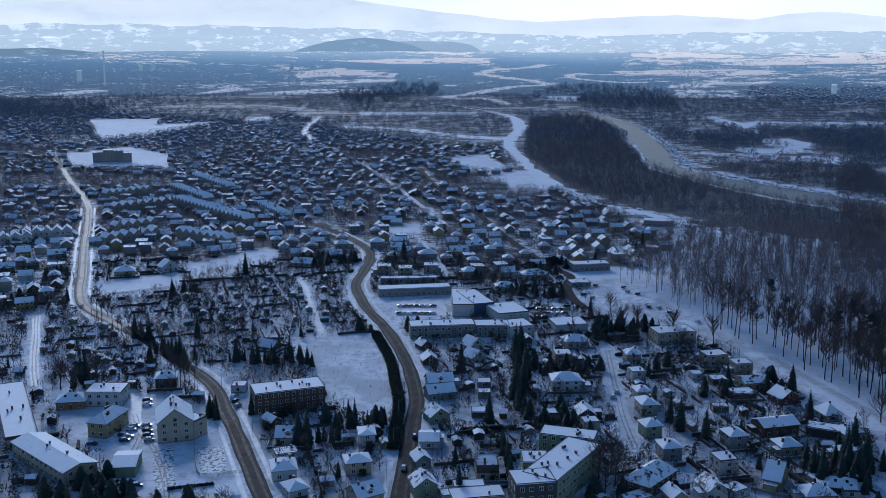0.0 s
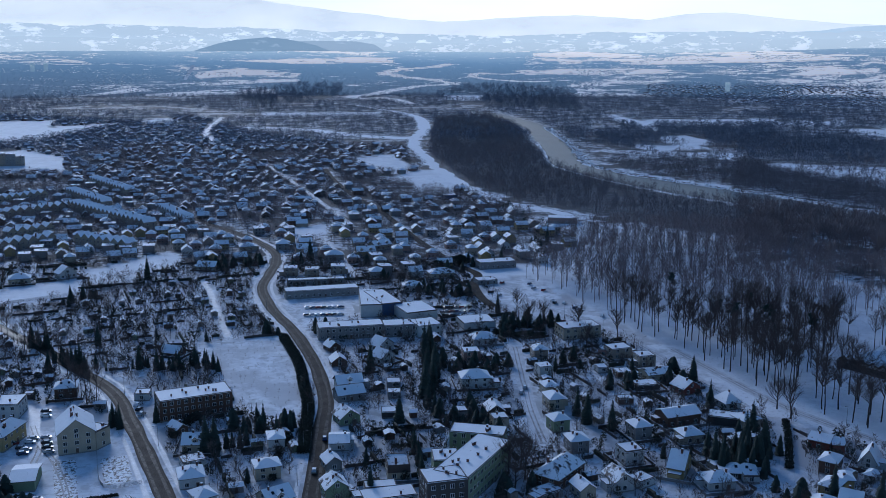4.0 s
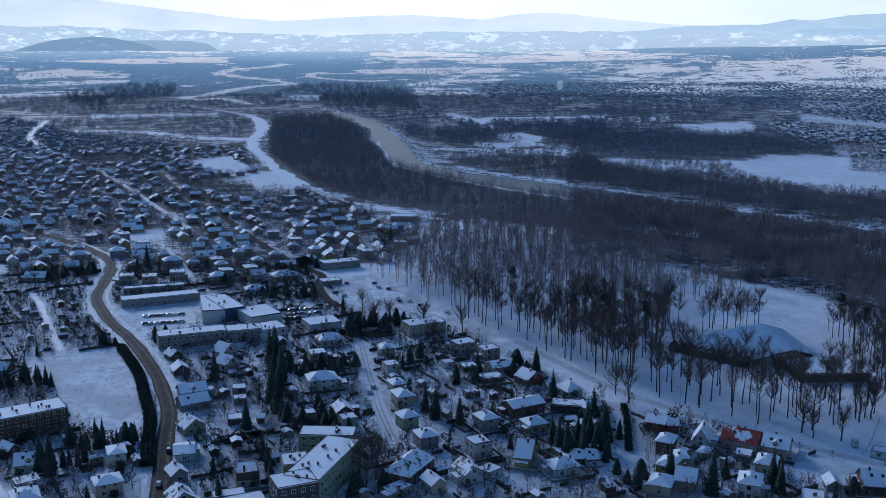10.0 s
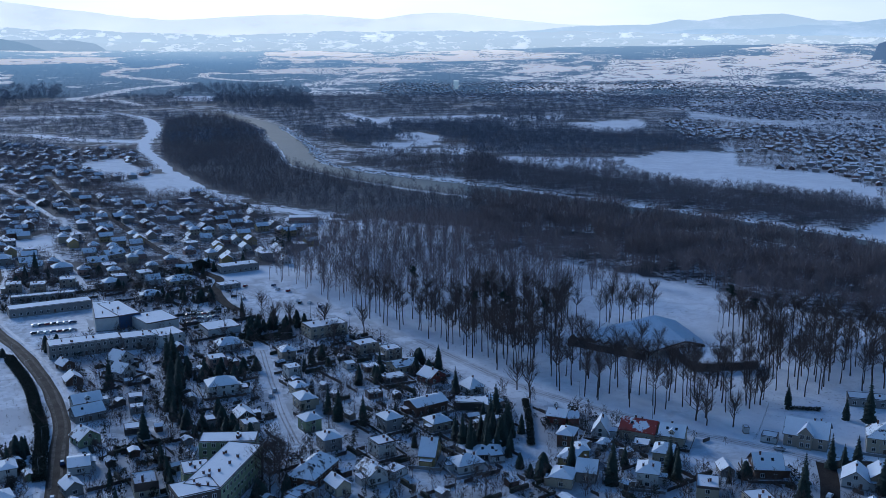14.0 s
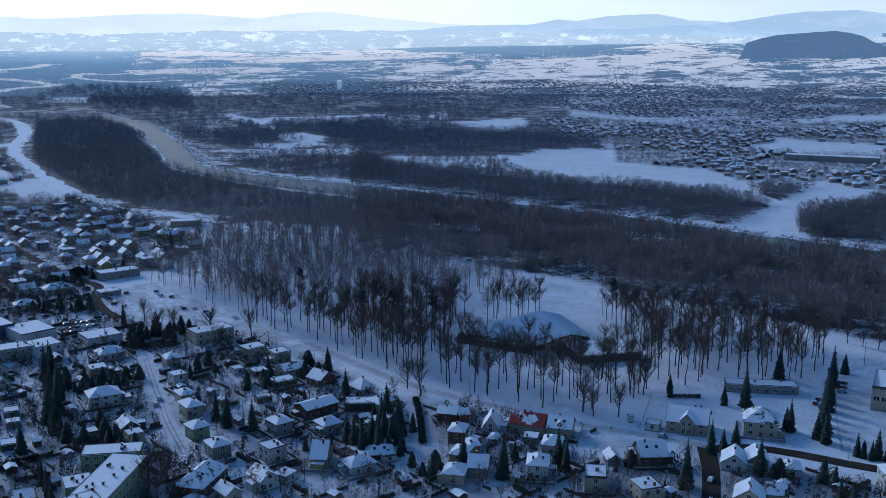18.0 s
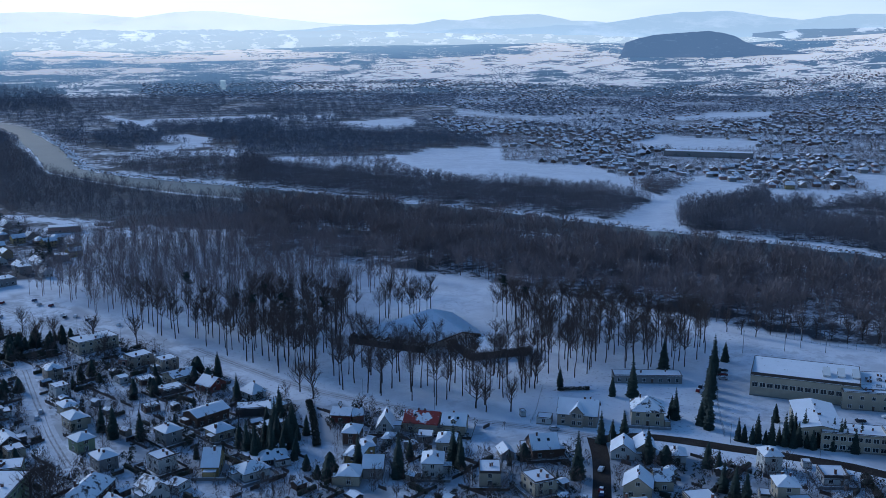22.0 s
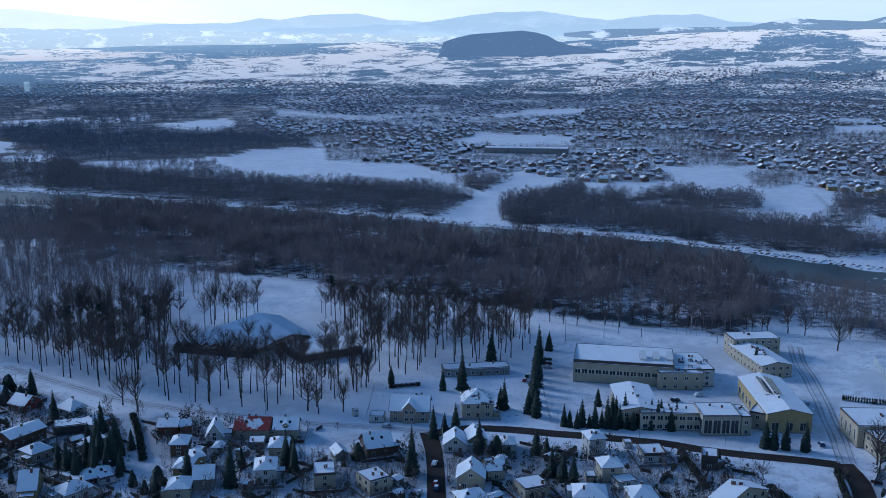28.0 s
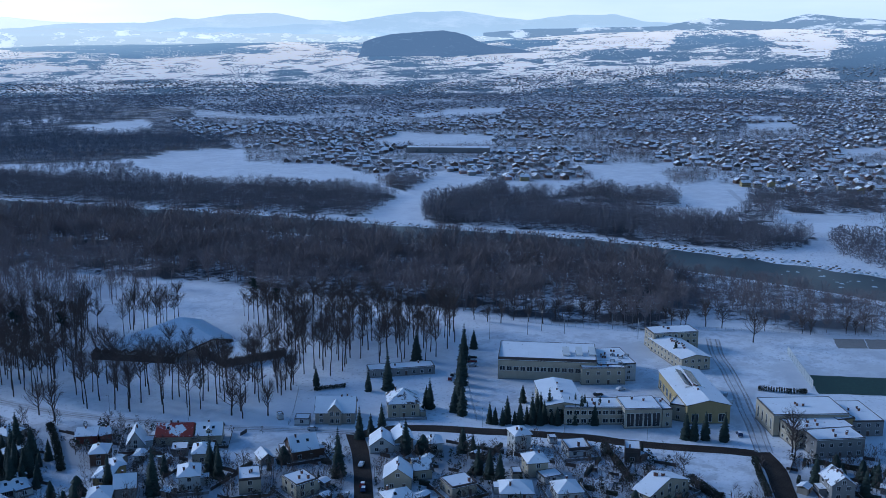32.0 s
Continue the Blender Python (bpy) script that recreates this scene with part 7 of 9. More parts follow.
town(TOWN_A, 19, 101, 110, 12, "many snow-roofed family houses of the town", -0.35)
town(TOWN_LEFT, 17, 107, 22, 18, "snow-roofed family houses west of the main road", -0.5)
town(TOWN_FAR, 21, 102, 0, 12, "many snow-roofed houses of the far suburb", -0.25, 0.85)
town(TOWN_EAST, 18, 108, 14, 12, "snow-roofed family houses beside the flood channel", -0.4)
town(TOWN_ACROSS, 21, 103, 20, 40, "many snow-roofed houses of the village across the river", -0.12)
town(TOWN_ACROSS_FAR, 25, 104, 0, 40, "many snow-roofed houses of the far village", -0.2, 0.75)


# ---- trees and scrub between the houses and over the valley ----
def brush(poly, spacing, seed, lo, hi, label, twigs=24, cut=-0.1, freq=0.02, clear=9.0, mat="wood_far", name="garden_scrub", wide=1.3, coarse=1.2):
    x, y, rng = scatter(poly, spacing, seed, 0.5)
    x, y = outside_lots(x, y)
    keep = [noise.noise((a * freq, b * freq, seed)) > cut and free_of(a, b, clear) and off_road(a, b) for a, b in zip(x, y)]
    x, y = x[keep], y[keep]
    for k in range(2):
        v, t = brush_shape(seed + k, twigs, 1, 0.8, wide, coarse)
        a, b = x[k::2], y[k::2]
        if len(a):
            stuff_of(name, label, "shrubs", v, t, a, b, rng.uniform(lo, hi, len(a)), rng.uniform(0, 6.28, len(a)), [mat])


def sector(r0, r1, a0, a1):
    """A ring segment between two radii and azimuths."""
    n = 16
    arc = [radians(a0 + (a1 - a0) * k / n) for k in range(n + 1)]
    return [(r0 * math.sin(a), r0 * math.cos(a)) for a in arc] + [(r1 * math.sin(a), r1 * math.cos(a)) for a in arc[::-1]]


town_trees = "leafless garden trees and shrubs between the houses"
brush(TOWN_A, 5.4, 201, 0.3, 0.66, town_trees, 24, -0.5, clear=7.0)
brush(TOWN_EAST, 5.4, 211, 0.3, 0.7, town_trees, 26, -0.5, clear=7.0)
brush(TOWN_EAST, 13, 212, 0.4, 0.8, "dark evergreens between the houses", 40, -0.1, 0.03, wide=1.2, coarse=2.0, mat="needles", clear=7.0)
brush(TOWN_LEFT, 6.5, 207, 0.25, 0.5, town_trees, 24, -0.4, clear=7.5)
brush(TOWN_LEFT, 6.0, 217, 0.35, 0.6, "dark evergreens between the houses", 40, 0.15, 0.03, wide=1.4, coarse=2.2, mat="needles", clear=7.0)
brush(TOWN_FAR, 11, 202, 0.4, 0.75, town_trees, 28, -0.5, wide=1.6, coarse=2.2, mat="wood_haze")
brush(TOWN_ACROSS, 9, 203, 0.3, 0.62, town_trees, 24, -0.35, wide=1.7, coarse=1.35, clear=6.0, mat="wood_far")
brush(TOWN_ACROSS_FAR, 19, 204, 0.4, 0.8, town_trees, 20, -0.2, wide=2.0, coarse=2.0, mat="wood_haze")
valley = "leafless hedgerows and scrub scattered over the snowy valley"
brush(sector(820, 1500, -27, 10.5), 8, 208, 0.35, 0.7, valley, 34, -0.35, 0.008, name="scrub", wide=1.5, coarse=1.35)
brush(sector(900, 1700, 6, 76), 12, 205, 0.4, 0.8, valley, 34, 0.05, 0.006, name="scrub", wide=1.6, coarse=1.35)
brush(sector(1500, 2900, -27, 34), 15, 209, 0.45, 0.95, valley, 30, -0.25, 0.005, name="scrub", wide=2.2, coarse=2.2, mat="wood_haze")
brush(sector(1700, 2900, 34, 76), 18, 206, 0.45, 0.9, valley, 28, 0.0, 0.004, name="scrub", wide=2.2, coarse=2.2, mat="wood_haze")
evergreens = "dark evergreens and thickets between distant houses"
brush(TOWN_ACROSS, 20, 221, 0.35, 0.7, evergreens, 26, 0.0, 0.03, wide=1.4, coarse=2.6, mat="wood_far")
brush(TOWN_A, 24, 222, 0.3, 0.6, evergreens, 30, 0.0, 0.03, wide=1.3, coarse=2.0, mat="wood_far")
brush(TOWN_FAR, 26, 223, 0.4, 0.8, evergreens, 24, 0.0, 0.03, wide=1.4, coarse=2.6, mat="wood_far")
brush(TOWN_ACROSS, 12, 231, 0.22, 0.5, evergreens, 26, -0.15, 0.03, wide=1.3, coarse=2.0, mat="needles", clear=6.0)
brush(TOWN_ACROSS_FAR, 17, 232, 0.25, 0.5, evergreens, 18, -0.05, 0.02, wide=1.6, coarse=2.2, mat="wood_mid", clear=6.0)
brush(TOWN_A, 15, 233, 0.22, 0.5, evergreens, 26, -0.05, 0.03, wide=1.2, coarse=2.0, mat="needles", clear=6.5)
belts = "distant dark belts of woodland across the valley"
for gap, seed, lo, hi, bearings, cut in ((17, 241, 0.35, 0.75, (-30, 24), 0.58), (15, 242, 0.25, 0.55, (24, 76), 0.54)):
    bx, by, brng = scatter(sector(2900, 4780, *bearings), gap, seed, 0.5)
    bz = np.array([land_at(a, b) for a, b in zip(bx, by)])
    keep = (far_cover(bx, by, bz) + brng.normal(0, 0.06, len(bx)) > cut) & np.array([off_road(a, b) for a, b in zip(bx, by)], bool)
    bx, by = bx[keep], by[keep]
    for k in range(2):
        v, t = brush_shape(seed + k, 16, 1, 0.6, 2.2, 3.0)
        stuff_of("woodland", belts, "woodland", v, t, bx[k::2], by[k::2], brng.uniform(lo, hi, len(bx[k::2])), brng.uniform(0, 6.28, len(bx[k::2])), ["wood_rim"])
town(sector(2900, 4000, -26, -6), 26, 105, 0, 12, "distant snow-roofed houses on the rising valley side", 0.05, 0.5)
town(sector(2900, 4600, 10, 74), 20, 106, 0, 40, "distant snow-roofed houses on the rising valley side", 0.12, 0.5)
for row in (ROW_A, ROW_B, ROW_C):
    woods("hedgerow", row, 7.0, 231, 0.6, "row of leafless trees along a field", 40, wide=1.3, coarse=1.5)


# ---- ice and stones along the river ----
def bank_pieces(name, line, count, spread, lo, hi, flat, mat, label, seed):
    """Uneven blocks strewn along a bank, joined."""
    c, d = curve_points(line, 4.0)
    rng = np.random.default_rng(seed)
    pick = rng.integers(0, len(c), count)
    off = rng.normal(0, spread, count)
    x, y = c[pick, 0] - d[pick, 1] * off, c[pick, 1] + d[pick, 0] * off
    v = np.array([(-1, -0.7, -0.3), (0.8, -0.9, -0.3), (1.1, 0.6, -0.3), (-0.5, 1.0, -0.3), (-0.7, -0.4, 1), (0.6, -0.5, 0.8), (0.7, 0.4, 1.1), (-0.4, 0.6, 0.7)])
    t = np.array([(4, 5, 6), (4, 6, 7), (0, 1, 5), (0, 5, 4), (1, 2, 6), (1, 6, 5), (2, 3, 7), (2, 7, 6), (3, 0, 4), (3, 4, 7)])
    size = rng.uniform(lo, hi, count)
    stuff_of(name, label, "river bank", v, t, x, y, size, rng.uniform(0, 6.28, count), [mat], tall=size * flat)


bank_pieces("bank_stones", FAR_BANK, 1500, 4.0, 0.4, 1.5, 0.6, "gravel_dark", "dark stones and driftwood along the snowy river bank", 301)
bank_pieces("ice_blocks", FAR_BANK, 1300, 3.5, 0.5, 2.0, 0.5, "ice", "broken shelf ice piled along the river bank", 302)
bank_pieces("bank_stones", NEAR_BANK, 500, 2.0, 0.3, 0.9, 0.6, "gravel_dark", "dark stones along the near river bank", 303)
bank_pieces("ice_floes", [(640, 270), (636, 225), (633, 190), (628, 150)], 34, 9.0, 0.8, 2.6, 0.12, "ice", "small ice floes drifting on the river", 304)

# ---- hedges ----
def hedge(pts, width, height, label):
    """A ragged row of evergreen leaves along a line."""
    c, d = curve_points(pts, 0.9)
    rng = np.random.default_rng(int(abs(c[0, 0]) * 7 + abs(c[0, 1])))
    n = int(len(c) * 70 * max(1.0, width * height / 6))
    k = rng.integers(0, len(c), n)
    across = rng.uniform(-0.5, 0.5, n) * width
    z = height * rng.uniform(0.02, 1.0, n) ** 0.8 * (1 - 0.35 * (np.abs(across) / width * 2) ** 3)
    p = np.stack([c[k, 0] - d[k, 1] * across + rng.uniform(-0.5, 0.5, n), c[k, 1] + d[k, 0] * across, z], 1)
    a = rng.normal(0, 1, (n, 3))
    a /= np.linalg.norm(a, axis=1)[:, None]
    b = np.cross(a, rng.normal(0, 1, (n, 3)))
    b /= np.linalg.norm(b, axis=1)[:, None]
    s = rng.uniform(0.16, 0.42, n)[:, None]
    v = np.stack([p - a * s, p + a * s, p + b * s * 1.3], 1).reshape(-1, 3)
    v[:, 2] = np.maximum(v[:, 2], 0.0)
    me = mesh_of_arrays("hedge", v, np.arange(3 * n).reshape(-1, 3), ["hedge"])
    return tagged(new("hedge", me), label, "hedge", "hedges")

# ---- single trees, hedges and park woods placed one by one ----
spruce(-129, 643, 1.00)
spruce(-54, 357, 1.15)
spruce(-51, 358, 1.10)
spruce(-27, 694, 1.10)
spruce(9, 448, 0.90)
spruce(94, 374, 1.20)
spruce(92, 383, 0.80)
spruce(102, 366, 1.00)
spruce(154, 421, 1.15)
spruce(156, 358, 1.10)
spruce(-159, 428, 1.10)
spruce(-159, 431, 0.90)
spruce(19, 382, 1.20)
spruce(131, 339, 0.80)
spruce(130, 329, 0.95)
spruce(138, 341, 0.75)
spruce(133, 325, 0.90)
spruce(139, 334, 0.80)
spruce(139, 327, 0.95)
spruce(145, 336, 0.75)
spruce(142, 324, 0.90)
spruce(148, 331, 0.80)
spruce(153, 339, 0.95)
spruce(134, 335, 0.75)
spruce(136, 321, 0.90)
thuja(-47, 361, 1.20)
thuja(-45, 362, 1.00)
thuja(-42, 361, 1.10)
thuja(-40, 364, 1.20)
thuja(-38, 387, 1.00)
thuja(-35, 383, 1.10)
thuja(-29, 371, 1.20)
thuja(-27, 374, 1.00)
thuja(-24, 376, 1.10)
thuja(-23, 380, 1.20)
thuja(5, 343, 1.00)
thuja(6, 321, 1.10)
thuja(6, 318, 1.20)
thuja(20, 382, 1.00)
thuja(-93, 387, 1.10)
thuja(-92, 388, 1.20)
thuja(-95, 386, 1.00)
thuja(130, 436, 1.10)
thuja(-19, 674, 1.20)
spruce(-95, 390, 0.80)
spruce(-91, 384, 0.60)
spruce(-158, 498, 0.90)
spruce(-154, 495, 0.70)
spruce(-138, 477, 0.80)
spruce(-134, 471, 0.60)
spruce(-127, 461, 0.90)
spruce(-122, 456, 0.70)
spruce(-71, 393, 0.80)
spruce(-78, 390, 0.60)
spruce(-33, 683, 0.90)
spruce(-220, 572, 0.70)
spruce(-242, 559, 0.80)
spruce(-167, 604, 0.60)
spruce(-126, 498, 0.90)
spruce(83, 544, 0.70)
spruce(105, 675, 0.80)
spruce(135, 723, 0.60)
spruce(149, 734, 0.90)
spruce(141, 717, 0.70)
spruce(82, 675, 0.80)
spruce(112, 709, 0.60)
thuja(39, 482, 1.30)
thuja(40, 470, 1.10)
thuja(37, 459, 1.40)
thuja(38, 448, 1.30)
thuja(35, 437, 1.10)
thuja(36, 427, 1.40)
thuja(34, 418, 1.30)
thuja(35, 408, 1.10)
thuja(32, 399, 1.40)
thuja(34, 391, 1.30)
thuja(23, 356, 1.10)
thuja(23, 350, 1.30)
thuja(24, 344, 1.10)
thuja(24, 339, 1.30)
thuja(24, 333, 1.10)
thuja(24, 328, 1.30)
thuja(24, 323, 1.10)
thuja(24, 318, 1.30)
spruce(367, 312, 1.05)
spruce(348, 302, 1.20)
spruce(337, 294, 1.10)
spruce(330, 287, 1.05)
spruce(322, 281, 1.20)
spruce(315, 276, 1.10)
spruce(308, 270, 1.05)
spruce(302, 264, 1.20)
spruce(294, 256, 1.10)
spruce(295, 261, 1.05)
spruce(295, 242, 0.62)
spruce(296, 240, 0.75)
spruce(297, 237, 0.55)
spruce(300, 237, 0.80)
spruce(301, 234, 0.62)
spruce(302, 232, 0.75)
spruce(305, 231, 0.55)
spruce(306, 229, 0.80)
spruce(307, 226, 0.62)
spruce(310, 226, 0.75)
spruce(311, 223, 0.55)
spruce(312, 221, 0.80)
spruce(315, 221, 0.62)
spruce(316, 218, 0.75)
spruce(317, 216, 0.55)
spruce(320, 215, 0.80)
spruce(321, 213, 0.62)
spruce(322, 210, 0.75)
spruce(323, 247, 0.85)
spruce(168, 284, 1.10)
spruce(180, 296, 0.80)
spruce(159, 297, 0.95)
spruce(219, 249, 0.85)
spruce(295, 300, 1.10)
spruce(288, 305, 0.80)
spruce(291, 273, 0.95)
spruce(291, 271, 0.85)
spruce(266, 231, 1.10)
spruce(266, 226, 0.80)
spruce(255, 214, 0.95)
spruce(255, 209, 0.85)
spruce(334, 176, 1.10)
spruce(335, 173, 0.80)
spruce(338, 170, 0.95)
spruce(342, 164, 0.85)
spruce(334, 320, 1.10)
spruce(254, 268, 0.80)
spruce(259, 267, 0.95)
spruce(249, 269, 0.85)
spruce(251, 246, 1.10)
spruce(192, 282, 0.80)
spruce(191, 284, 0.95)
spruce(191, 279, 0.85)
spruce(326, 122, 1.10)
spruce(340, 106, 0.80)
spruce(329, 106, 0.95)
spruce(416, 227, 0.85)
spruce(221, 250, 1.10)
spruce(277, 327, 0.80)
spruce(256, 205, 0.95)
pine(206, 454, 0.80)
pine(211, 476, 0.90)
pine(227, 459, 1.00)
pine(212, 449, 0.80)
pine(329, 440, 0.90)
pine(334, 427, 1.00)
pine(196, 479, 0.80)
pine(195, 501, 0.90)
pine(200, 491, 0.90)
pine(211, 501, 0.90)
pine(212, 472, 0.90)
pine(183, 545, 0.90)
broad_tree(472, 214, 1.00)
broad_tree(482, 246, 0.90)
broad_tree(485, 238, 0.80)
broad_tree(178, 372, 1.00)
broad_tree(177, 383, 0.90)
broad_tree(231, 319, 0.80)
broad_tree(230, 325, 1.00)
broad_tree(240, 314, 0.90)
broad_tree(344, 137, 0.80)
broad_tree(349, 140, 1.00)
broad_tree(266, 331, 0.90)
broad_tree(259, 329, 0.80)
spruce(150, 357, 0.70)
spruce(149, 347, 0.85)
spruce(154, 352, 0.60)
spruce(151, 339, 0.70)
spruce(156, 345, 0.85)
spruce(153, 334, 0.60)
spruce(143, 336, 0.70)
spruce(145, 329, 0.85)
spruce(147, 323, 0.60)
spruce(140, 326, 0.70)
spruce(158, 337, 0.85)
broad_tree(-167, 419, 0.90)
broad_tree(-160, 415, 0.80)
broad_tree(-152, 422, 1.00)
broad_tree(60, 324, 0.90)
broad_tree(55, 315, 0.80)
broad_tree(55, 329, 1.00)
broad_tree(60, 333, 0.90)
broad_tree(118, 476, 0.80)
broad_tree(119, 500, 1.00)
broad_tree(138, 491, 0.90)
broad_tree(94, 544, 0.80)
broad_tree(94, 510, 1.00)
broad_tree(104, 516, 0.90)
broad_tree(-89, 461, 0.80)
park_tree(-195, 541, 0.62)
park_tree(-190, 534, 0.70)
park_tree(-185, 527, 0.55)
park_tree(-180, 521, 0.62)
park_tree(-175, 514, 0.70)
park_tree(-170, 508, 0.55)
park_tree(-166, 502, 0.62)
park_tree(-161, 496, 0.70)
park_tree(-157, 490, 0.55)
park_tree(-152, 484, 0.62)
park_tree(-148, 478, 0.70)
park_tree(-123, 437, 0.70)
park_tree(-117, 421, 0.80)
park_tree(-115, 421, 0.70)
park_tree(-111, 414, 0.80)
park_tree(-113, 428, 0.70)
park_tree(-107, 414, 0.80)
park_tree(-129, 452, 0.70)
park_tree(-135, 461, 0.80)
broad_tree(407, 346, 0.70)
broad_tree(409, 338, 0.60)
broad_tree(412, 331, 0.80)
broad_tree(422, 330, 0.70)
broad_tree(425, 322, 0.60)
broad_tree(427, 314, 0.80)
broad_tree(437, 313, 0.70)
broad_tree(440, 306, 0.60)
broad_tree(442, 298, 0.80)
broad_tree(453, 297, 0.70)
broad_tree(455, 289, 0.60)
broad_tree(457, 282, 0.80)
broad_tree(468, 280, 0.70)
broad_tree(470, 273, 0.60)
broad_tree(504, 202, 0.62)
broad_tree(505, 198, 0.50)
broad_tree(520, 185, 0.62)
broad_tree(522, 181, 0.50)
broad_tree(532, 180, 0.62)
broad_tree(475, 257, 0.50)
broad_tree(475, 254, 0.62)
broad_tree(473, 265, 0.50)
broad_tree(472, 261, 0.62)
broad_tree(496, 219, 0.50)
hedge([(-34, 501), (-25, 461), (-21, 429), (-18, 400), (-18, 372), (-18, 353)], 4.5, 3.5, "tall dark hedge along the road verge")
hedge([(8, 372), (18, 373), (29, 374)], 1.5, 2, "clipped dark hedge across a snowy garden")
hedge([(75, 502), (87, 494), (100, 494)], 4, 3, "dark shrubs beside the parking ground")
hedge([(-28, 330), (-27, 353), (-24, 369)], 2.5, 2.5, "dark evergreen hedge in a garden")
hedge([(15, 356), (26, 356)], 1.2, 1.8, "clipped dark hedge across a snowy garden")
hedge([(-156, 420), (-169, 443), (-162, 420)], 2, 2, "dark evergreen hedge in a garden")
hedge([(406, 180), (412, 168), (416, 163)], 2.5, 2, "clipped hedge behind a flat-roofed building")
hedge([(332, 147), (320, 139), (307, 130)], 2.2, 2.2, "snow-dusted hedge beside the street")
hedge([(174, 368), (166, 347), (156, 324)], 2.5, 2, "dark hedge beside a lane")
hedge([(306, 195), (296, 183), (287, 172)], 2.5, 2, "dark hedge between gardens")
hedge([(301, 156), (296, 147), (294, 141)], 4, 2.5, "dense dark garden shrubs")
hedge([(273, 323), (285, 317)], 2, 1.5, "low hedge in the villa garden")
hedge([(-93, 319), (-79, 323)], 0.8, 1, "low dark hedge beside the yard")
hedge([(59, 657), (78, 675)], 8, 6, "dense dark evergreens between houses")
hedge([(-69, 372), (-61, 400)], 3, 3, "dark evergreen hedge in a garden")

def grove(line, count, spread, lo, hi, seed):
    """Evergreens standing close together along a line."""
    rnd = random.Random(seed)
    c, d = curve_points(line, 1.0)
    for k in range(count):
        i = rnd.randrange(len(c))
        off = rnd.uniform(-spread, spread)
        (thuja if rnd.random() < 0.55 else spruce)(c[i, 0] - d[i, 1] * off, c[i, 1] + d[i, 0] * off, rnd.uniform(lo, hi))


grove([(-98, 463), (-83, 455), (-71, 461), (-59, 450)], 22, 4.0, 0.55, 0.9, 401)
grove([(-155, 500), (-140, 477), (-126, 458)], 20, 4.0, 0.5, 0.85, 402)
grove([(134, 322), (142, 332), (152, 344)], 22, 6.0, 0.8, 1.1, 403)
grove([(312, 232), (319, 224), (328, 211)], 22, 1.6, 0.7, 0.95, 405)
grove([(37, 480), (36, 440), (33, 395)], 16, 2.5, 0.8, 1.3, 404)

# ---- gardens ----
def clear_of_buildings(x, y, gap):
    """True where no building's footprint lies within gap metres."""
    dx, dy = x - FOOT[:, 0], y - FOOT[:, 1]
    u, w = dx * FOOT[:, 2] + dy * FOOT[:, 3], -dx * FOOT[:, 3] + dy * FOOT[:, 2]
    return bool(np.all((np.abs(u) > FOOT[:, 4] / 2 + gap) | (np.abs(w) > FOOT[:, 5] / 2 + gap)))


FOOT = np.array([(x, y, math.cos(radians(r)), math.sin(radians(r)), w, d) for x, y, r, w, d in FOOTPRINTS])
OPEN = (FIELD, YARD, COURTYARD, SCHOOLYARD, PADDOCK, LAWN, OPEN_LOT) + tuple(LOTS)


def in_open(x, y):
    return any(inside(p, np.array([x]), np.array([y]))[0] for p in OPEN)


def garden_spots(poly, spacing, seed, cut, gap):
    x, y, rng = scatter(poly, spacing, seed, 0.5)
    keep = np.ones(len(x), bool)
    for p in OPEN:
        keep &= ~inside(p, x, y)
    x, y = x[keep], y[keep]
    return [(a, b) for a, b in zip(x, y) if noise.noise((a * 0.03, b * 0.03, seed)) > cut and off_road(a, b, 1.5) and clear_of_buildings(a, b, gap)], rng


def garden_stuff(poly, spacing, seed, cut, lo, hi, twigs, mat, label, name="garden_shrubs", gap=1.0, coarse=1.2, wide=1.2):
    spots, rng = garden_spots(poly, spacing, seed, cut, gap)
    s = np.array(spots)
    for k in range(3):
        v, t = brush_shape(seed + k, twigs, 1, 1.0, wide, coarse)
        a = s[k::3]
        stuff_of(name, label, "shrubs", v, t, a[:, 0], a[:, 1], rng.uniform(lo, hi, len(a)), rng.uniform(0, 6.28, len(a)), [mat])


garden_stuff(NEAR_TOWN, 3.6, 301, 0.0, 0.10, 0.26, 40, "twig", "leafless garden shrubs poking through the snow", coarse=1.6)
garden_stuff(NEAR_TOWN, 5.6, 307, -0.05, 0.12, 0.28, 70, "hedge", "dark evergreen shrubs in the gardens", coarse=3.0, wide=1.5)
garden_stuff(NEAR_TOWN, 6.4, 302, -0.3, 0.28, 0.52, 60, "twig", "leafless garden trees between the houses", "garden_trees", 2.0)
for poly, seed in ((ALLOTMENTS_A, 303), (ALLOTMENTS_B, 304)):
    garden_stuff(poly, 5.2, seed, -0.2, 0.10, 0.32, 48, "twig", "leafless fruit bushes of the allotment gardens")
spots, rng = garden_spots(NEAR_TOWN, 21, 305, -0.3, 3.0)
for a, b in spots[:150]:
    garden_tree(a, b, rng.uniform(0.8, 1.3))
spots, rng = garden_spots(NEAR_TOWN, 26, 306, -0.2, 2.0)
for a, b in spots[:56]:
    (thuja if rng.random() < 0.7 else spruce)(a, b, rng.uniform(0.45, 0.95))


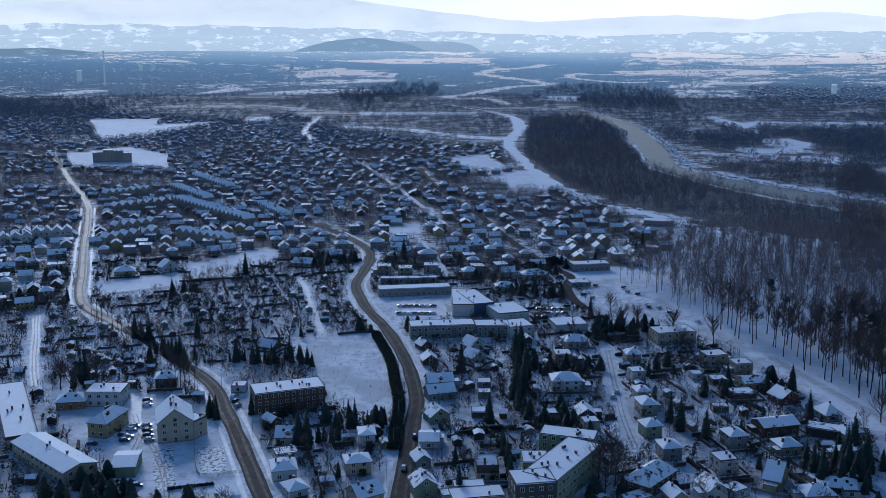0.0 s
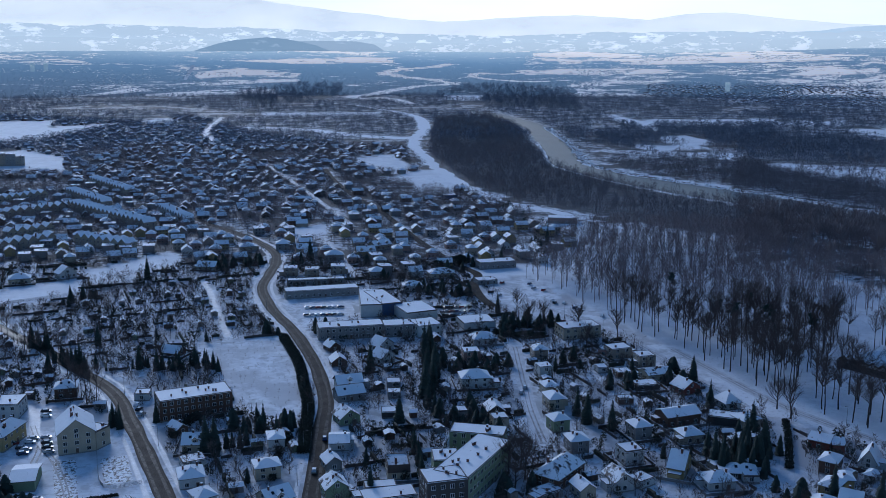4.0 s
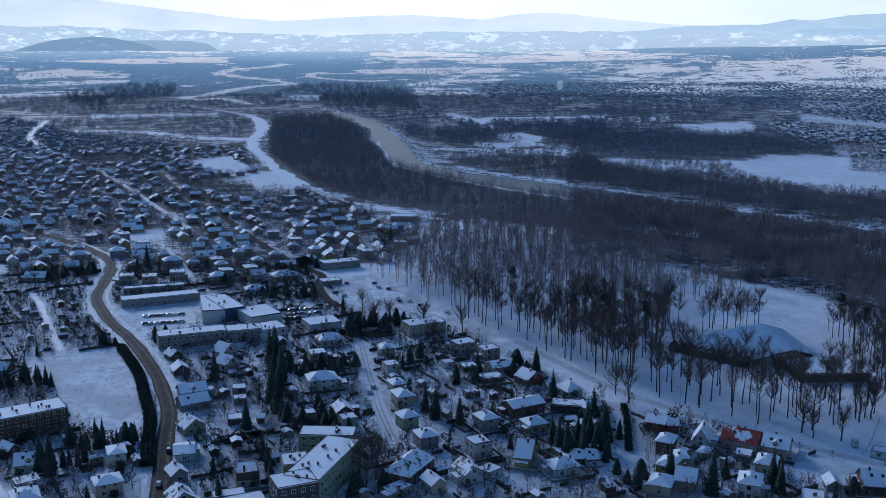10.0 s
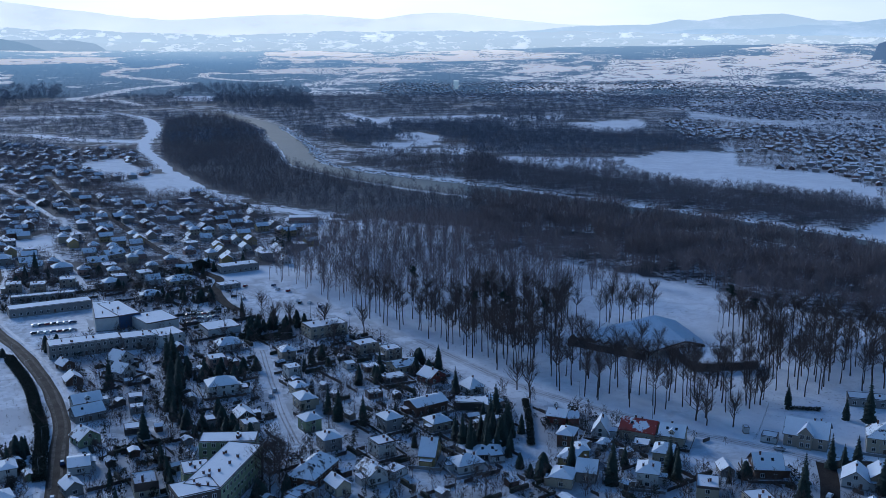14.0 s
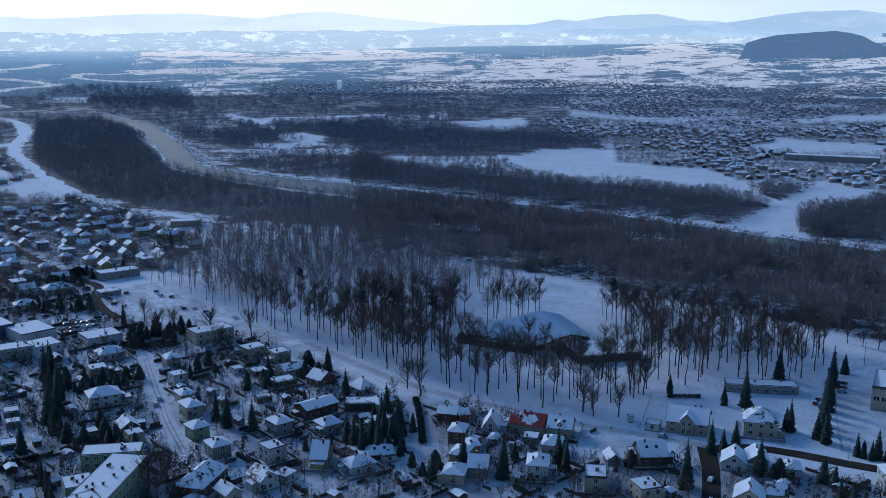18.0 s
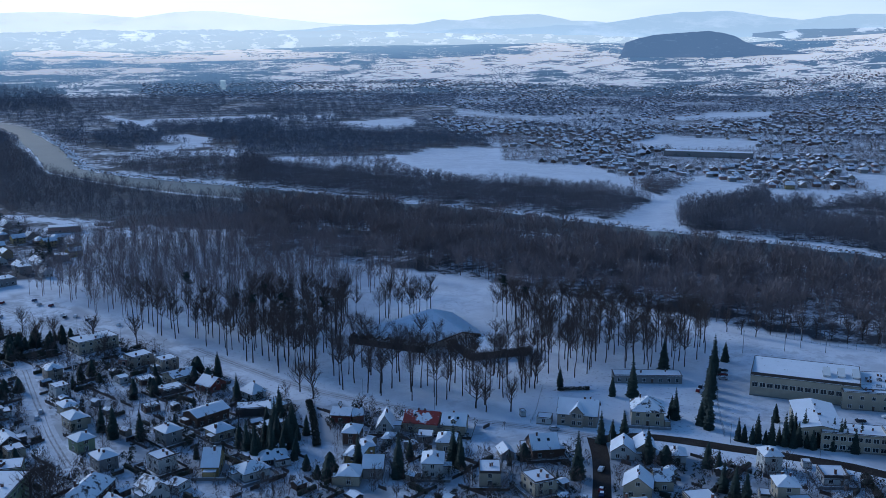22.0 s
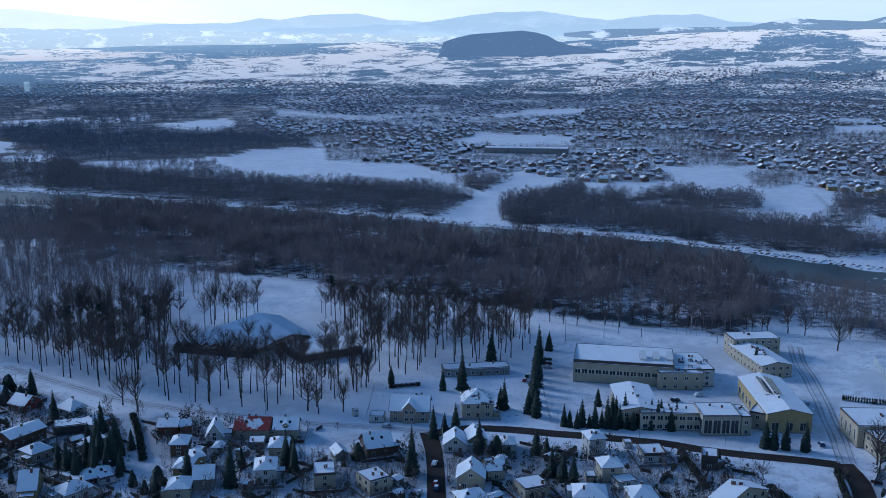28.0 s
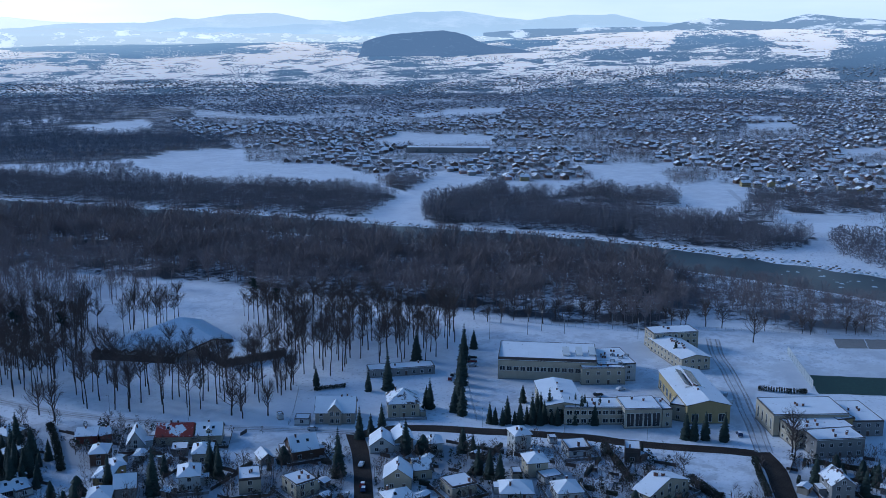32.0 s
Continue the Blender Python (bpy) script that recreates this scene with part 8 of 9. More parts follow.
def garden_conifers(spots, rng):
    """Dark evergreens of the gardens, joined."""
    for k in range(3):
        v, t = [], []
        rnd = random.Random(330 + k)
        for tier in range(9):
            u = tier / 9
            for b in range(8):
                a = 6.283 * (b + rnd.random()) / 8
                r = (2.2 + 0.5 * k) * (1 - u) ** 0.55 * rnd.uniform(0.7, 1.15) + 0.15
                z = 6.5 * u
                o = len(v)
                ca, sa, w = math.cos(a), math.sin(a), r * 0.5
                v += [(0, 0, z + 0.9), (ca * r * 0.6 - sa * w, sa * r * 0.6 + ca * w, z + 0.1), (ca * r, sa * r, z - 0.35), (ca * r * 0.6 + sa * w, sa * r * 0.6 - ca * w, z + 0.1)]
                t += [(o, o + 1, o + 2), (o, o + 2, o + 3)]
        a = np.array(spots[k::3])
        size = rng.uniform(0.55, 1.25, len(a))
        stuff_of("garden_conifers", "dark evergreens and thuja hedges in the gardens", "trees", np.array(v), np.array(t), a[:, 0], a[:, 1], size, rng.uniform(0, 6.28, len(a)), ["needles"])


spots, rng = garden_spots(NEAR_TOWN, 6.0, 308, 0.34, 0.8)
in_plots = inside(ALLOTMENTS_A, *np.array(spots).T) | inside(ALLOTMENTS_B, *np.array(spots).T)
garden_conifers([p for p, q in zip(spots, in_plots) if not q], rng)


def plot_lines(poly, turn, along, across, seed, mat, label, name, tall, thick, keep):
    """Fences or clipped hedges on the bounds of garden plots, in short joined lengths."""
    rng = np.random.default_rng(seed)
    ca, sa = math.cos(radians(turn)), math.sin(radians(turn))
    u = [x * ca + y * sa for x, y in poly]
    w = [-x * sa + y * ca for x, y in poly]
    g = Geo()
    for lines, lo, hi, gap, flip in ((np.arange(min(u), max(u), along), min(w), max(w), across, False), (np.arange(min(w), max(w), across), min(u), max(u), along, True)):
        for q in lines:
            q += rng.uniform(-0.2, 0.2) * along
            for s in np.arange(lo, hi, 4.0):
                if rng.random() > keep or noise.noise((q * 0.05, s * 0.02, seed)) < -0.2:
                    continue
                a, b = (s, q) if flip else (q, s)
                x, y = a * ca - b * sa, a * sa + b * ca
                if not inside(poly, np.array([x]), np.array([y]))[0] or in_open(x, y) or (poly is NEAR_TOWN and any(inside(p, np.array([x]), np.array([y]))[0] for p in (ALLOTMENTS_A, ALLOTMENTS_B))) or not off_road(x, y) or not clear_of_buildings(x, y, 2.6):
                    continue
                ex, ey = (ca, sa) if flip else (-sa, ca)
                nx, ny = -ey * thick / 2, ex * thick / 2
                z = tall * rng.uniform(0.75, 1.15)
                p = [(x - ex * 2 - nx, y - ey * 2 - ny), (x + ex * 2 - nx, y + ey * 2 - ny), (x + ex * 2 + nx, y + ey * 2 + ny), (x - ex * 2 + nx, y - ey * 2 + ny)]
                g.add([(i, j, -0.1) for i, j in p] + [(i, j, z * (0.92 if k % 2 else 1.04)) for k, (i, j) in enumerate(p)], [(4, 5, 6, 7), (0, 1, 5, 4), (1, 2, 6, 5), (2, 3, 7, 6), (3, 0, 4, 7)])
    tagged(new(name, g.mesh(name, [mat])), label, "fence", kind="stuff")


for poly, seed in ((ALLOTMENTS_A, 351), (ALLOTMENTS_B, 352)):
    plot_lines(poly, 18, 11, 22, seed, "timber", "wooden fences between allotment plots", "plot_fences", 1.1, 0.1, 0.45)
    plot_lines(poly, 18, 22, 33, seed + 5, "hedge", "clipped hedges between allotment plots", "plot_hedges", 1.4, 0.8, 0.2)
plot_lines(NEAR_TOWN, 16, 18, 24, 361, "dark_frame", "dark fences between the snowy gardens", "garden_fences", 1.3, 0.12, 0.6)
plot_lines(NEAR_TOWN, 16, 27, 36, 362, "hedge", "dark clipped hedges between the snowy gardens", "garden_hedges", 1.7, 1.0, 0.45)


def shed(x, y, rot, w, d, wall, label):
    ob = thing("shed", label, "shed", pose(x, y, 0, 0, 0, rot), "garden sheds")
    g = Geo().box(-w / 2, w / 2, -d / 2, d / 2, -0.3, 2.2)
    part("wall", g.mesh("wall", ["wall_" + wall]), ob)
    r = Geo()
    for p in ([(-w / 2 - 0.3, -d / 2 - 0.3, 2.2), (w / 2 + 0.3, -d / 2 - 0.3, 2.2), (w / 2 + 0.3, 0, 3.0), (-w / 2 - 0.3, 0, 3.0)], [(w / 2 + 0.3, d / 2 + 0.3, 2.2), (-w / 2 - 0.3, d / 2 + 0.3, 2.2), (-w / 2 - 0.3, 0, 3.0), (w / 2 + 0.3, 0, 3.0)]):
        r.slab(p, 0.18, 0, 1)
    part("roof", r.mesh("roof", ["roof_snow", "roof_edge"]), ob)
    part("door", Geo().box(-0.45, 0.45, -d / 2 - 0.04, -d / 2 + 0.01, 0, 1.9).mesh("door", ["timber"]), ob)


for poly, seed, count in ((ALLOTMENTS_A, 311, 34), (ALLOTMENTS_B, 312, 44), (NEAR_TOWN, 313, 60)):
    spots, rng = garden_spots(poly, 20 if poly is not NEAR_TOWN else 24, seed, -0.6, 3.0)
    for a, b in spots[:count]:
        wall = ("dark", "brown", "grey", "beige", "green")[int(rng.integers(0, 5))]
        shed(a, b, 12 + 10 * rng.uniform(-1, 1) + 90 * int(rng.integers(0, 2)), rng.uniform(2.8, 5.0), rng.uniform(2.6, 4.0), wall, f"{'weathered timber' if wall in ('dark', 'brown') else wall} garden shed with a snowy roof")


def fence(x, y, rot, w, d, mat, label):
    """Three sides of a garden plot: posts and board panels."""
    ob = thing("garden_fence", label, "fence", pose(x, y, 0, 0, 0, rot), "garden fences")
    for k, (ln, off, ang) in enumerate(((w, d / 2, 0), (d, w / 2, 90), (d, w / 2, 270))):
        g = Geo()
        n = max(1, int(ln / 2.5))
        g.box(-ln / 2, ln / 2, -0.03, 0.03, 0.12, 1.25, 0)
        panel = part("panel", g.mesh("panel", [mat, "roof_snow"]), ob, "", pose(0, 0, 0, 0, 0, ang) @ pose(0, -off, 0))
        part("snow_cap", Geo().box(-ln / 2, ln / 2, -0.06, 0.06, 1.252, 1.33).mesh("snow_cap", ["roof_snow"]), panel, "thin line of snow")


made = 0
for x, y, r, w, d in FOOTPRINTS:
    if 55 < w * d < 190 and not in_open(x, y) and made < 80:
        fw, fd = w + 5.5, d + 6.5
        m = pose(x, y, 0, 0, 0, r)
        rim = [m @ Vector((sx * fw / 2, sy * fd / 2, 0)) for sx in (-1, 0, 1) for sy in (-1, 0, 1)]
        others = [f for f in FOOTPRINTS if (f[0], f[1]) != (x, y)]
        if not all(off_road(p.x, p.y) for p in rim) or any(math.hypot(p.x - f[0], p.y - f[1]) < min(f[3], f[4]) / 2 + 0.5 for p in rim for f in others):
            continue
        fence(x, y, r, fw, fd, ("timber", "wall_dark", "wall_grey", "metal")[made % 4], ("weathered board fence round a garden", "dark board fence round a garden", "grey concrete fence round a garden", "metal panel fence round a garden")[made % 4])
        made += 1
fx, fy, frng = scatter(FIELD, 4.5, 320)
tuft_v, tuft_t = brush_shape(321, 40, 1, 1.0, 1.3, 1.2)
stuff_of("dry_tufts", "dry grass tufts and seedlings in a snowy field", "shrubs", tuft_v, tuft_t, fx, fy, frng.uniform(0.03, 0.12, len(fx)), frng.uniform(0, 6.28, len(fx)), ["scrub"])

# ---- cars ----
CARS = {}


def car_meshes(paint):
    if paint not in CARS:
        body = Geo()
        side = [(-2.1, 0.35), (2.1, 0.35), (2.15, 0.75), (1.2, 0.92), (0.55, 1.42), (-1.15, 1.45), (-1.9, 1.0), (-2.15, 0.9)]
        n = len(side)
        v = [(x, -0.85 if z < 1.2 else -0.7, z) for x, z in side] + [(x, 0.85 if z < 1.2 else 0.7, z) for x, z in side]
        body.add(v, [tuple(range(n)), tuple(range(n, 2 * n))[::-1]] + [(k, n + k, n + (k + 1) % n, (k + 1) % n) for k in range(n)])
        glass = Geo()
        glass.add([(1.16, -0.72, 0.96), (1.16, 0.72, 0.96), (0.60, 0.66, 1.40), (0.60, -0.66, 1.40)], [(0, 1, 2, 3)])
        for s in (-1, 1):
            glass.add([(-1.5, s * 0.84, 0.95), (1.0, s * 0.84, 0.95), (0.5, s * 0.73, 1.36), (-1.15, s * 0.73, 1.38)], [(0, 1, 2, 3) if s < 0 else (3, 2, 1, 0)])
        snow = Geo().slab([(-1.1, -0.62, 1.44), (0.5, -0.62, 1.42), (0.5, 0.62, 1.42), (-1.1, 0.62, 1.44)], 0.1)
        wheel = Geo().tube((0, -0.1, 0), (0, 0.1, 0), 0.32, 0.32, 10, 0, True).tube((0, -0.11, 0), (0, 0.11, 0), 0.18, 0.18, 8, 1, True)
        CARS[paint] = (body.mesh("body", [paint]), glass.mesh("windows", ["glass"]), snow.mesh("snow_cap", ["roof_snow"]), wheel.mesh("wheel", ["tyre", "metal"]))
    return CARS[paint]


def car(x, y, rot, paint="black"):
    body, glass, snow, wheel = car_meshes(paint)
    ob = thing("car", f"parked {paint.replace('_paint', '')} car with snow on its roof", "car", pose(x, y, 0.08, 0, 0, rot), "parked cars")
    part("body", body, ob)
    part("windows", glass, ob)
    part("snow_cap", snow, ob)
    for dx in (-1.35, 1.35):
        for dy in (-0.78, 0.78):
            part("wheel", wheel, ob, "", pose(dx, dy, 0.32))


# ---- street lamps and poles ----
LAMP_POST = Geo().tube((0, 0, -0.3), (0, 0, 8.0), 0.10, 0.06, 6, 0, True).mesh("post", ["metal"], True)
LAMP_ARM = Geo().tube((0, 0, 7.9), (1.4, 0, 8.3), 0.045, 0.04, 5, 0, True).mesh("arm", ["metal"], True)
LAMP_HEAD = Geo().box(1.2, 1.9, -0.12, 0.12, 8.24, 8.40, 0, 0.04).mesh("lamp_head", ["wall_grey"])


def street_lamp(x, y, rot):
    ob = thing("street_lamp", "grey steel street lamp with a single arm", "street lamp", pose(x, y, 0, 0, 0, rot), "street lamps")
    part("post", LAMP_POST, ob)
    part("arm", LAMP_ARM, ob)
    part("lamp_head", LAMP_HEAD, ob)


POLE = Geo().tube((0, 0, -0.3), (0, 0, 11.0), 0.16, 0.10, 6, 0, True).mesh("pole", ["metal"], True)
FLOOD = Geo().box(-0.8, 0.8, -0.15, 0.15, 10.7, 11.1).mesh("floodlight", ["wall_grey"])


def mast(x, y, rot=0):
    ob = thing("floodlight_mast", "slim grey floodlight mast beside the sports ground", "mast", pose(x, y, 0, 0, 0, rot), "floodlight masts")
    part("pole", POLE, ob)
    part("floodlight", FLOOD, ob)


def mesh_fence(pts, height, label, net="metal", step=4.0, solid=0.0):
    """A wire fence along a line: posts, rails and, where asked, a net."""
    ob = thing("mesh_fence", label, "fence", pose(0, 0, 0), "wire fences")
    c, d = curve_points(pts, step)
    post = Geo().tube((0, 0, -0.3), (0, 0, height), 0.05, 0.05, 5).mesh("post", ["metal"])
    for p in c:
        part("post", post, ob, "", pose(p[0], p[1], 0))
    for z in (0.15, height * 0.5, height - 0.05):
        ring = [(p[0] - q[1] * dx, p[1] + q[0] * dx, z + dz) for p, q in zip(c, d) for dx, dz in ((0.025, 0.0), (-0.025, 0.0), (0.0, 0.04))]
        g = Geo().add(ring, [(3 * k + i, 3 * k + (i + 1) % 3, 3 * k + 3 + (i + 1) % 3, 3 * k + 3 + i) for k in range(len(c) - 1) for i in range(3)])
        part("rail", g.mesh("rail", ["metal"]), ob)
    if solid:
        g = Geo()
        for a, b in zip(c[:-1], c[1:]):
            for k in range(12):
                p = a + (b - a) * k / 12
                g.box(p[0] - solid / 2, p[0] + solid / 2, p[1] - solid / 2, p[1] + solid / 2, 0.1, height)
        part("net", g.mesh("net", [net]), ob, "white safety netting")


def flat_sheet(name, corners, z, mat, label, category):
    """A level sheet over four or more corners, with a ragged rim where snow lies over it."""
    pts = []
    for (x0, y0), (x1, y1) in zip(corners, corners[1:] + corners[:1]):
        for k in range(14):
            u = k / 14
            x, y = x0 + (x1 - x0) * u, y0 + (y1 - y0) * u
            pts.append((x + 0.7 * noise.noise((x * 0.4, y * 0.4, 1.0)), y + 0.7 * noise.noise((x * 0.4, y * 0.4, 8.0)), z))
    ob = new(name, mesh_of(name, pts, [tuple(range(len(pts)))], [mat]))
    return tagged(ob, label, category, kind="structure")


def rooftop_unit(x, y, z, rot, w, d, h, mat, name, label, tilt=0.0):
    ob = thing(name, label, name.split("_")[-1], pose(x, y, z, 0, 0, rot), name + "s")
    g = Geo().add([(-w / 2, -d / 2, h), (w / 2, -d / 2, h), (w / 2, d / 2, h + tilt), (-w / 2, d / 2, h + tilt), (-w / 2, -d / 2, h - 0.12), (w / 2, -d / 2, h - 0.12), (w / 2, d / 2, h + tilt - 0.12), (-w / 2, d / 2, h + tilt - 0.12)], [(0, 1, 2, 3), (7, 6, 5, 4), (0, 4, 5, 1), (1, 5, 6, 2), (2, 6, 7, 3), (3, 7, 4, 0)])
    part("top", g.mesh("top", [mat]), ob)
    for sx in (-1, 1):
        part("support", Geo().box(sx * (w / 2 - 0.2) - 0.08, sx * (w / 2 - 0.2) + 0.08, -d / 2 + 0.1, d / 2 - 0.1, -0.1, h - 0.1).mesh("support", ["metal"]), ob)


def tower(x, y, height, width):
    """A far chimney stack or tower block on the plain; emissive hill materials paint the haze on it."""
    slim = width < 6
    ob = thing("chimney_stack" if slim else "tower_block", "tall slim factory chimney far across the plain" if slim else "distant grey tower block on the plain", "chimney" if slim else "building", pose(x, y, land_at(x, y)))
    if slim:
        part("shaft", Geo().tube((0, 0, -2), (0, 0, height), width, width * 0.6, 12, 0, True).mesh("shaft", ["ridge_wood"], True), ob)
        part("rim", Geo().tube((0, 0, height), (0, 0, height + 2), width * 0.75, width * 0.75, 12, 0, True).mesh("rim", ["brick"], True), ob)
    else:
        part("wall", Geo().box(-width / 2, width / 2, -6, 6, -2, height).mesh("wall", ["ridge_wood"]), ob)
        part("roof", Geo().box(-width / 2 - 0.3, width / 2 + 0.3, -6.3, 6.3, height + 0.01, height + 1.0).mesh("roof", ["ridge_snow"]), ob)

# ---- cars, lamps, fences and sports ground ----
car(-130.9, 373.3, 2, "black")
car(-127.5, 371.0, 8, "red_paint")
car(-123.2, 366.4, 1, "black")
car(-121.9, 372.2, -1, "white_paint")
car(-121.6, 375.7, 10, "silver")
car(-125.1, 405.1, 14, "black")
car(-123.6, 399.7, 5, "white_paint")
car(-116.9, 376.3, 6, "silver")
car(-115.1, 371.0, 4, "black")
car(-113.6, 366.4, 5, "black")
car(-111.9, 362.0, 12, "silver")
car(-132.2, 357.4, 2, "blue_paint")
car(-121.2, 361.3, 16, "blue_paint")
car(-120.9, 364.7, 17, "silver")
car(-13.6, 336.6, 88, "silver")
car(-10.5, 366.0, 92, "blue_paint")
car(-10.9, 348.7, 83, "white_paint")
car(96.2, 613.0, 58, "red_paint")
car(89.8, 581.8, 60, "silver")
car(113.1, 608.8, 57, "blue_paint")
car(113.5, 597.3, 55, "silver")
car(119.1, 566.4, 64, "white_paint")
car(119.4, 561.3, 64, "black")
car(124.7, 560.1, 65, "white_paint")
car(128.5, 549.1, 62, "blue_paint")
car(139.8, 530.5, 64, "white_paint")
car(118.7, 591.7, 56, "red_paint")
car(116.0, 521.4, 61, "red_paint")
car(76.4, 417.1, 74, "silver")
car(73.6, 410.7, 73, "silver")
car(55.3, 555.7, 14, "black")
car(58.2, 555.7, 5, "black")
car(61.1, 555.7, 16, "white_paint")
car(64.1, 555.7, 10, "red_paint")
car(67.0, 555.8, 12, "silver")
car(69.9, 555.8, 16, "silver")
car(54.5, 547.1, 5, "silver")
car(57.4, 547.1, 12, "red_paint")
car(60.3, 547.2, 7, "blue_paint")
car(63.1, 547.2, 9, "white_paint")
car(66.0, 547.2, 8, "white_paint")
car(68.9, 547.3, 6, "blue_paint")
car(53.7, 538.8, 5, "black")
car(56.6, 538.9, 12, "blue_paint")
car(-89.3, 409.5, 73, "white_paint")
car(-87.5, 404.0, 74, "black")
car(-85.4, 398.6, 68, "silver")
car(-112.9, 323.8, 2, "black")
car(-109.6, 321.6, -0, "black")
car(-107.8, 323.8, -0, "blue_paint")
car(-104.6, 321.6, 8, "blue_paint")
car(-122.0, 319.3, 14, "blue_paint")
car(-119.7, 317.5, 18, "silver")
car(-117.4, 315.8, 23, "red_paint")
car(-116.8, 319.3, 24, "silver")
car(242.1, 288.5, -47, "silver")
car(231.8, 249.7, 35, "white_paint")
car(220.5, 236.9, 36, "red_paint")
car(218.2, 234.1, 38, "blue_paint")
car(211.4, 235.2, 39, "silver")
car(354.4, 301.9, -47, "black")
car(349.8, 297.9, -47, "red_paint")
car(345.3, 294.0, -49, "silver")
car(351.2, 162.3, 44, "blue_paint")
car(384.6, 169.8, 41, "red_paint")
car(323.6, 288.9, 36, "red_paint")
car(328.4, 291.8, 35, "black")
car(351.5, 227.9, -35, "black")
car(364.4, 224.6, -27, "white_paint")
car(388.9, 187.3, 22, "silver")
car(382.8, 181.6, 21, "white_paint")
street_lamp(-208.6, 580.0, -156)
street_lamp(-193.6, 553.6, -141)
street_lamp(-173.3, 528.9, -141)
street_lamp(-153.0, 504.1, -141)
street_lamp(-133.4, 478.6, -143)
street_lamp(-114.1, 453.1, -143)
street_lamp(-97.7, 424.4, -155)
street_lamp(-84.1, 395.5, -155)
street_lamp(-72.8, 365.0, -160)
street_lamp(-54.5, 589.6, 14)
street_lamp(-47.3, 560.5, 14)
street_lamp(-40.0, 531.4, 14)
street_lamp(-32.9, 502.3, 13)
street_lamp(-26.0, 473.1, 13)
street_lamp(-20.1, 444.4, 7)
street_lamp(-17.3, 415.3, -0)
street_lamp(-17.5, 385.3, -0)
street_lamp(-18.1, 355.4, -2)
street_lamp(-19.0, 325.4, -2)
street_lamp(267.4, 265.6, -126)
street_lamp(290.2, 241.6, -146)
street_lamp(307.1, 214.1, -151)
street_lamp(323.0, 186.5, -149)
street_lamp(214.6, 332.9, -149)
street_lamp(197.2, 363.1, -151)
street_lamp(182.3, 394.2, -157)
street_lamp(150.7, 429.7, 12)
street_lamp(143.3, 464.0, 12)
street_lamp(131.5, 496.0, 22)
street_lamp(118.1, 528.4, 22)
street_lamp(245.1, 259.6, 140)
street_lamp(227.1, 238.0, 139)
mast(384.7, 316.3, 30)
mast(404.5, 307.0, 30)
mast(419.2, 294.1, 30)
mast(436.6, 260.2, 30)
mast(443.6, 280.2, 30)
mast(415.4, 306.0, 30)
mesh_fence([(414.4, 348.2), (424.7, 316.8), (438.5, 285.7), (451.3, 262.4)], 4, "tall wire fence along the playing field")
mesh_fence([(465.8, 193.2), (447.7, 180.5), (423.3, 162.9)], 4, "white safety net at the end of the pitch", net='frame', solid=0.07)
mesh_fence([(454.1, 264.1), (484.7, 231.0), (512.2, 190.5), (536.0, 155.7)], 1.8, "wire fence at the edge of the sports ground")
mesh_fence([(268.4, 328.7), (247.0, 306.7), (239.1, 299.8)], 1.6, "wire fence round the villa garden")
mesh_fence([(373.5, 321.2), (324.5, 278.9), (293.2, 247.3)], 3, "tall wire fence beside the spruces")
mesh_fence([(140.4, 462.9), (151.0, 436.5), (157.7, 405.1)], 1.8, "wire fence beside the lane")
mesh_fence([(-205.9, 559.2), (-213.4, 552.9), (-245.6, 538.2)], 1.8, "grey fence at the edge of the allotments", solid=0.1)
mesh_fence([(-198.2, 585.6), (-159.5, 607.3), (-134.5, 622.6), (-96.1, 630.8)], 1.8, "grey fence along the allotments", solid=0.1)
mesh_fence([(-94.4, 360.4), (-85.0, 330.0), (-72.6, 332.4)], 1.4, "low fence round a trodden yard", solid=0.1)
flat_sheet("pitch", [(440.1, 173.0), (470.2, 129.9), (446.6, 122.7), (419.2, 158.7)], 0.09, "court", "dark green artificial turf swept clear of snow", "pitch")
for k in range(14):
    car(-24 + 3.1 * (k % 7), 546 + 16 * (k // 7), 8 + 5 * (k % 3), ("black", "silver", "white_paint", "blue_paint", "red_paint")[k % 5])
flat_sheet("court", [(506.2, 186.4), (515.9, 174.4), (501.5, 166.9), (491.1, 178.2)], 0.09, "wall_grey", "grey covered court swept of snow", "court")
flat_sheet("court", [(516.3, 173.9), (528.8, 159.0), (513.8, 150.8), (501.0, 166.1)], 0.09, "wall_grey", "grey covered court swept of snow", "court")
flat_sheet("yard", [(-92.0, 355.0), (-83.0, 357.8), (-76.1, 334.8), (-84.8, 331.4)], 0.06, "churned", "trodden yard with churned earth", "yard")
flat_sheet("yard", [(-31.6, 580.5), (0.4, 580.9), (3.6, 543.0), (-15.2, 535.8)], 0.06, "packed_snow", "walled yard of packed snow", "yard")
flat_sheet("yard", [(-134.1, 413.4), (-128.2, 409.9), (-121.7, 383.6), (-107.6, 357.6), (-112.9, 357.6), (-126.7, 386.7)], 0.055, "packed_snow", "yard of packed snow with wheel tracks", "yard")
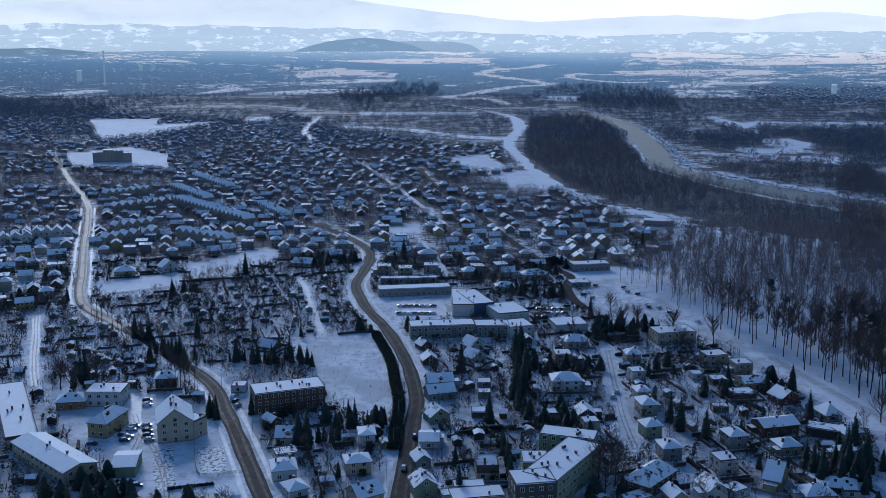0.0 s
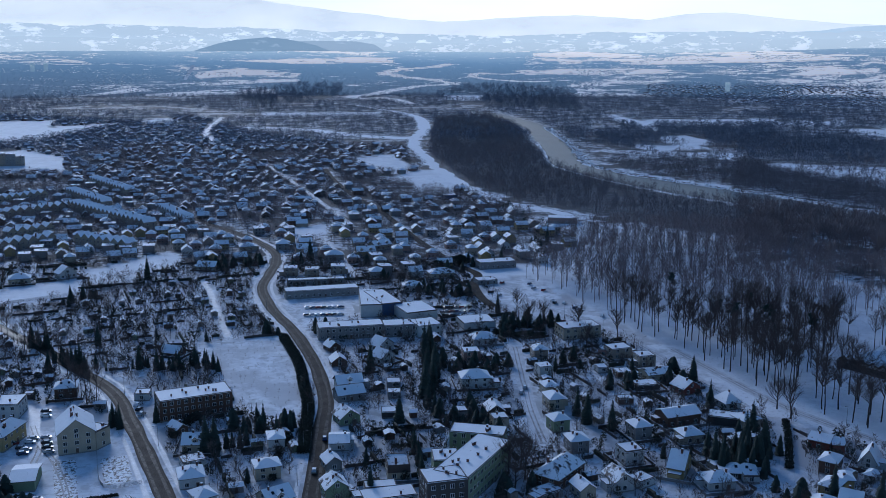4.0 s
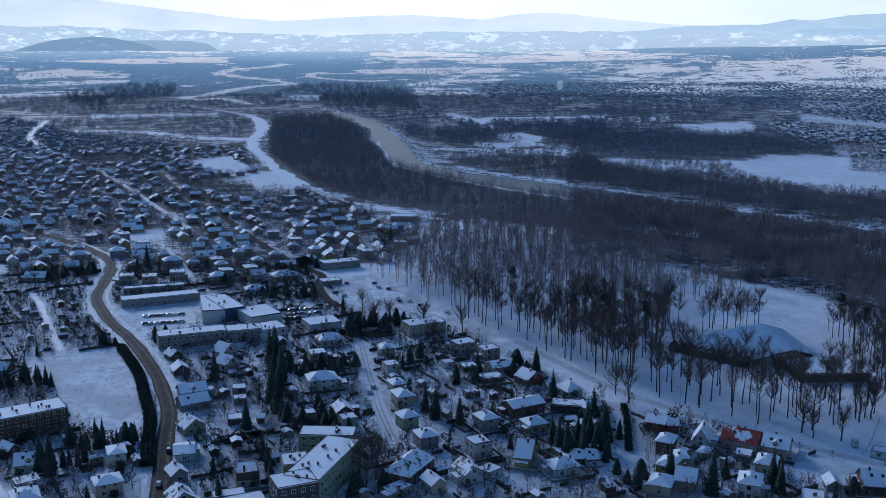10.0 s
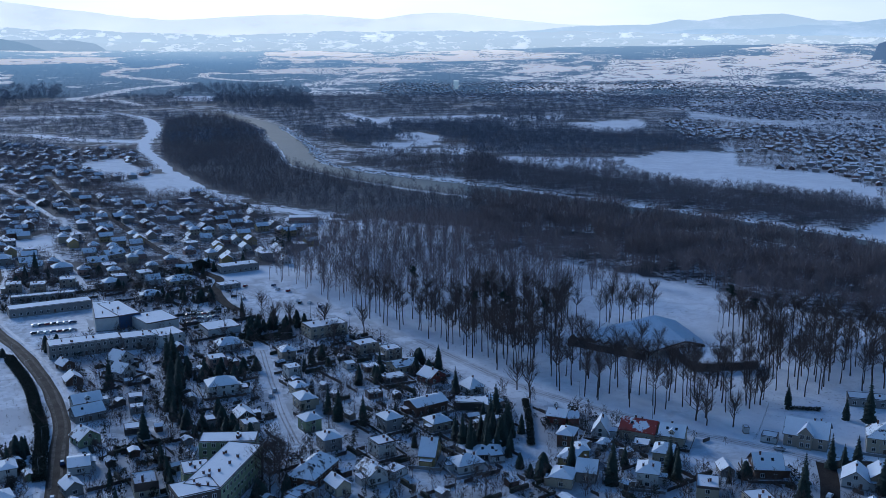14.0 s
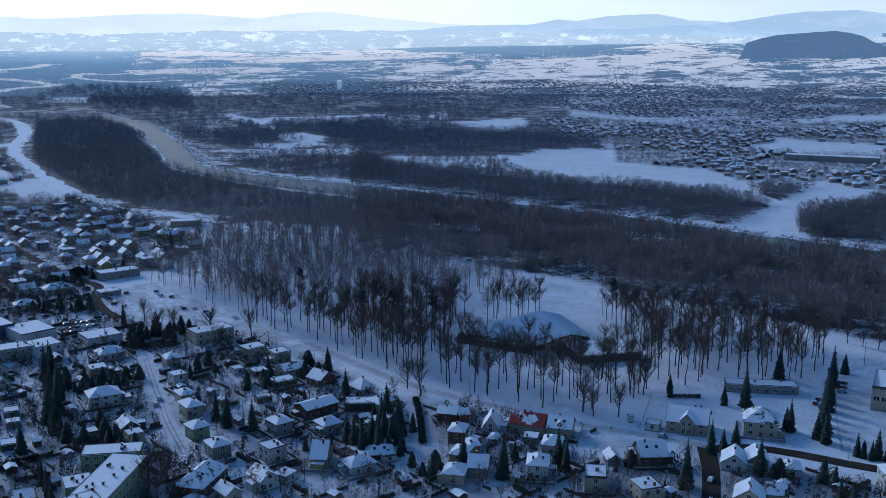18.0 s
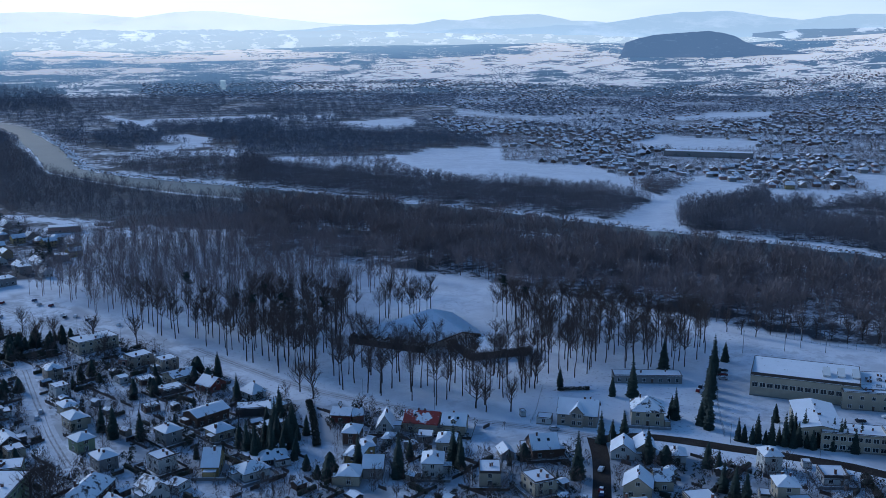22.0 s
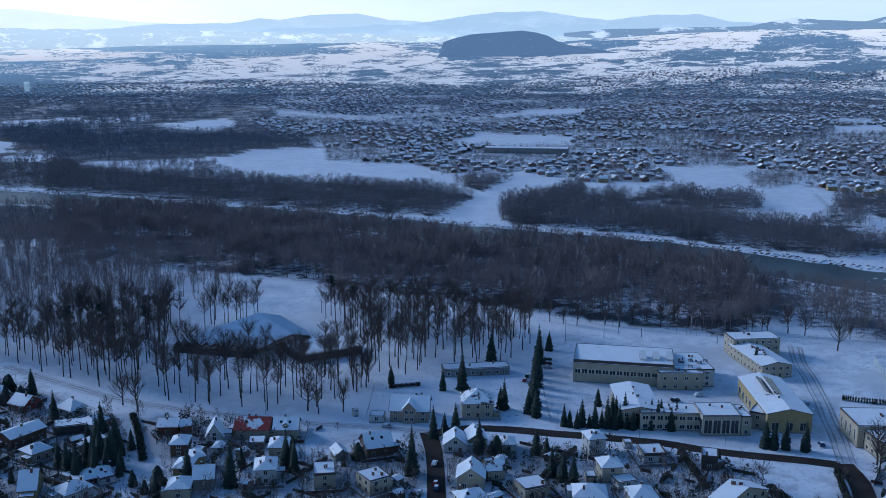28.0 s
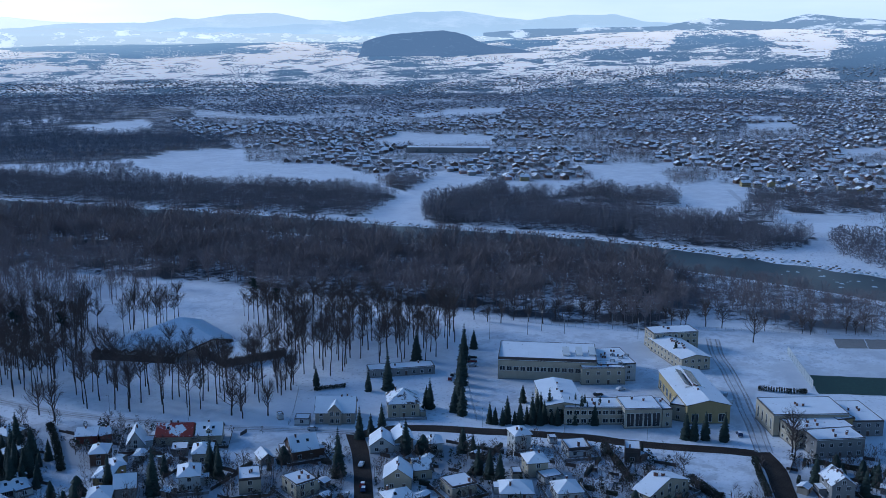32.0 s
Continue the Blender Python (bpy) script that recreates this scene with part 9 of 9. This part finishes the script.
flat_sheet("yard", [(-109.0, 354.9), (-100.5, 354.9), (-90.6, 318.6), (-97.7, 318.5)], 0.05, "churned", "trodden snow with earth showing through", "yard")
rooftop_unit(365.6, 255.2, 10.0, -50, 3.0, 7.0, 0.6, "frame", "roof_light", "white tilted roof light on the sports hall", 1.6)
rooftop_unit(369.7, 250.8, 10.0, -50, 3.0, 7.0, 0.6, "frame", "roof_light", "white tilted roof light on the sports hall", 1.6)
rooftop_unit(373.7, 246.4, 10.0, -50, 3.0, 7.0, 0.6, "frame", "roof_light", "white tilted roof light on the sports hall", 1.6)
rooftop_unit(371.3, 197.9, 9.3, 42, 20.0, 3.6, 0.5, "panel", "solar_panel", "row of dark solar panels on the school roof", 1.2)
rooftop_unit(373.5, 195.5, 9.3, 42, 20.0, 3.6, 0.5, "panel", "solar_panel", "row of dark solar panels on the school roof", 1.2)
rooftop_unit(377.4, 242.9, 8.0, -45, 2.2, 1.6, 1.0, "metal", "ventilation_unit", "grey ventilation unit on a flat roof")
rooftop_unit(381.8, 240.6, 8.0, -45, 2.2, 1.6, 1.0, "metal", "ventilation_unit", "grey ventilation unit on a flat roof")
rooftop_unit(381.6, 235.9, 8.0, -45, 2.2, 1.6, 1.0, "metal", "ventilation_unit", "grey ventilation unit on a flat roof")
rooftop_unit(386.3, 235.8, 8.0, -45, 2.2, 1.6, 1.0, "metal", "ventilation_unit", "grey ventilation unit on a flat roof")
rooftop_unit(374.7, 236.0, 8.0, -45, 2.2, 1.6, 1.0, "metal", "ventilation_unit", "grey ventilation unit on a flat roof")
rooftop_unit(373.8, 231.0, 8.0, -45, 2.2, 1.6, 1.0, "metal", "ventilation_unit", "grey ventilation unit on a flat roof")
rooftop_unit(373.0, 226.0, 8.0, -45, 2.2, 1.6, 1.0, "metal", "ventilation_unit", "grey ventilation unit on a flat roof")
tower(-1042, 3140, 104, 3.0)
tower(-1101, 3720, 31, 12.0)
tower(-1069, 3768, 26, 12.0)
tower(-1173, 3289, 35, 12.0)
tower(1125, 2923, 26, 12.0)
